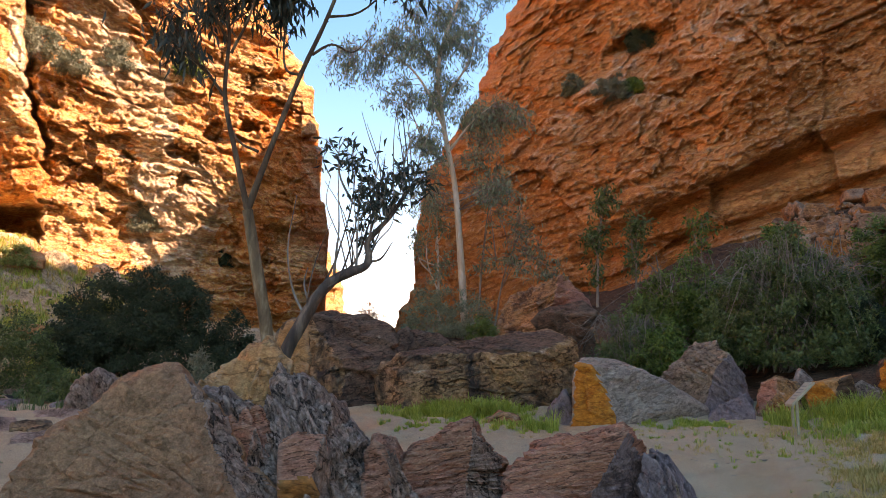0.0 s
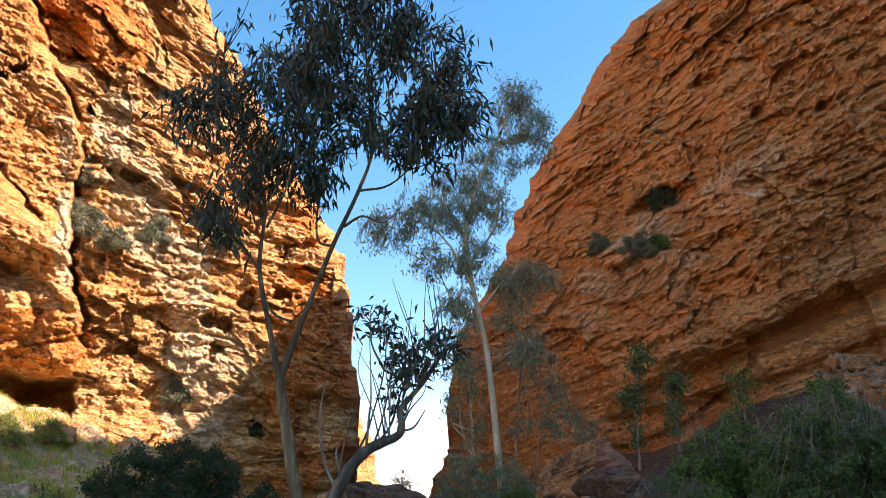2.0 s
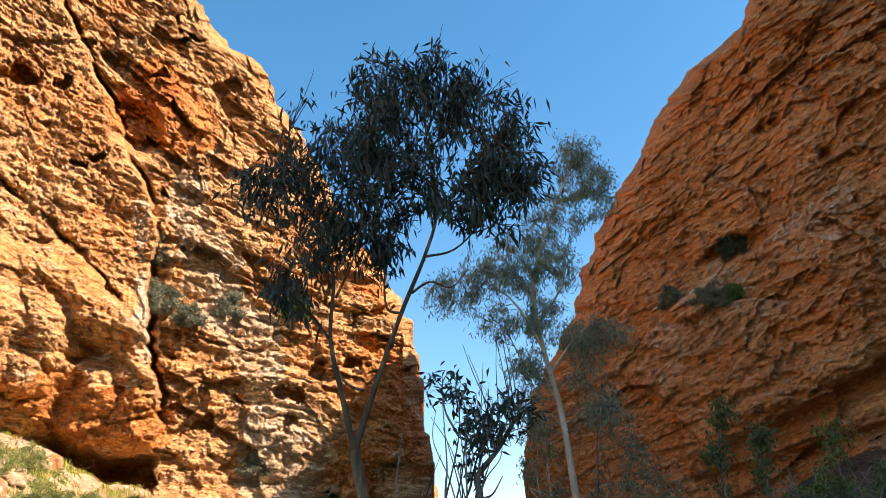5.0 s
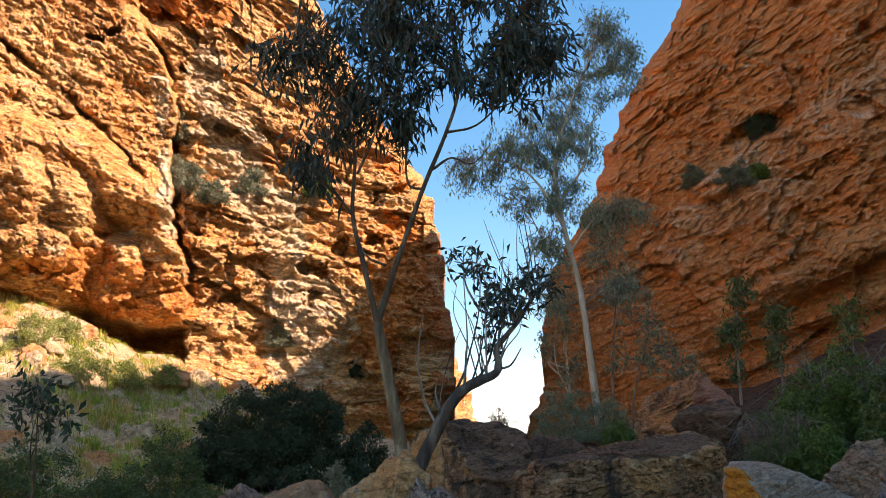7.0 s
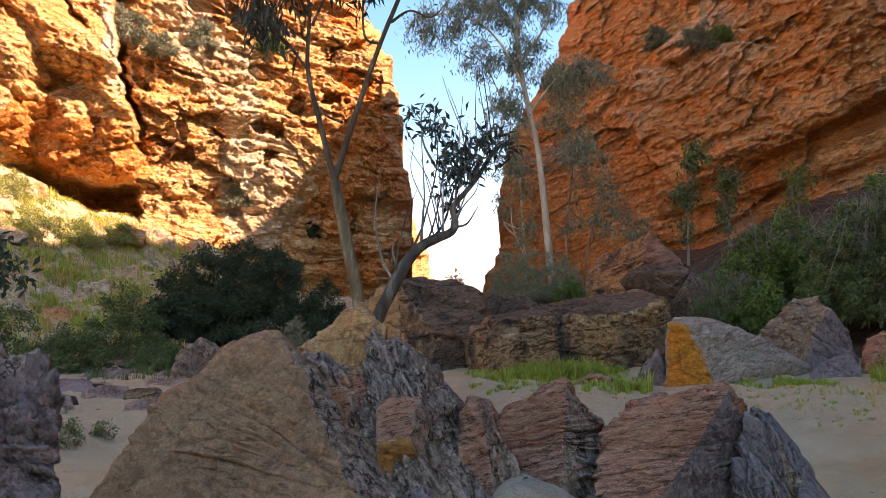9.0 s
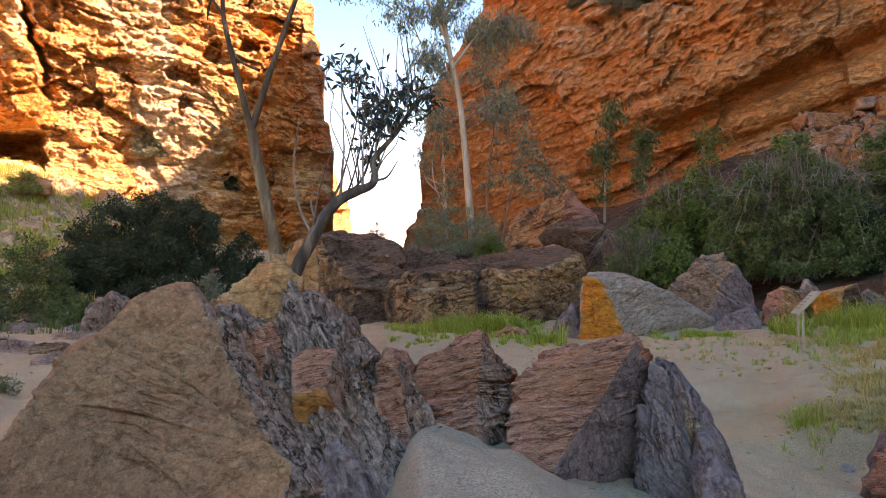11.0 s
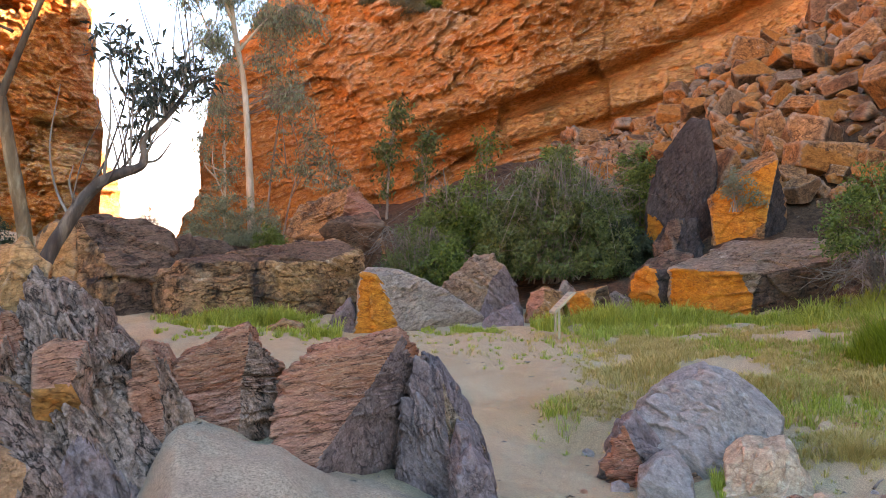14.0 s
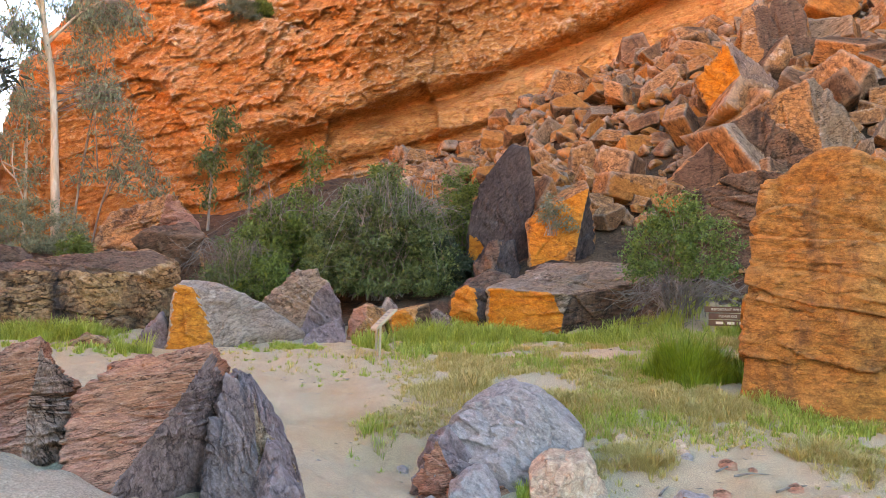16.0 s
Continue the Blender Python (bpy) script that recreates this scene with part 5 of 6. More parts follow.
def tube_arrays(pts, radii, sides=8, wobble=0.0, seed=0):
    """A tapering round limb along the points."""
    pts = np.asarray([tuple(p) for p in pts], float)
    n = len(pts)
    tang = np.gradient(pts, axis=0)
    tang /= np.linalg.norm(tang, axis=1)[:, None] + 1e-9
    ref = np.array([1.0, 0.13, 0.07])
    a = np.cross(tang, ref)
    a /= np.linalg.norm(a, axis=1)[:, None] + 1e-9
    b = np.cross(tang, a)
    th = np.linspace(0, 2 * math.pi, sides, endpoint=False)
    rad = np.asarray(radii, float)[:, None]
    if wobble:
        k = np.stack([np.repeat(np.arange(n), sides) * 0.55, np.tile(np.cos(th), n) * 1.3, np.tile(np.sin(th), n) * 1.3], 1)
        rad = rad * (1 + wobble * fbm(k, 3, seed).reshape(n, sides))
    v = pts[:, None] + rad[..., None] * (np.cos(th)[None, :, None] * a[:, None] + np.sin(th)[None, :, None] * b[:, None])
    i = np.arange(n * sides).reshape(n, sides)
    j = np.roll(i, -1, axis=1)
    f = np.stack([i[:-1], j[:-1], j[1:], i[1:]], -1).reshape(-1, 4)
    return v.reshape(-1, 3), f


def smooth_path(pts, steps=6, jitter=0.0, rng=None):
    """A smooth curve (Catmull-Rom) through the points."""
    p = np.asarray([tuple(q) for q in pts], float)
    p = np.vstack([2 * p[0] - p[1], p, 2 * p[-1] - p[-2]])
    out = []
    for k in range(1, len(p) - 2):
        for t in np.linspace(0, 1, steps, endpoint=False):
            a, b, c, d = p[k - 1], p[k], p[k + 1], p[k + 2]
            out.append(0.5 * (2 * b + (c - a) * t + (2 * a - 5 * b + 4 * c - d) * t * t + (3 * b - a - 3 * c + d) * t ** 3))
    out.append(p[-2])
    out = np.array(out)
    if jitter and rng is not None:
        out[1:-1] += rng.normal(scale=jitter, size=out[1:-1].shape)
    return out


def joined(pieces):
    vs, fs, o = [], [], 0
    for v, f in pieces:
        vs.append(v)
        fs.append(f + o)
        o += len(v)
    return np.vstack(vs), np.vstack(fs)


def leaf_arrays(pos, way, length, width, rng, bend=0.15):
    """Slender pointed leaves, each of four triangles' worth of two folded quads."""
    n = len(pos)
    way = way / (np.linalg.norm(way, axis=1)[:, None] + 1e-9)
    side = np.cross(way, rng.normal(size=(n, 3)))
    side /= np.linalg.norm(side, axis=1)[:, None] + 1e-9
    up = np.cross(side, way)
    L, W = length[:, None], width[:, None]
    c = rng.normal(scale=bend, size=(n, 1))
    base = pos
    mid1 = pos + way * L * 0.4 + up * c * L * 0.35
    tip = pos + way * L + up * c * L * 0.1
    l1 = mid1 + side * W * 0.5
    r1 = mid1 - side * W * 0.5 + up * W * 0.15
    v = np.stack([base, l1, tip, r1], 1).reshape(-1, 3)
    i = np.arange(n)[:, None] * 4
    f = np.concatenate([i + [0, 1, 2], i + [0, 2, 3]], 1).reshape(-1, 3)
    return v, f


def trunk_mesh(name, pieces, mat):
    v, f = joined(pieces)
    return mesh_from(name, v, f, [mat])


def crown_of(clumps, skeleton, rng, per, leaf, mat_leaf, mat_twig, thing, droop=0.8, size_name="crown", twig_r=0.012, spread=1.0):
    """Twigs from the skeleton's nearest points to many small clumps, with hanging leaves round each."""
    twigs, leaves_p, leaves_w = [], [], []
    sk = np.asarray(skeleton)
    for c, rad in clumps:
        c = np.asarray(c)
        low = sk - (c - np.array([0, 0, 0.9 * rad]))
        k = np.argmin((low ** 2).sum(1) + np.where(sk[:, 2] > c[2] + 0.2, 4.0 * rad * rad, 0))
        s = sk[k]
        m = (s + c) / 2 + rng.normal(scale=0.12, size=3) * np.linalg.norm(c - s) + np.array([0, 0, 0.08 * np.linalg.norm(c - s)])
        path = smooth_path([s, m, c], 4)
        twigs.append(tube_arrays(path, np.linspace(twig_r * 1.6, twig_r * 0.4, len(path)), 5))
        for _ in range(4):
            e = c + rng.normal(scale=rad * 0.6, size=3)
            pth = smooth_path([path[len(path) // 2], (path[-2] + e) / 2 + rng.normal(scale=0.05 * rad, size=3), e], 3)
            twigs.append(tube_arrays(pth, np.linspace(twig_r * 0.7, twig_r * 0.25, len(pth)), 4))
            n = per // 4
            t = rng.random(n)
            q = pth[0] * ((1 - t) ** 2)[:, None] + pth[len(pth) // 2] * (2 * t * (1 - t))[:, None] + pth[-1] * (t ** 2)[:, None]
            leaves_p.append(q + rng.normal(scale=rad * 0.34 * spread, size=(n, 3)))
            w = rng.normal(size=(n, 3)) * 0.55
            w[:, 2] -= droop
            leaves_w.append(w)
    p, w = np.vstack(leaves_p), np.vstack(leaves_w)
    ln = leaf[0] * rng.uniform(0.6, 1.3, len(p))
    v, f = leaf_arrays(p, w, ln, leaf[1] * rng.uniform(0.7, 1.3, len(p)), rng)
    part("twig_mass", trunk_mesh("twig_mass", twigs, mat_twig), thing)
    part(size_name, mesh_from(size_name, v, f, [mat_leaf], False), thing)


def polar(pts, dist):
    """Points from (bearing, height) or (bearing, height, step away)."""
    return [P(q[0], dist + (q[2] if len(q) > 2 else 0), q[1]) for q in pts]


def limb(name, pts, r0, r1, mat, thing, sides=10, steps=7, wobble=0.12, seed=0, label=""):
    path = smooth_path(pts, steps)
    t = np.linspace(0, 1, len(path))
    v, f = tube_arrays(path, r0 + (r1 - r0) * t ** 0.8, sides, wobble, seed)
    part(name, mesh_from(name, v, f, [mat]), thing, label)
    return path


def fill(ellipses, n, dist, rng, rad):
    """Clump centres spread through ellipses (bearing, height, half width in degrees, half height, half depth)."""
    out = []
    weights = np.array([e[2] * e[3] for e in ellipses])
    for k in rng.choice(len(ellipses), n, p=weights / weights.sum()):
        b, z, rb, rz, ry = ellipses[k]
        u = rng.normal(size=3)
        u *= rng.random() ** 0.42 / np.linalg.norm(u)
        out.append((tuple(P(b + rb * u[0], dist + ry * u[1], z + rz * u[2])), rad * rng.uniform(0.7, 1.3)))
    return out


def near_gum():
    rng = np.random.default_rng(21)
    d = 12.4
    tree = tagged(new("gum_tree"), "slender gum tree with forked trunk and hanging grey-green leaves", "tree")
    sk = []
    sk += list(limb("trunk", polar([(-11.7, 0.9), (-11.95, 1.9), (-12.34, 2.51), (-12.94, 3.18), (-13.75, 4.1)], d), 0.118, 0.08, M_BARK_CREAM, tree, 14, 8, 0.08, 1, "mottled brown and cream bark"))
    left = limb("limb", polar([(-13.75, 4.1), (-14.75, 5.01), (-15.61, 5.92, 0.1), (-15.54, 7.09, 0.2), (-16.89, 8.02, 0.3), (-18.24, 9.0, 0.2)], d), 0.052, 0.014, M_BARK, tree, 10, 7, 0.08, 2)
    right = limb("limb", polar([(-13.75, 4.1), (-12.43, 5.01), (-10.45, 6.22, -0.1), (-8.51, 7.22, -0.2), (-7.44, 8.07, -0.2), (-7.96, 9.21, -0.1), (-8.37, 10.9)], d), 0.055, 0.012, M_BARK, tree, 10, 7, 0.08, 3)
    sk += list(left) + list(right)
    extra = [
        [(-10.4, 6.25, -0.1), (-11.5, 6.45, 0.1), (-11.55, 7.2, 0.2), (-10.6, 8.1, 0.3), (-11.4, 9.4, 0.3)],
        [(-15.3, 6.6, 0.1), (-14.0, 7.2, -0.2), (-13.2, 8.2, -0.3), (-13.0, 9.5, -0.3)],
        [(-15.5, 6.8, 0.2), (-17.0, 7.2, -0.3), (-18.6, 7.6, -0.5), (-20.4, 8.6, -0.5)],
        [(-15.7, 5.9, 0.1), (-17.2, 6.4, 0.3), (-18.6, 6.5, 0.5), (-19.4, 6.9, 0.5)],
        [(-7.6, 7.9, -0.2), (-5.6, 8.4, -0.4), (-3.6, 9.0, -0.5), (-2.4, 9.2, -0.5)],
        [(-8.6, 7.2, -0.2), (-6.2, 7.5, 0.2), (-3.8, 8.1, 0.4), (-1.8, 8.6, 0.5)],
        [(-7.6, 8.6, -0.1), (-9.4, 9.2, 0.2), (-11.0, 10.0, 0.3)],
        [(-8.0, 9.3, -0.1), (-6.4, 9.9, 0.1), (-4.8, 10.4, 0.1)],
        [(-13.2, 5.02, 0.0), (-14.4, 5.2, 0.2), (-15.1, 5.5, 0.3), (-15.7, 6.3, 0.4)],
        [(-9.6, 6.6, -0.1), (-8.2, 6.75, -0.2), (-6.6, 6.6, -0.3), (-5.2, 6.9, -0.3)],
    ]
    for k, e in enumerate(extra):
        sk += list(limb("limb", polar(e, d), 0.026, 0.007, M_BARK, tree, 7, 5, 0.1, 10 + k))
    ell = [(-8.2, 10.5, 4.6, 1.0, 1.0), (-3.6, 9.4, 3.6, 1.15, 0.9), (-12.3, 9.3, 4.6, 1.0, 1.0), (-2.2, 8.5, 2.8, 0.9, 0.8), (-16.6, 8.7, 3.6, 0.8, 0.9),
           (-20.4, 8.6, 2.2, 0.7, 0.6), (-14.6, 8.0, 3.4, 0.7, 0.9), (-9.6, 8.9, 3.6, 0.9, 0.9), (-5.6, 8.2, 3.0, 0.55, 0.8), (-18.9, 6.9, 1.5, 0.7, 0.5), (-17.2, 7.6, 2.2, 0.5, 0.6), (-12.0, 7.6, 1.7, 0.6, 0.7),
           (-12.6, 10.5, 3.4, 0.8, 0.9), (-17.4, 9.7, 2.4, 0.6, 0.8), (-21.6, 8.6, 1.6, 0.6, 0.6), (-0.8, 9.9, 1.8, 0.8, 0.7), (0.3, 8.9, 1.4, 0.7, 0.6), (-4.5, 10.6, 2.6, 0.7, 0.8)]
    crown_of(fill(ell, 330, d, rng, 0.34), sk, rng, 26, (0.27, 0.05), M_LEAF_NEAR_BACKLIT, M_BARK, tree, 1.1)


def leaning_tree():
    rng = np.random.default_rng(22)
    d = 12.0
    tree = tagged(new("leaning_gum_tree"), "leaning fire-blackened gum with bare upright shoots", "tree")
    main = limb("trunk", polar([(-11.6, 1.0), (-11.02, 1.84), (-9.77, 2.41), (-8.66, 2.82), (-7.31, 3.07), (-5.6, 3.22), (-5.25, 3.38), (-5.3, 3.62), (-3.8, 3.98), (-2.4, 4.41), (-0.98, 4.63)], d), 0.125, 0.016, M_BARK_BURNT, tree, 12, 6, 0.15, 5, "charred dark bark")
    sk = list(main)
    shoots = [
        [(-8.85, 2.78), (-7.8, 3.2), (-7.35, 3.49, 0.1), (-6.5, 4.2, 0.1), (-6.28, 5.0, 0.2)],
        [(-7.7, 3.03), (-7.5, 3.5, -0.1), (-7.39, 3.83, -0.1), (-7.55, 4.7, -0.2)],
        [(-6.92, 3.12), (-6.0, 3.4, 0.1), (-5.39, 3.84, 0.2), (-4.6, 4.3, 0.2), (-3.83, 4.71, 0.2)],
        [(-9.6, 2.48), (-10.5, 2.9, 0.1), (-10.9, 3.5, 0.1), (-10.4, 4.3, 0.1)],
        [(-8.2, 2.9), (-7.4, 3.0, -0.2), (-6.4, 3.6, -0.2), (-5.8, 4.5, -0.2)],
        [(-9.2, 2.6), (-9.7, 2.95), (-9.5, 3.2)],
        [(-3.9, 3.95), (-4.4, 4.4, 0.1), (-4.2, 4.9, 0.1)], [(-2.6, 4.35), (-2.8, 4.8, -0.1), (-2.0, 5.3, -0.1)],
        [(-5.3, 3.3), (-4.4, 3.35), (-3.6, 3.6)], [(-6.5, 4.2), (-7.4, 4.6), (-7.5, 5.1)],
    ]
    for k, e in enumerate(shoots):
        sk += list(limb("shoot", polar(e, d), 0.024, 0.006, M_TWIG if k % 2 else M_BARK_BURNT, tree, 7, 6, 0.12, 40 + k))
    for k in range(22):
        i = int(rng.integers(len(main) * 0.22, len(main) * 0.92))
        a = np.array(main[i])
        tall, drift = rng.uniform(0.7, 1.9), rng.normal(0.08, 0.16)
        up = [a, a + np.array([drift * 0.5, rng.normal(0, 0.08), tall * 0.35]), a + np.array([drift * 1.2, rng.normal(0, 0.12), tall * 0.7]), a + np.array([drift * 1.3 + rng.normal(0, 0.1), rng.normal(0, 0.15), tall])]
        sk += list(limb("shoot", up, 0.014, 0.004, M_TWIG if k % 3 else M_BARK_BURNT, tree, 6, 5, 0.12, 80 + k))
    ell = [(-4.8, 4.45, 2.0, 0.45, 0.4), (-3.2, 4.6, 1.4, 0.4, 0.4), (-6.5, 4.9, 1.0, 0.4, 0.3), (-8.3, 5.0, 0.8, 0.25, 0.3), (-1.8, 4.6, 1.2, 0.4, 0.4), (-5.6, 4.0, 1.3, 0.25, 0.3)]
    crown_of(fill(ell, 44, d, rng, 0.2), sk, rng, 16, (0.17, 0.048), M_LEAF_NEAR_BACKLIT, M_TWIG, tree, 0.5, twig_r=0.007)


def white_gum():
    rng = np.random.default_rng(23)
    d = 33.0
    tree = tagged(new("ghost_gum"), "tall white-barked gum with airy grey-green crown", "tree")
    sk = list(limb("trunk", polar([(1.6, 2.4), (1.57, 3.4), (1.26, 6.61), (0.87, 9.5), (0.04, 12.2), (-0.31, 14.97), (1.11, 17.68), (3.4, 20.6), (4.2, 22.6)], d), 0.2, 0.03, M_BARK_PALE, tree, 12, 8, 0.05, 61, "smooth white bark"))
    limbs = [
        [(0.1, 12.0), (-1.4, 13.8, -0.4), (-3.4, 14.9, -0.6), (-6.4, 15.4, -0.4)], [(-0.2, 14.2), (-1.5, 15.9, 0.4), (-2.8, 17.0, 0.6)],
        [(0.7, 10.3), (-1.2, 11.4, 0.5), (-2.6, 13.4, 0.8)], [(0.4, 11.0), (2.2, 12.2, -0.4), (3.6, 12.8, -0.6)],
        [(0.2, 16.0), (2.0, 16.6, 0.3), (3.4, 17.6, 0.5)], [(2.2, 19.1), (4.8, 19.3, 0.3), (6.2, 19.8, 0.4)], [(-0.2, 13.2), (1.8, 14.6, -0.6), (2.4, 15.9, -0.9)],
    ]
    for k, e in enumerate(limbs):
        sk += list(limb("limb", polar(e, d), 0.075, 0.02, M_BARK_PALE, tree, 7, 5, 0.1, 70 + k))
    ell = [(-2.4, 15.8, 4.0, 1.9, 1.6), (-6.4, 15.0, 2.6, 1.2, 1.0), (0.9, 16.0, 2.6, 1.7, 1.4), (4.3, 20.8, 2.6, 1.9, 1.2), (5.4, 19.2, 1.8, 1.4, 1.0), (2.2, 18.4, 2.0, 1.2, 1.0),
           (2.6, 12.6, 2.2, 0.9, 0.9), (4.9, 12.2, 1.6, 0.8, 0.8), (-1.4, 11.2, 1.5, 1.5, 0.9), (-1.6, 9.2, 1.2, 1.1, 0.8), (2.9, 10.8, 1.5, 0.6, 0.7), (4.4, 9.3, 1.5, 0.8, 0.7), (-2.6, 13.2, 2.2, 1.0, 1.0), (-0.5, 18.0, 1.8, 1.0, 0.8), (0.4, 13.6, 2.0, 1.0, 0.9)]
    crown_of(fill(ell, 440, d, rng, 0.42), sk, rng, 48, (0.23, 0.05), M_LEAF_GREY, M_TWIG, tree, 0.9, twig_r=0.011)


def slim_tree(label, b, d, z0, z1, lean, ell, n, seed, mat, bark, r=0.09, leaf=(0.16, 0.035), per=40):
    rng = np.random.default_rng(seed)
    tree = tagged(new("slim_tree"), label, "tree")
    sk = list(limb("trunk", polar([(b, z0 - 0.6), (b + lean * 0.2, z0 + (z1 - z0) * 0.3), (b + lean * 0.5, z0 + (z1 - z0) * 0.65, 0.2), (b + lean, z1)], d), r, r * 0.2, bark, tree, 8, 6, 0.1, seed))
    for k in range(5):
        i = int(len(sk) * (0.35 + 0.1 * k))
        s = np.array(sk[i])
        e = ell[k % len(ell)]
        c = np.array(tuple(P(e[0] + rng.uniform(-0.5, 0.5) * e[2], d, e[1])))
        sk += list(limb("limb", [s, (s + c) / 2 + rng.normal(scale=0.2, size=3), c], r * 0.45, r * 0.12, bark, tree, 6, 5, 0.1, seed + k))
    crown_of(fill(ell, n, d, rng, 0.42), sk, rng, int(per * 0.6), (leaf[0] * 1.5, leaf[1] * 1.7), mat, M_TWIG, tree, 0.6, twig_r=0.007)


def shrub(label, b, d, z, wide, deep, high, clumps, per, leaf, mat, seed, stems=16, arch=0, name="shrub", base=None, twig=M_TWIG, category="shrub", even=0.0):
    """A bush: stems fanning from the ground, leaf clumps in an uneven dome, and bare arching twigs if wanted."""
    rng = np.random.default_rng(seed)
    o = np.array(tuple(P(b, d, z)))
    bb = radians(b)
    ax, ay = np.array([math.cos(bb), -math.sin(bb), 0]), np.array([math.sin(bb), math.cos(bb), 0])
    bush = tagged(new(name), label, category)
    lump = rng.uniform(0.62 + 0.3 * even, 1.12 - 0.08 * even, 12)

    def shell(u):
        th = math.atan2(u[1], u[0])
        k = (th / (2 * math.pi) * 6) % 6
        s = lump[int(k)] * (1 - k % 1) + lump[(int(k) + 1) % 6] * (k % 1)
        return s * (0.9 + 0.1 * lump[6 + int(k)])

    pieces, lp, lw = [], [], []
    tips = []
    for _ in range(clumps):
        u = rng.normal(size=3)
        u /= np.linalg.norm(u)
        u[2] = abs(u[2]) * 1.1 - 0.12
        rr = rng.random() ** 0.3 * shell(u)
        c = o + ax * u[0] * wide * 0.5 * rr + ay * u[1] * deep * 0.5 * rr + np.array([0, 0, max(0.06, 0.08 + u[2] * rr) * high])
        tips.append(c)
    rad = 0.5 * (wide * deep * high / max(clumps, 1)) ** (1 / 3)
    for c in tips:
        n = per
        lp.append(c + rng.normal(size=(n, 3)) * rad * np.array([0.44, 0.44, 0.34]))
        w = rng.normal(size=(n, 3))
        w[:, 2] += 0.15
        lw.append(w)
    for k in range(stems):
        c = tips[int(rng.integers(len(tips)))]
        s = o + ax * rng.normal() * 0.10 * wide + ay * rng.normal() * 0.10 * deep - np.array([0, 0, 0.15])
        m = s * 0.45 + c * 0.55 + np.array([0, 0, 0.12 * high]) + rng.normal(scale=0.04 * high, size=3)
        path = smooth_path([s, m, c], 5)
        r = 0.0025 * high + 0.004
        pieces.append(tube_arrays(path, np.linspace(r * 1.5, r * 0.3, len(path)), 5))
    part("stem", trunk_mesh("stem", pieces, twig), bush)
    if arch:
        arches = []
        for _ in range(arch):
            th = rng.uniform(0, 2 * math.pi)
            u = np.array([math.cos(th), math.sin(th)])
            v2 = np.array([-u[1], u[0]]) * rng.normal(scale=0.55)
            rr = rng.uniform(0.5, 1.0)
            s = o + ax * u[0] * wide * 0.12 + ay * u[1] * deep * 0.12 + np.array([0, 0, rng.uniform(0.25, 0.75) * high])
            top = o + ax * (u[0] + 0.6 * v2[0]) * wide * 0.3 * rr + ay * (u[1] + 0.6 * v2[1]) * deep * 0.36 * rr + np.array([0, 0, high * rng.uniform(0.6, 1.04)])
            mid = o + ax * (u[0] + v2[0]) * wide * 0.38 * rr + ay * (u[1] + v2[1]) * deep * 0.46 * rr + np.array([0, 0, high * rng.uniform(0.45, 0.85)])
            end = mid + (ax * (u[0] + 1.6 * v2[0]) * wide * 0.1 + ay * (u[1] + 1.6 * v2[1]) * deep * 0.1) - np.array([0, 0, high * rng.choice([-0.08, 0.05, 0.15, 0.4])])
            end[2] = max(end[2], o[2] + 0.05)
            path = smooth_path([s, top, mid, end + rng.normal(scale=0.1, size=3)], 5)
            r = rng.uniform(0.005, 0.013)
            arches.append(tube_arrays(path, np.linspace(r * 1.3, r * 0.4, len(path)), 4))
            for _ in range(3):
                i = int(rng.integers(3, len(path) - 2))
                q = path[i] + rng.normal(scale=0.28, size=3)
                arches.append(tube_arrays(smooth_path([path[i], (path[i] + q) / 2 + rng.normal(scale=0.05, size=3), q], 3), np.linspace(r * 0.6, r * 0.25, 7), 3))
        part("brushwood", trunk_mesh("brushwood", arches, M_BRUSH), bush, "arching bare grey twigs")
    p, w = np.vstack(lp), np.vstack(lw)
    v, f = leaf_arrays(p, w, leaf[0] * rng.uniform(0.6, 1.35, len(p)), leaf[1] * rng.uniform(0.7, 1.3, len(p)), rng, 0.25)
    part("foliage", mesh_from("foliage", v, f, [mat], False), bush)
    return bush


def on_left(az, el):
    a, e = np.array([az]), np.array([el])
    base = left_distance(a, e)
    return float((base - left_relief(a, e, np.radians(a) * 55, EYE + base * np.tan(np.radians(e))))[0])


def on_right(az, el):
    a, e = np.array([az]), np.array([el])
    base = right_distance(a, e)
    return float((base - right_relief(a, e, np.radians(a) * 55, EYE + base * np.tan(np.radians(e))))[0])


def cliff_bush(side, az, el, wide, high, mat, seed, label):
    d = side(az, el) + 0.5
    shrub(label, az, d - 1.0, EYE + d * math.tan(radians(el)) - high * 0.35, wide, wide * 0.7, high, 50, 90, (0.2, 0.06), mat, seed, 10, name="cliff_shrub")


near_gum()
leaning_tree()
white_gum()


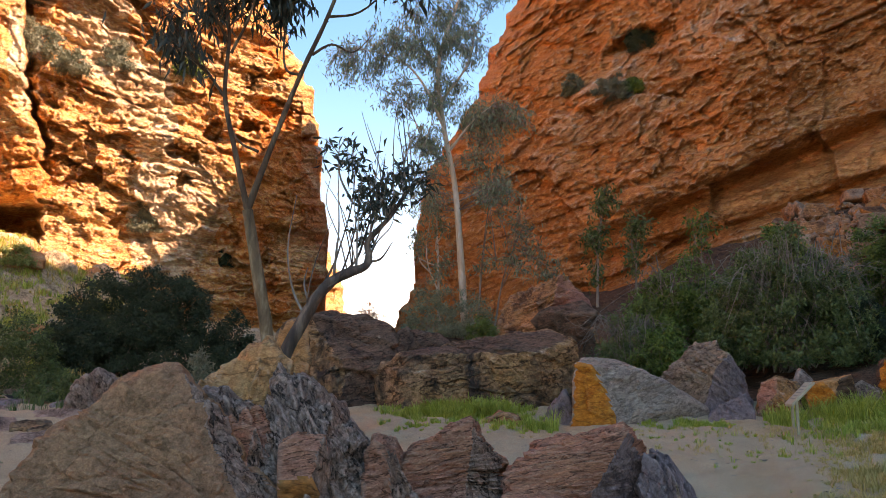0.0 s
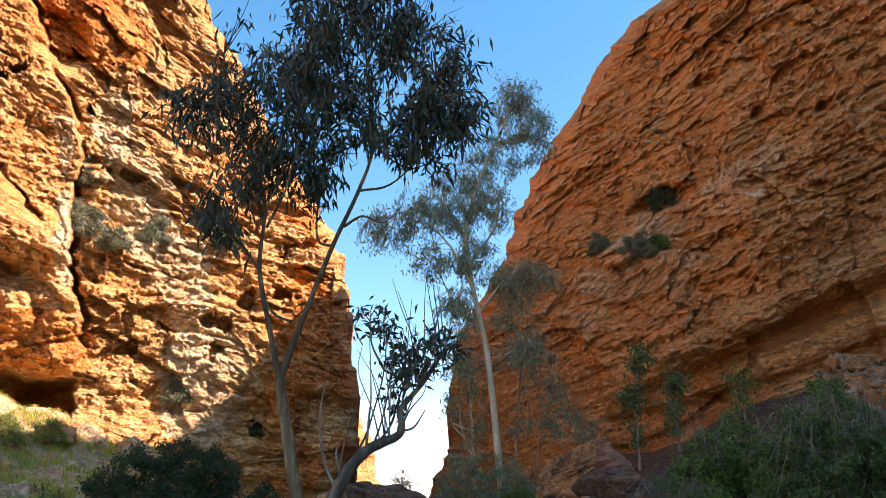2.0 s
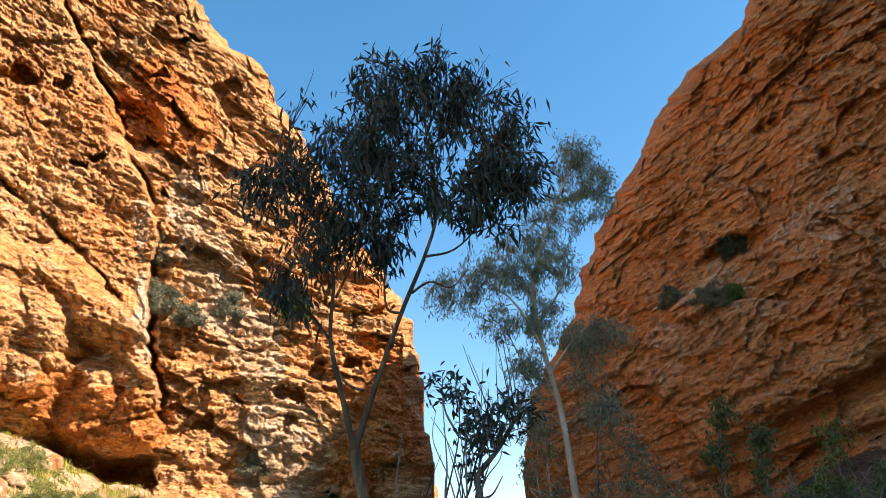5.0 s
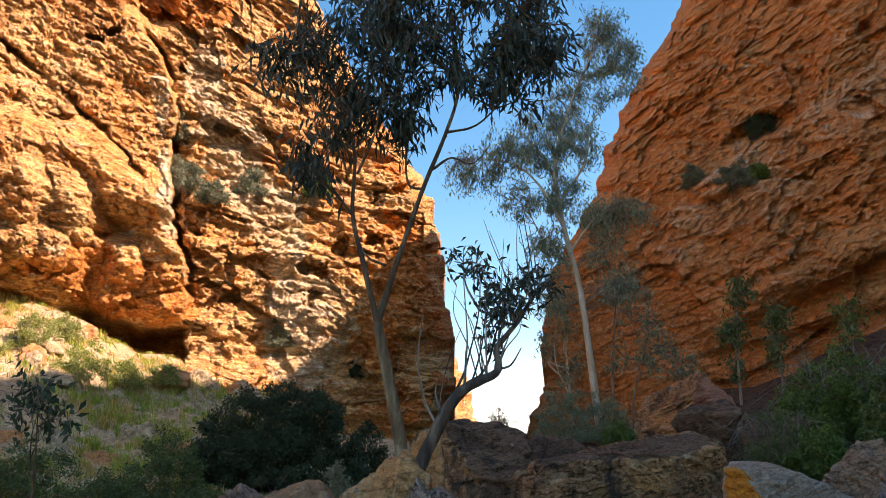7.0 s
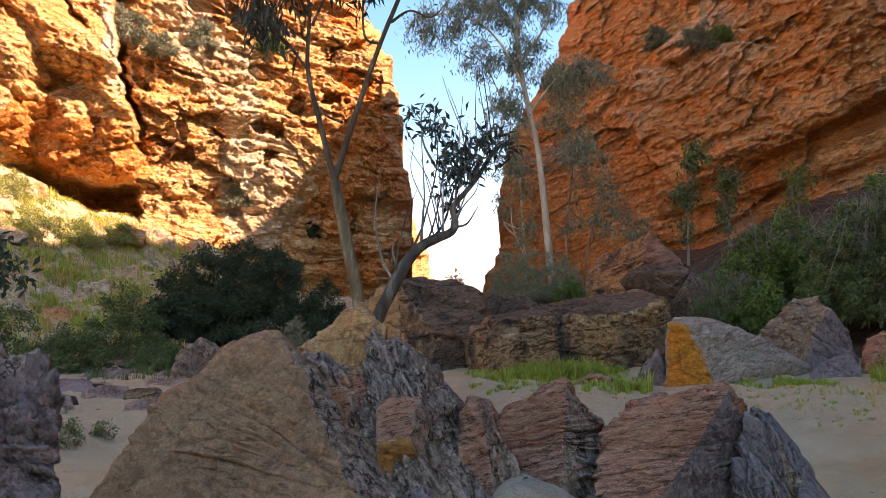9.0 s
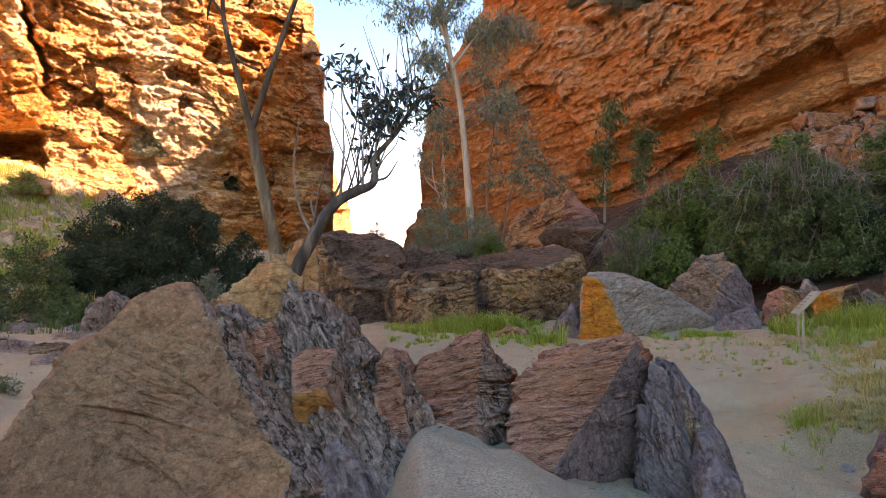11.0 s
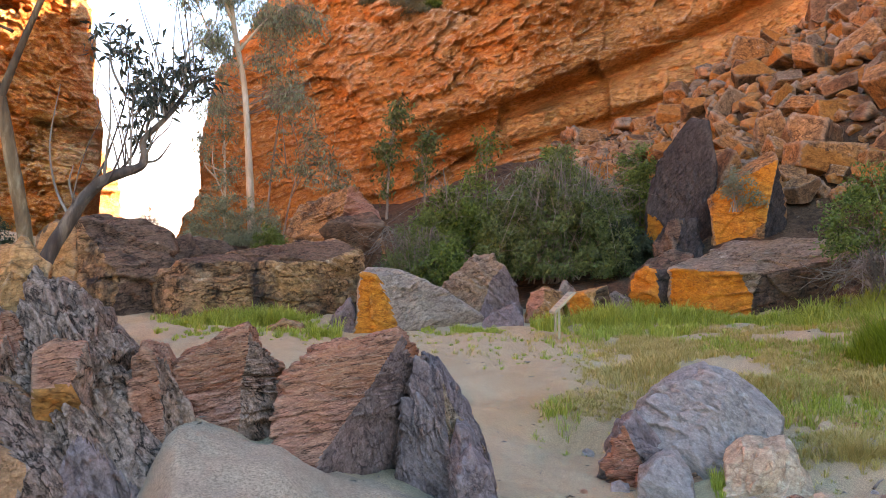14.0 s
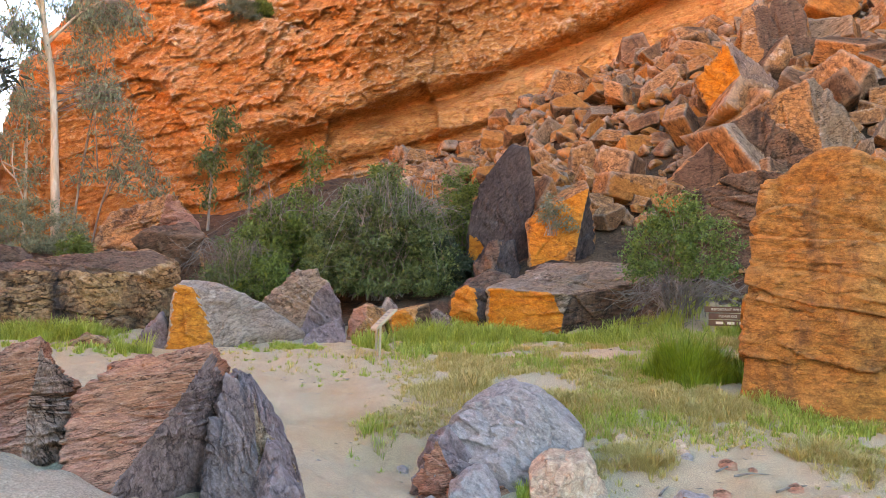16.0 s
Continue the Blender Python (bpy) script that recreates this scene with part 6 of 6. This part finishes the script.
def far_trees():
    slim_tree("slim gum with a bent pale limb in the gap", -0.25, 35.0, 3.2, 9.8, -0.3, [(-0.8, 8.6, 1.4, 1.1, 0.8), (0.2, 6.4, 1.2, 0.9, 0.8), (-1.4, 7.2, 1.0, 0.6, 0.6)], 34, 301, M_LEAF_GREY, M_BARK_PALE)
    slim_tree("thin grey-leaved sapling against the red cliff", 2.4, 36.0, 3.6, 11.5, 1.6, [(3.6, 10.6, 1.8, 1.4, 0.9), (4.8, 8.4, 1.8, 1.3, 0.9), (3.2, 7.0, 1.2, 0.9, 0.8), (5.2, 6.6, 1.4, 0.8, 0.8), (3.0, 12.6, 1.5, 1.0, 0.8)], 66, 302, M_LEAF_GREY, M_TWIG, 0.07, (0.19, 0.036), 34)
    slim_tree("thin sapling with reddish stem below the red cliff", 3.6, 37.0, 4.0, 9.0, 2.6, [(6.4, 7.4, 1.5, 0.8, 0.8), (7.6, 6.4, 1.2, 0.8, 0.7), (5.6, 8.6, 1.0, 0.9, 0.7)], 46, 303, M_LEAF_GREY, M_TWIG, 0.06, (0.19, 0.036), 30)
    slim_tree("dark narrow tree standing against the red cliff", 10.9, 39.0, 5.0, 10.2, 0.6, [(11.6, 10.0, 0.9, 1.0, 0.6), (10.9, 8.0, 1.0, 1.0, 0.6), (10.7, 6.4, 0.8, 0.9, 0.6)], 44, 304, M_LEAF_OLIVE, M_TWIG, 0.08, (0.17, 0.05), 50)
    slim_tree("dark small tree standing against the red cliff", 13.6, 39.5, 5.6, 9.4, 0.3, [(13.8, 8.8, 0.9, 0.9, 0.6), (13.6, 7.2, 0.8, 0.7, 0.6)], 30, 305, M_LEAF_OLIVE, M_TWIG, 0.07, (0.17, 0.05), 50)
    slim_tree("small green tree at the foot of the red cliff", 18.0, 39.0, 6.0, 9.0, 0.2, [(18.1, 8.7, 1.1, 0.7, 0.6), (17.8, 7.6, 0.9, 0.6, 0.5)], 22, 306, M_LEAF_GREEN, M_TWIG, 0.06, (0.15, 0.05), 34)
    slim_tree("distant tree beyond the gap with haze-paled leaves", -5.4, 100.0, 4.0, 10.8, 0.1, [(-5.4, 9.8, 0.8, 1.2, 1.4), (-4.9, 8.8, 0.7, 1.0, 1.2)], 26, 307, M_LEAF_HAZE, M_BARK_PALE, 0.1, (0.3, 0.08), 22)
    slim_tree("young gum sapling on the stony bank", -35.1, 17.0, 1.0, 3.5, -0.4, [(-35.4, 3.55, 1.6, 0.35, 0.4), (-34.0, 3.0, 1.2, 0.25, 0.3), (-36.4, 3.2, 1.0, 0.3, 0.3)], 22, 308, M_LEAF_DARK, M_BARK, 0.035, (0.13, 0.05), 20)


far_trees()


def shrubs():
    s = shrub
    s("large dense dark green bush below the cliff", -20.4, 28.5, gz(-20.4, 28.5), 6.0, 4.4, 3.5, 380, 190, (0.10, 0.045), M_LEAF_DARK, 401, even=1.0)
    s("dark green bush beside a larger one", -24.6, 28.0, gz(-24.6, 28.0), 2.6, 2.4, 2.2, 100, 130, (0.13, 0.05), M_LEAF_DARK, 402)
    s("olive shrub on the creek bank", -27.5, 25.0, gz(-27.5, 25), 3.2, 2.4, 1.9, 90, 110, (0.11, 0.035), M_LEAF_OLIVE, 403, even=0.6)
    s("olive shrub on the stony bank", -31.0, 23.0, gz(-31, 23), 2.6, 2.0, 1.3, 70, 100, (0.10, 0.035), M_LEAF_OLIVE, 404, even=0.5)
    s("olive shrub on the bank in half light", -36.0, 25.0, gz(-36, 25), 3.0, 2.4, 1.6, 80, 90, (0.11, 0.035), M_LEAF_OLIVE, 405, even=0.5)
    s("low grey-green shrub among creek stones", -16.2, 19.0, gz(-16.2, 19), 1.5, 1.2, 1.3, 50, 80, (0.10, 0.04), M_LEAF_SILVER, 406)
    s("dark shrub in the shade of the cliff", -14.3, 30.0, gz(-14.3, 30), 2.2, 2.0, 2.4, 70, 90, (0.13, 0.05), M_LEAF_DARK, 407)
    s("low scrub on the creek bank", -24.8, 22.0, gz(-24.8, 22), 2.2, 1.2, 0.7, 60, 80, (0.09, 0.03), M_LEAF_OLIVE, 409)
    s("small wiry shrub growing in creek sand", -30.6, 12.0, gz(-30.6, 12), 0.5, 0.4, 0.42, 20, 50, (0.05, 0.014), M_LEAF_OLIVE, 423, 12)
    s("small wiry plant on creek sand", -28.6, 12.6, gz(-28.6, 12.6), 0.35, 0.3, 0.3, 12, 40, (0.05, 0.014), M_LEAF_OLIVE, 424, 10)
    for k, (b, d, w, h) in enumerate(((-33.6, 38.0, 2.4, 1.7), (-30.6, 40.0, 2.0, 1.3), (-36.4, 39.0, 2.6, 1.7), (-28.2, 41.0, 1.8, 1.1), (-34.6, 42.5, 2.0, 1.3), (-39.5, 38.0, 2.6, 1.6))):
        s("pale yellow-green shrub on the sunny slope", b, d, gz(b, d), w, w * 0.8, h, 50, 90, (0.13, 0.04), M_LEAF_SUNLIT, 440 + k, 12, even=0.3)
    s("tangled bush of arching bare grey twigs", 23.6, 21.8, gz(23.6, 21.8), 4.6, 3.2, 3.1, 280, 130, (0.12, 0.038), M_LEAF_OLIVE, 411, 50, 120, even=0.5)
    s("leafy green bush above grey brushwood", 20.5, 24.0, gz(20.5, 24.0), 3.6, 2.6, 3.0, 120, 110, (0.14, 0.045), M_LEAF_GREEN, 412, 30)
    s("twiggy grey bush with sparse leaves", 12.9, 22.2, gz(12.9, 22.2), 2.8, 2.2, 1.7, 70, 80, (0.10, 0.028), M_LEAF_OLIVE, 413, 40, 50, even=0.6)
    s("low dark green bush behind a boulder", 15.6, 21.8, gz(15.6, 21.8), 2.6, 2.0, 1.6, 80, 110, (0.11, 0.045), M_LEAF_GREEN, 425, 20)
    s("dense green bush behind boulders", 16.6, 25.0, gz(16.6, 25.0), 4.4, 3.0, 2.6, 170, 120, (0.14, 0.05), M_LEAF_GREEN, 414, 20, 30)
    s("bright green bush at the foot of the slope", 23.2, 26.0, gz(23.2, 26), 3.0, 2.4, 2.8, 110, 110, (0.13, 0.055), M_LEAF_GREEN, 415, 20)
    s("bright leafy bush beside a black slab", 28.6, 24.6, gz(28.6, 24.6), 2.0, 2.0, 3.0, 90, 120, (0.11, 0.045), M_LEAF_GREEN, 416, 16)
    s("dark green clump beside grey brushwood", 27.6, 22.0, gz(27.6, 22), 1.7, 1.6, 1.7, 70, 130, (0.09, 0.035), M_LEAF_DARK, 426, 14)
    s("green bush growing among boulders", 43.6, 17.6, gz(43.6, 17.6) + 0.9, 2.6, 2.0, 2.0, 90, 110, (0.08, 0.035), M_LEAF_GREEN, 417, 24)
    s("bare grey brushwood hanging over boulders", 43.8, 17.3, gz(43.8, 17.3), 2.6, 1.6, 1.0, 10, 16, (0.05, 0.015), M_LEAF_SILVER, 418, 20, 90)
    s("grey-leaved shrub with pale flowers on a rock", 35.0, 20.6, 3.6, 1.1, 0.8, 1.0, 30, 50, (0.07, 0.03), M_LEAF_SILVER, 419, 12)
    s("grey shrub growing in the gap", -0.9, 31.0, gz(-0.9, 31), 2.6, 2.0, 2.3, 70, 80, (0.12, 0.035), M_LEAF_GREY, 420)
    s("pale green shrub behind a boulder", 2.9, 30.0, gz(2.9, 30), 1.6, 1.4, 1.4, 40, 70, (0.12, 0.035), M_LEAF_GREEN, 421)
    s("grey-green shrub below a white gum", 2.0, 31.5, gz(2.0, 31.5), 2.4, 2.0, 2.0, 60, 80, (0.12, 0.035), M_LEAF_GREY, 427)
    for k, (az, el, w, h, mat) in enumerate(((-28.2, 20.6, 3.0, 2.6, M_LEAF_SILVER), (-23.2, 20.4, 2.6, 2.0, M_LEAF_SILVER), (-20.8, 10.2, 2.4, 2.2, M_LEAF_SILVER), (-18.2, 20.5, 2.4, 1.6, M_LEAF_GREEN),
                                              (-15.8, 8.0, 2.4, 2.0, M_LEAF_DARK), (-26.0, 19.6, 2.2, 1.4, M_LEAF_SILVER), (-28.6, 23.6, 1.6, 2.0, M_LEAF_SILVER))):
        cliff_bush(on_left, az, el, w, h, mat, 430 + k, "wiry pale shrub rooted on a cliff ledge")
    for k, (az, el, w, h, mat) in enumerate(((14.6, 22.5, 2.9, 2.3, M_LEAF_DARK), (9.7, 19.8, 1.8, 1.2, M_LEAF_SILVER), (12.4, 19.4, 2.6, 1.5, M_LEAF_SILVER), (14.0, 19.6, 1.6, 1.0, M_LEAF_GREEN))):
        cliff_bush(on_right, az, el, w, h, mat, 450 + k, "dark shrub rooted in a hollow of the red cliff")


shrubs()


def tufts(name, label, n, per, inside, height, width, mat, seed, radius=0.05, bend=0.7, patchy=1.3):
    """Grass: tufts of narrow bent blades fanning out of the ground where inside(bearing, dist) allows."""
    rng = np.random.default_rng(seed)
    got, total = [], 0
    while total < n:
        b, d = inside[0] + (inside[1] - inside[0]) * rng.random(n), inside[2] + (inside[3] - inside[2]) * rng.random(n)
        p = np.stack([d * np.sin(np.radians(b)), d * np.cos(np.radians(b)), np.zeros(n)], 1)
        keep = rng.random(n) < np.clip(inside[4](b, d) * np.clip(0.5 + patchy * fbm(p * 0.9, 3, seed) + 0.6 * fbm(p * 3.0, 2, seed + 3), 0, 1), 0, 1)
        p[:, 2] = np.clip(inside[4](b, d), 0.2, 1) ** 0.6
        got.append(p[keep])
        total += int(keep.sum())
    c = np.vstack(got)[:n]
    taper = c[:, 2].copy()
    c[:, 2] = 0
    tall = taper * height * rng.uniform(0.4, 1.25, n) * np.clip(1 + 0.6 * fbm(c * 0.8, 2, seed + 9), 0.4, 1.6)
    k = rng.poisson(per, n) + 1
    i = np.repeat(np.arange(n), k)
    m = len(i)
    a = rng.uniform(0, 2 * math.pi, m)
    rr = radius * np.sqrt(rng.random(m)) * (tall[i] / height) ** 0.5
    way = a + rng.normal(scale=0.6, size=m)
    p = c[i] + np.stack([rr * np.cos(a), rr * np.sin(a), np.zeros(m)], 1)
    p[:, 2] = ground_z(p[:, 0], p[:, 1]) - 0.01
    h = tall[i] * rng.uniform(0.5, 1.1, m)
    out = np.stack([np.cos(way), np.sin(way), np.zeros(m)], 1)
    side = np.stack([-np.sin(way), np.cos(way), np.zeros(m)], 1)
    lean = (bend * (0.15 + 0.85 * rng.random(m)) * h)[:, None]
    up = np.array([0, 0, 1.0])
    droop = (rng.random(m) ** 2 * bend * 0.45 * h)[:, None]
    p1 = p + up * (h * 0.5)[:, None] + out * lean * 0.22
    p2 = p + up * (h * 0.85)[:, None] + out * lean * 0.6 - up * droop * 0.4
    t = p + up * (h * 0.98)[:, None] + out * lean - up * droop
    w = (width * rng.uniform(0.6, 1.3, m))[:, None]
    v = np.stack([p - side * w, p + side * w, p1 + side * w * 0.9, p1 - side * w * 0.9, p2 + side * w * 0.6, p2 - side * w * 0.6, t], 1).reshape(-1, 3)
    j = np.arange(m)[:, None] * 7
    f = np.concatenate([j + [0, 1, 2], j + [0, 2, 3], j + [3, 2, 4], j + [3, 4, 5], j + [5, 4, 6]], 1).reshape(-1, 3)
    ob = new(name, mesh_from(name, v, f, [mat], False))
    return tagged(ob, label, "grass", kind="stuff")


def box_fade(b0, b1, d0, d1, fb=2.0, fd=1.0):
    return lambda b, d: np.clip((b - b0) / fb, 0, 1) * np.clip((b1 - b) / fb, 0, 1) * np.clip((d - d0) / fd, 0, 1) * np.clip((d1 - d) / fd, 0, 1)


def blob(b0, d0, rb, rd, k=1.3):
    return lambda b, d: k * np.exp(-((b - b0) / rb) ** 2 - ((d - d0) / rd) ** 2)


tufts("green_grass", "fresh green grass along the foot of boulders", 620, 16, (-5, 8, 14.6, 18.6, box_fade(-5.2, 8, 14.8, 20, 5, 2.5)), 0.34, 0.007, M_GRASS, 501, 0.10, 1.1, 1.0)
tufts("green_grass", "fresh green grass below the rubble slope", 1900, 12, (20, 50, 13.5, 19.2, box_fade(20.5, 52, 13.6, 20.2, 4, 3.0)), 0.34, 0.007, M_GRASS, 502, 0.09, 1.1, 1.0)
tufts("green_grass", "strip of green grass under a boulder", 240, 12, (13, 20, 15.6, 16.8, box_fade(13, 19.5, 15.6, 16.8, 1, 0.4)), 0.16, 0.006, M_GRASS, 513, 0.05, 0.7)
tufts("dry_grass", "thin dry yellow grass on sand", 9500, 10, (18, 58, 8.4, 16.5, box_fade(23, 62, 9.0, 16.5, 7, 2.0)), 0.14, 0.0055, M_STRAW, 503, 0.06, 1.1, 1.5)
tufts("green_grass", "green tufts among dry stalks", 1700, 11, (26, 58, 8.8, 15.0, box_fade(28, 60, 9.0, 15.0, 6, 1.5)), 0.16, 0.0055, M_GRASS, 504, 0.05, 0.9, 1.8)
tufts("dry_grass", "sparse dry tufts at the edge of the sand", 190, 9, (5, 26, 11.5, 16.5, box_fade(5, 28, 12.0, 16.5, 4, 2)), 0.10, 0.005, M_STRAW, 505, 0.05, 1.0)
tufts("green_grass", "sparse green tufts at the edge of the sand", 110, 10, (8, 28, 11.0, 16.5, box_fade(8, 29, 11.0, 16.5, 4, 2)), 0.10, 0.005, M_GRASS, 514, 0.05, 1.0)
tufts("rush_tussock", "tall bright green rush tussock in grass", 80, 90, (40.5, 48, 11.6, 13.4, lambda b, d: 1.8 * np.exp(-((b - 44.4) / 1.8) ** 2 - ((d - 12.5) / 0.45) ** 2)), 1.0, 0.006, M_RUSH, 506, 0.28, 1.0, 0.3)
tufts("green_grass", "bright tuft of grass against a boulder", 14, 60, (5.4, 8.2, 15.0, 16.2, blob(6.9, 15.6, 0.9, 0.3, 2)), 0.34, 0.006, M_GRASS, 507, 0.10, 0.7, 0.3)
tufts("green_grass", "bright green tuft beside a sign", 40, 40, (21, 25.5, 15.6, 17.6, blob(22.6, 16.6, 1.2, 0.6, 2)), 0.28, 0.006, M_GRASS, 515, 0.09, 0.7, 0.3)
tufts("green_grass", "grass tuft between boulders", 9, 50, (32.2, 34.2, 7.3, 8.0, blob(33.2, 7.6, 0.6, 0.2, 2)), 0.2, 0.004, M_GRASS, 508, 0.06, 0.7, 0.3)
tufts("dry_grass", "matted grass hanging over a soil bank", 240, 14, (21, 29, 8.7, 10.8, blob(25, 9.9, 2.8, 0.55, 1.6)), 0.2, 0.004, M_STRAW, 509, 0.05, 1.5, 0.4)
tufts("green_grass", "green grass over a soil bank", 26, 14, (21, 29, 8.6, 10.6, blob(23.6, 9.6, 2.0, 0.5, 1.6)), 0.16, 0.004, M_GRASS, 510, 0.05, 1.2, 0.4)
tufts("dry_grass", "matted grass over a soil hummock", 300, 14, (49, 58, 8.2, 10.0, blob(53.2, 9.2, 3.0, 0.5, 1.6)), 0.2, 0.004, M_STRAW, 516, 0.05, 1.5, 0.4)
tufts("dry_grass", "matted grass beside a pale boulder", 220, 14, (37, 44, 7.6, 9.6, blob(40.5, 8.7, 2.6, 0.5, 1.4)), 0.18, 0.004, M_STRAW, 517, 0.05, 1.4, 0.4)
tufts("green_grass", "yellow-green tussocks on the sunny slope", 1500, 16, (-48, -20, 24, 50, box_fade(-50, -19, 24, 50, 4, 3)), 0.34, 0.014, M_GRASS, 512, 0.16, 0.9, 1.4)
tufts("dry_grass", "pale dry tussocks on the sunny slope", 1500, 16, (-48, -20, 24, 50, box_fade(-50, -20, 24, 50, 4, 3)), 0.32, 0.013, M_STRAW, 511, 0.16, 1.0, 1.4)
tufts("dry_grass", "low dry tufts on the shaded creek bank", 420, 14, (-40, -16, 19, 26, box_fade(-42, -15, 19, 27, 4, 2)), 0.2, 0.008, M_LEAF_OLIVE, 518, 0.12, 1.0, 1.2)


def litter():
    """Dead leaves and snapped twigs strewn on the sand."""
    rng = np.random.default_rng(93)
    n = 700
    b, d = rng.uniform(-36, 58, n), rng.uniform(5.5, 16, n) ** 1.0
    x, y = d * np.sin(np.radians(b)), d * np.cos(np.radians(b))
    p = np.stack([x, y, ground_z(x, y) + 0.008], 1)
    w = rng.normal(size=(n, 3)) * np.array([1, 1, 0.12])
    v, f = leaf_arrays(p, w, 0.07 * rng.uniform(0.5, 1.8, n), 0.014 * rng.uniform(0.5, 1.4, n), rng, 0.3)
    tagged(new("leaf_litter", mesh_from("leaf_litter", v, f, [M_TWIG], False)), "dead leaves and twigs strewn on sand", "litter", kind="stuff")
    for k, (bb, dd, ln, turn) in enumerate(((46.5, 8.6, 0.5, 0.3), (47.8, 8.4, 0.35, -0.2), (42.5, 8.0, 0.4, 0.6), (24.5, 6.9, 0.16, 0.1), (50.2, 8.2, 0.45, 0.1))):
        o = np.array(tuple(P(bb, dd, gz(bb, dd) + 0.012)))
        t = np.array([math.cos(turn), math.sin(turn), 0.02]) * ln
        path = smooth_path([o - t / 2, o + np.array([0, 0, 0.015]), o + t / 2], 5)
        ob = new("stick", trunk_mesh("stick", [tube_arrays(path, np.linspace(0.012, 0.006, len(path)), 6, 0.2, k)], M_TWIG))
        tagged(ob, "dry grey stick lying on sand", "stick", "sticks on the sand")
    stump = tagged(new("driftwood_stump"), "dark rotten driftwood stump standing in creek sand", "driftwood")
    z = gz(-32.9, 12.5)
    limb("stem", polar([(-33.0, z - 0.1), (-33.0, z + 0.35), (-32.8, z + 0.7), (-32.4, z + 1.05)], 12.5), 0.13, 0.03, M_BARK_BURNT, stump, 12, 6, 0.5, 611)
    limb("root", polar([(-32.9, z + 0.1), (-32.5, z + 0.02, 0.05), (-32.0, z - 0.05, 0.1)], 12.5), 0.05, 0.02, M_BARK_BURNT, stump, 8, 5, 0.4, 612)


litter()


# ---- signs ----
def slab(name, x, y, z, sx, sy, sz, mat, parent, rot=(0, 0, 0), label=""):
    bm = bmesh.new()
    bmesh.ops.create_cube(bm, size=1.0)
    bmesh.ops.scale(bm, vec=(sx, sy, sz), verts=bm.verts)
    bmesh.ops.bevel(bm, geom=bm.edges[:], offset=min(sx, sy, sz) * 0.15, segments=2, affect="EDGES", profile=0.5)
    me = bpy.data.meshes.new(name)
    bm.to_mesh(me)
    bm.free()
    me.materials.append(mat)
    ob = new(name, me)
    ob.parent = parent
    ob.matrix_basis = pose(x, y, z, *rot)
    return tagged(ob, label)


M_POST = plain_material("weathered_post", (0.36, 0.34, 0.22), 0.8, 0, 40)
M_PANEL = plain_material("pale_sign_panel", (0.44, 0.38, 0.26), 0.5, 0, 30)
M_INK = plain_material("faded_print", (0.25, 0.24, 0.2), 0.6, 0, 50)
M_BOARD = plain_material("brown_sign_board", (0.16, 0.065, 0.03), 0.7, 0, 30)
M_LETTER = plain_material("cream_letters", (0.75, 0.68, 0.5), 0.6, 0, 50)


def info_sign():
    b, d = 23.3, 14.8
    p = P(b, d, gz(b, d))
    sign = tagged(new("information_sign"), "low tilted information panel on two pale posts in sand", "sign")
    sign.matrix_world = Matrix.Translation(p) @ pose(0, 0, 0, 0, 0, -b - 80)
    for x in (-0.2, 0.2):
        slab("post", x, -0.08, 0.2, 0.06, 0.04, 0.72, M_POST, sign)
    panel = slab("panel", 0, 0, 0.62, 0.56, 0.5, 0.03, M_PANEL, sign, (46, 0, 0))
    for k in range(5):
        slab("print_bar", -0.03, 0.15 - 0.07 * k, 0.014, 0.36, 0.025, 0.006, M_INK, panel)
    slab("frame", 0, 0, -0.02, 0.6, 0.54, 0.02, M_POST, panel)


def warning_sign():
    b, d = 46.35, 16.2
    p = P(b, d, gz(b, d))
    sign = tagged(new("warning_sign"), "brown wooden sign board with cream routed lettering", "sign")
    sign.matrix_world = Matrix.Translation(p) @ pose(0, 0, 0, 0, 0, -b)
    for x in (-0.15, 0.6):
        slab("post", x, 0.05, 0.08, 0.09, 0.07, 1.1, M_POST, sign)
    for k, (w, text) in enumerate(((1.1, "IMPORTANT WILD"), (0.95, "PLEASE DO"), (0.95, ""))):
        z = 0.50 - 0.125 * k
        board = slab("board", 0.25, 0, z, w, 0.04, 0.11, M_BOARD, sign)
        if text:
            cu = bpy.data.curves.new("lettering", "FONT")
            cu.body, cu.size, cu.extrude, cu.align_y = text, 0.066, 0.003, "CENTER"
            cu.materials.append(M_LETTER)
            ob = new("lettering", cu)
            ob.parent = board
            ob.matrix_basis = pose(-w / 2 + 0.12 + 0.06 * k, -0.024, 0, 90, 0, 0)
        else:
            for x in (-0.28, -0.08, 0.14):
                slab("lettering_bar", x, -0.023, 0, 0.13, 0.01, 0.05, M_LETTER, board)


info_sign()
warning_sign()
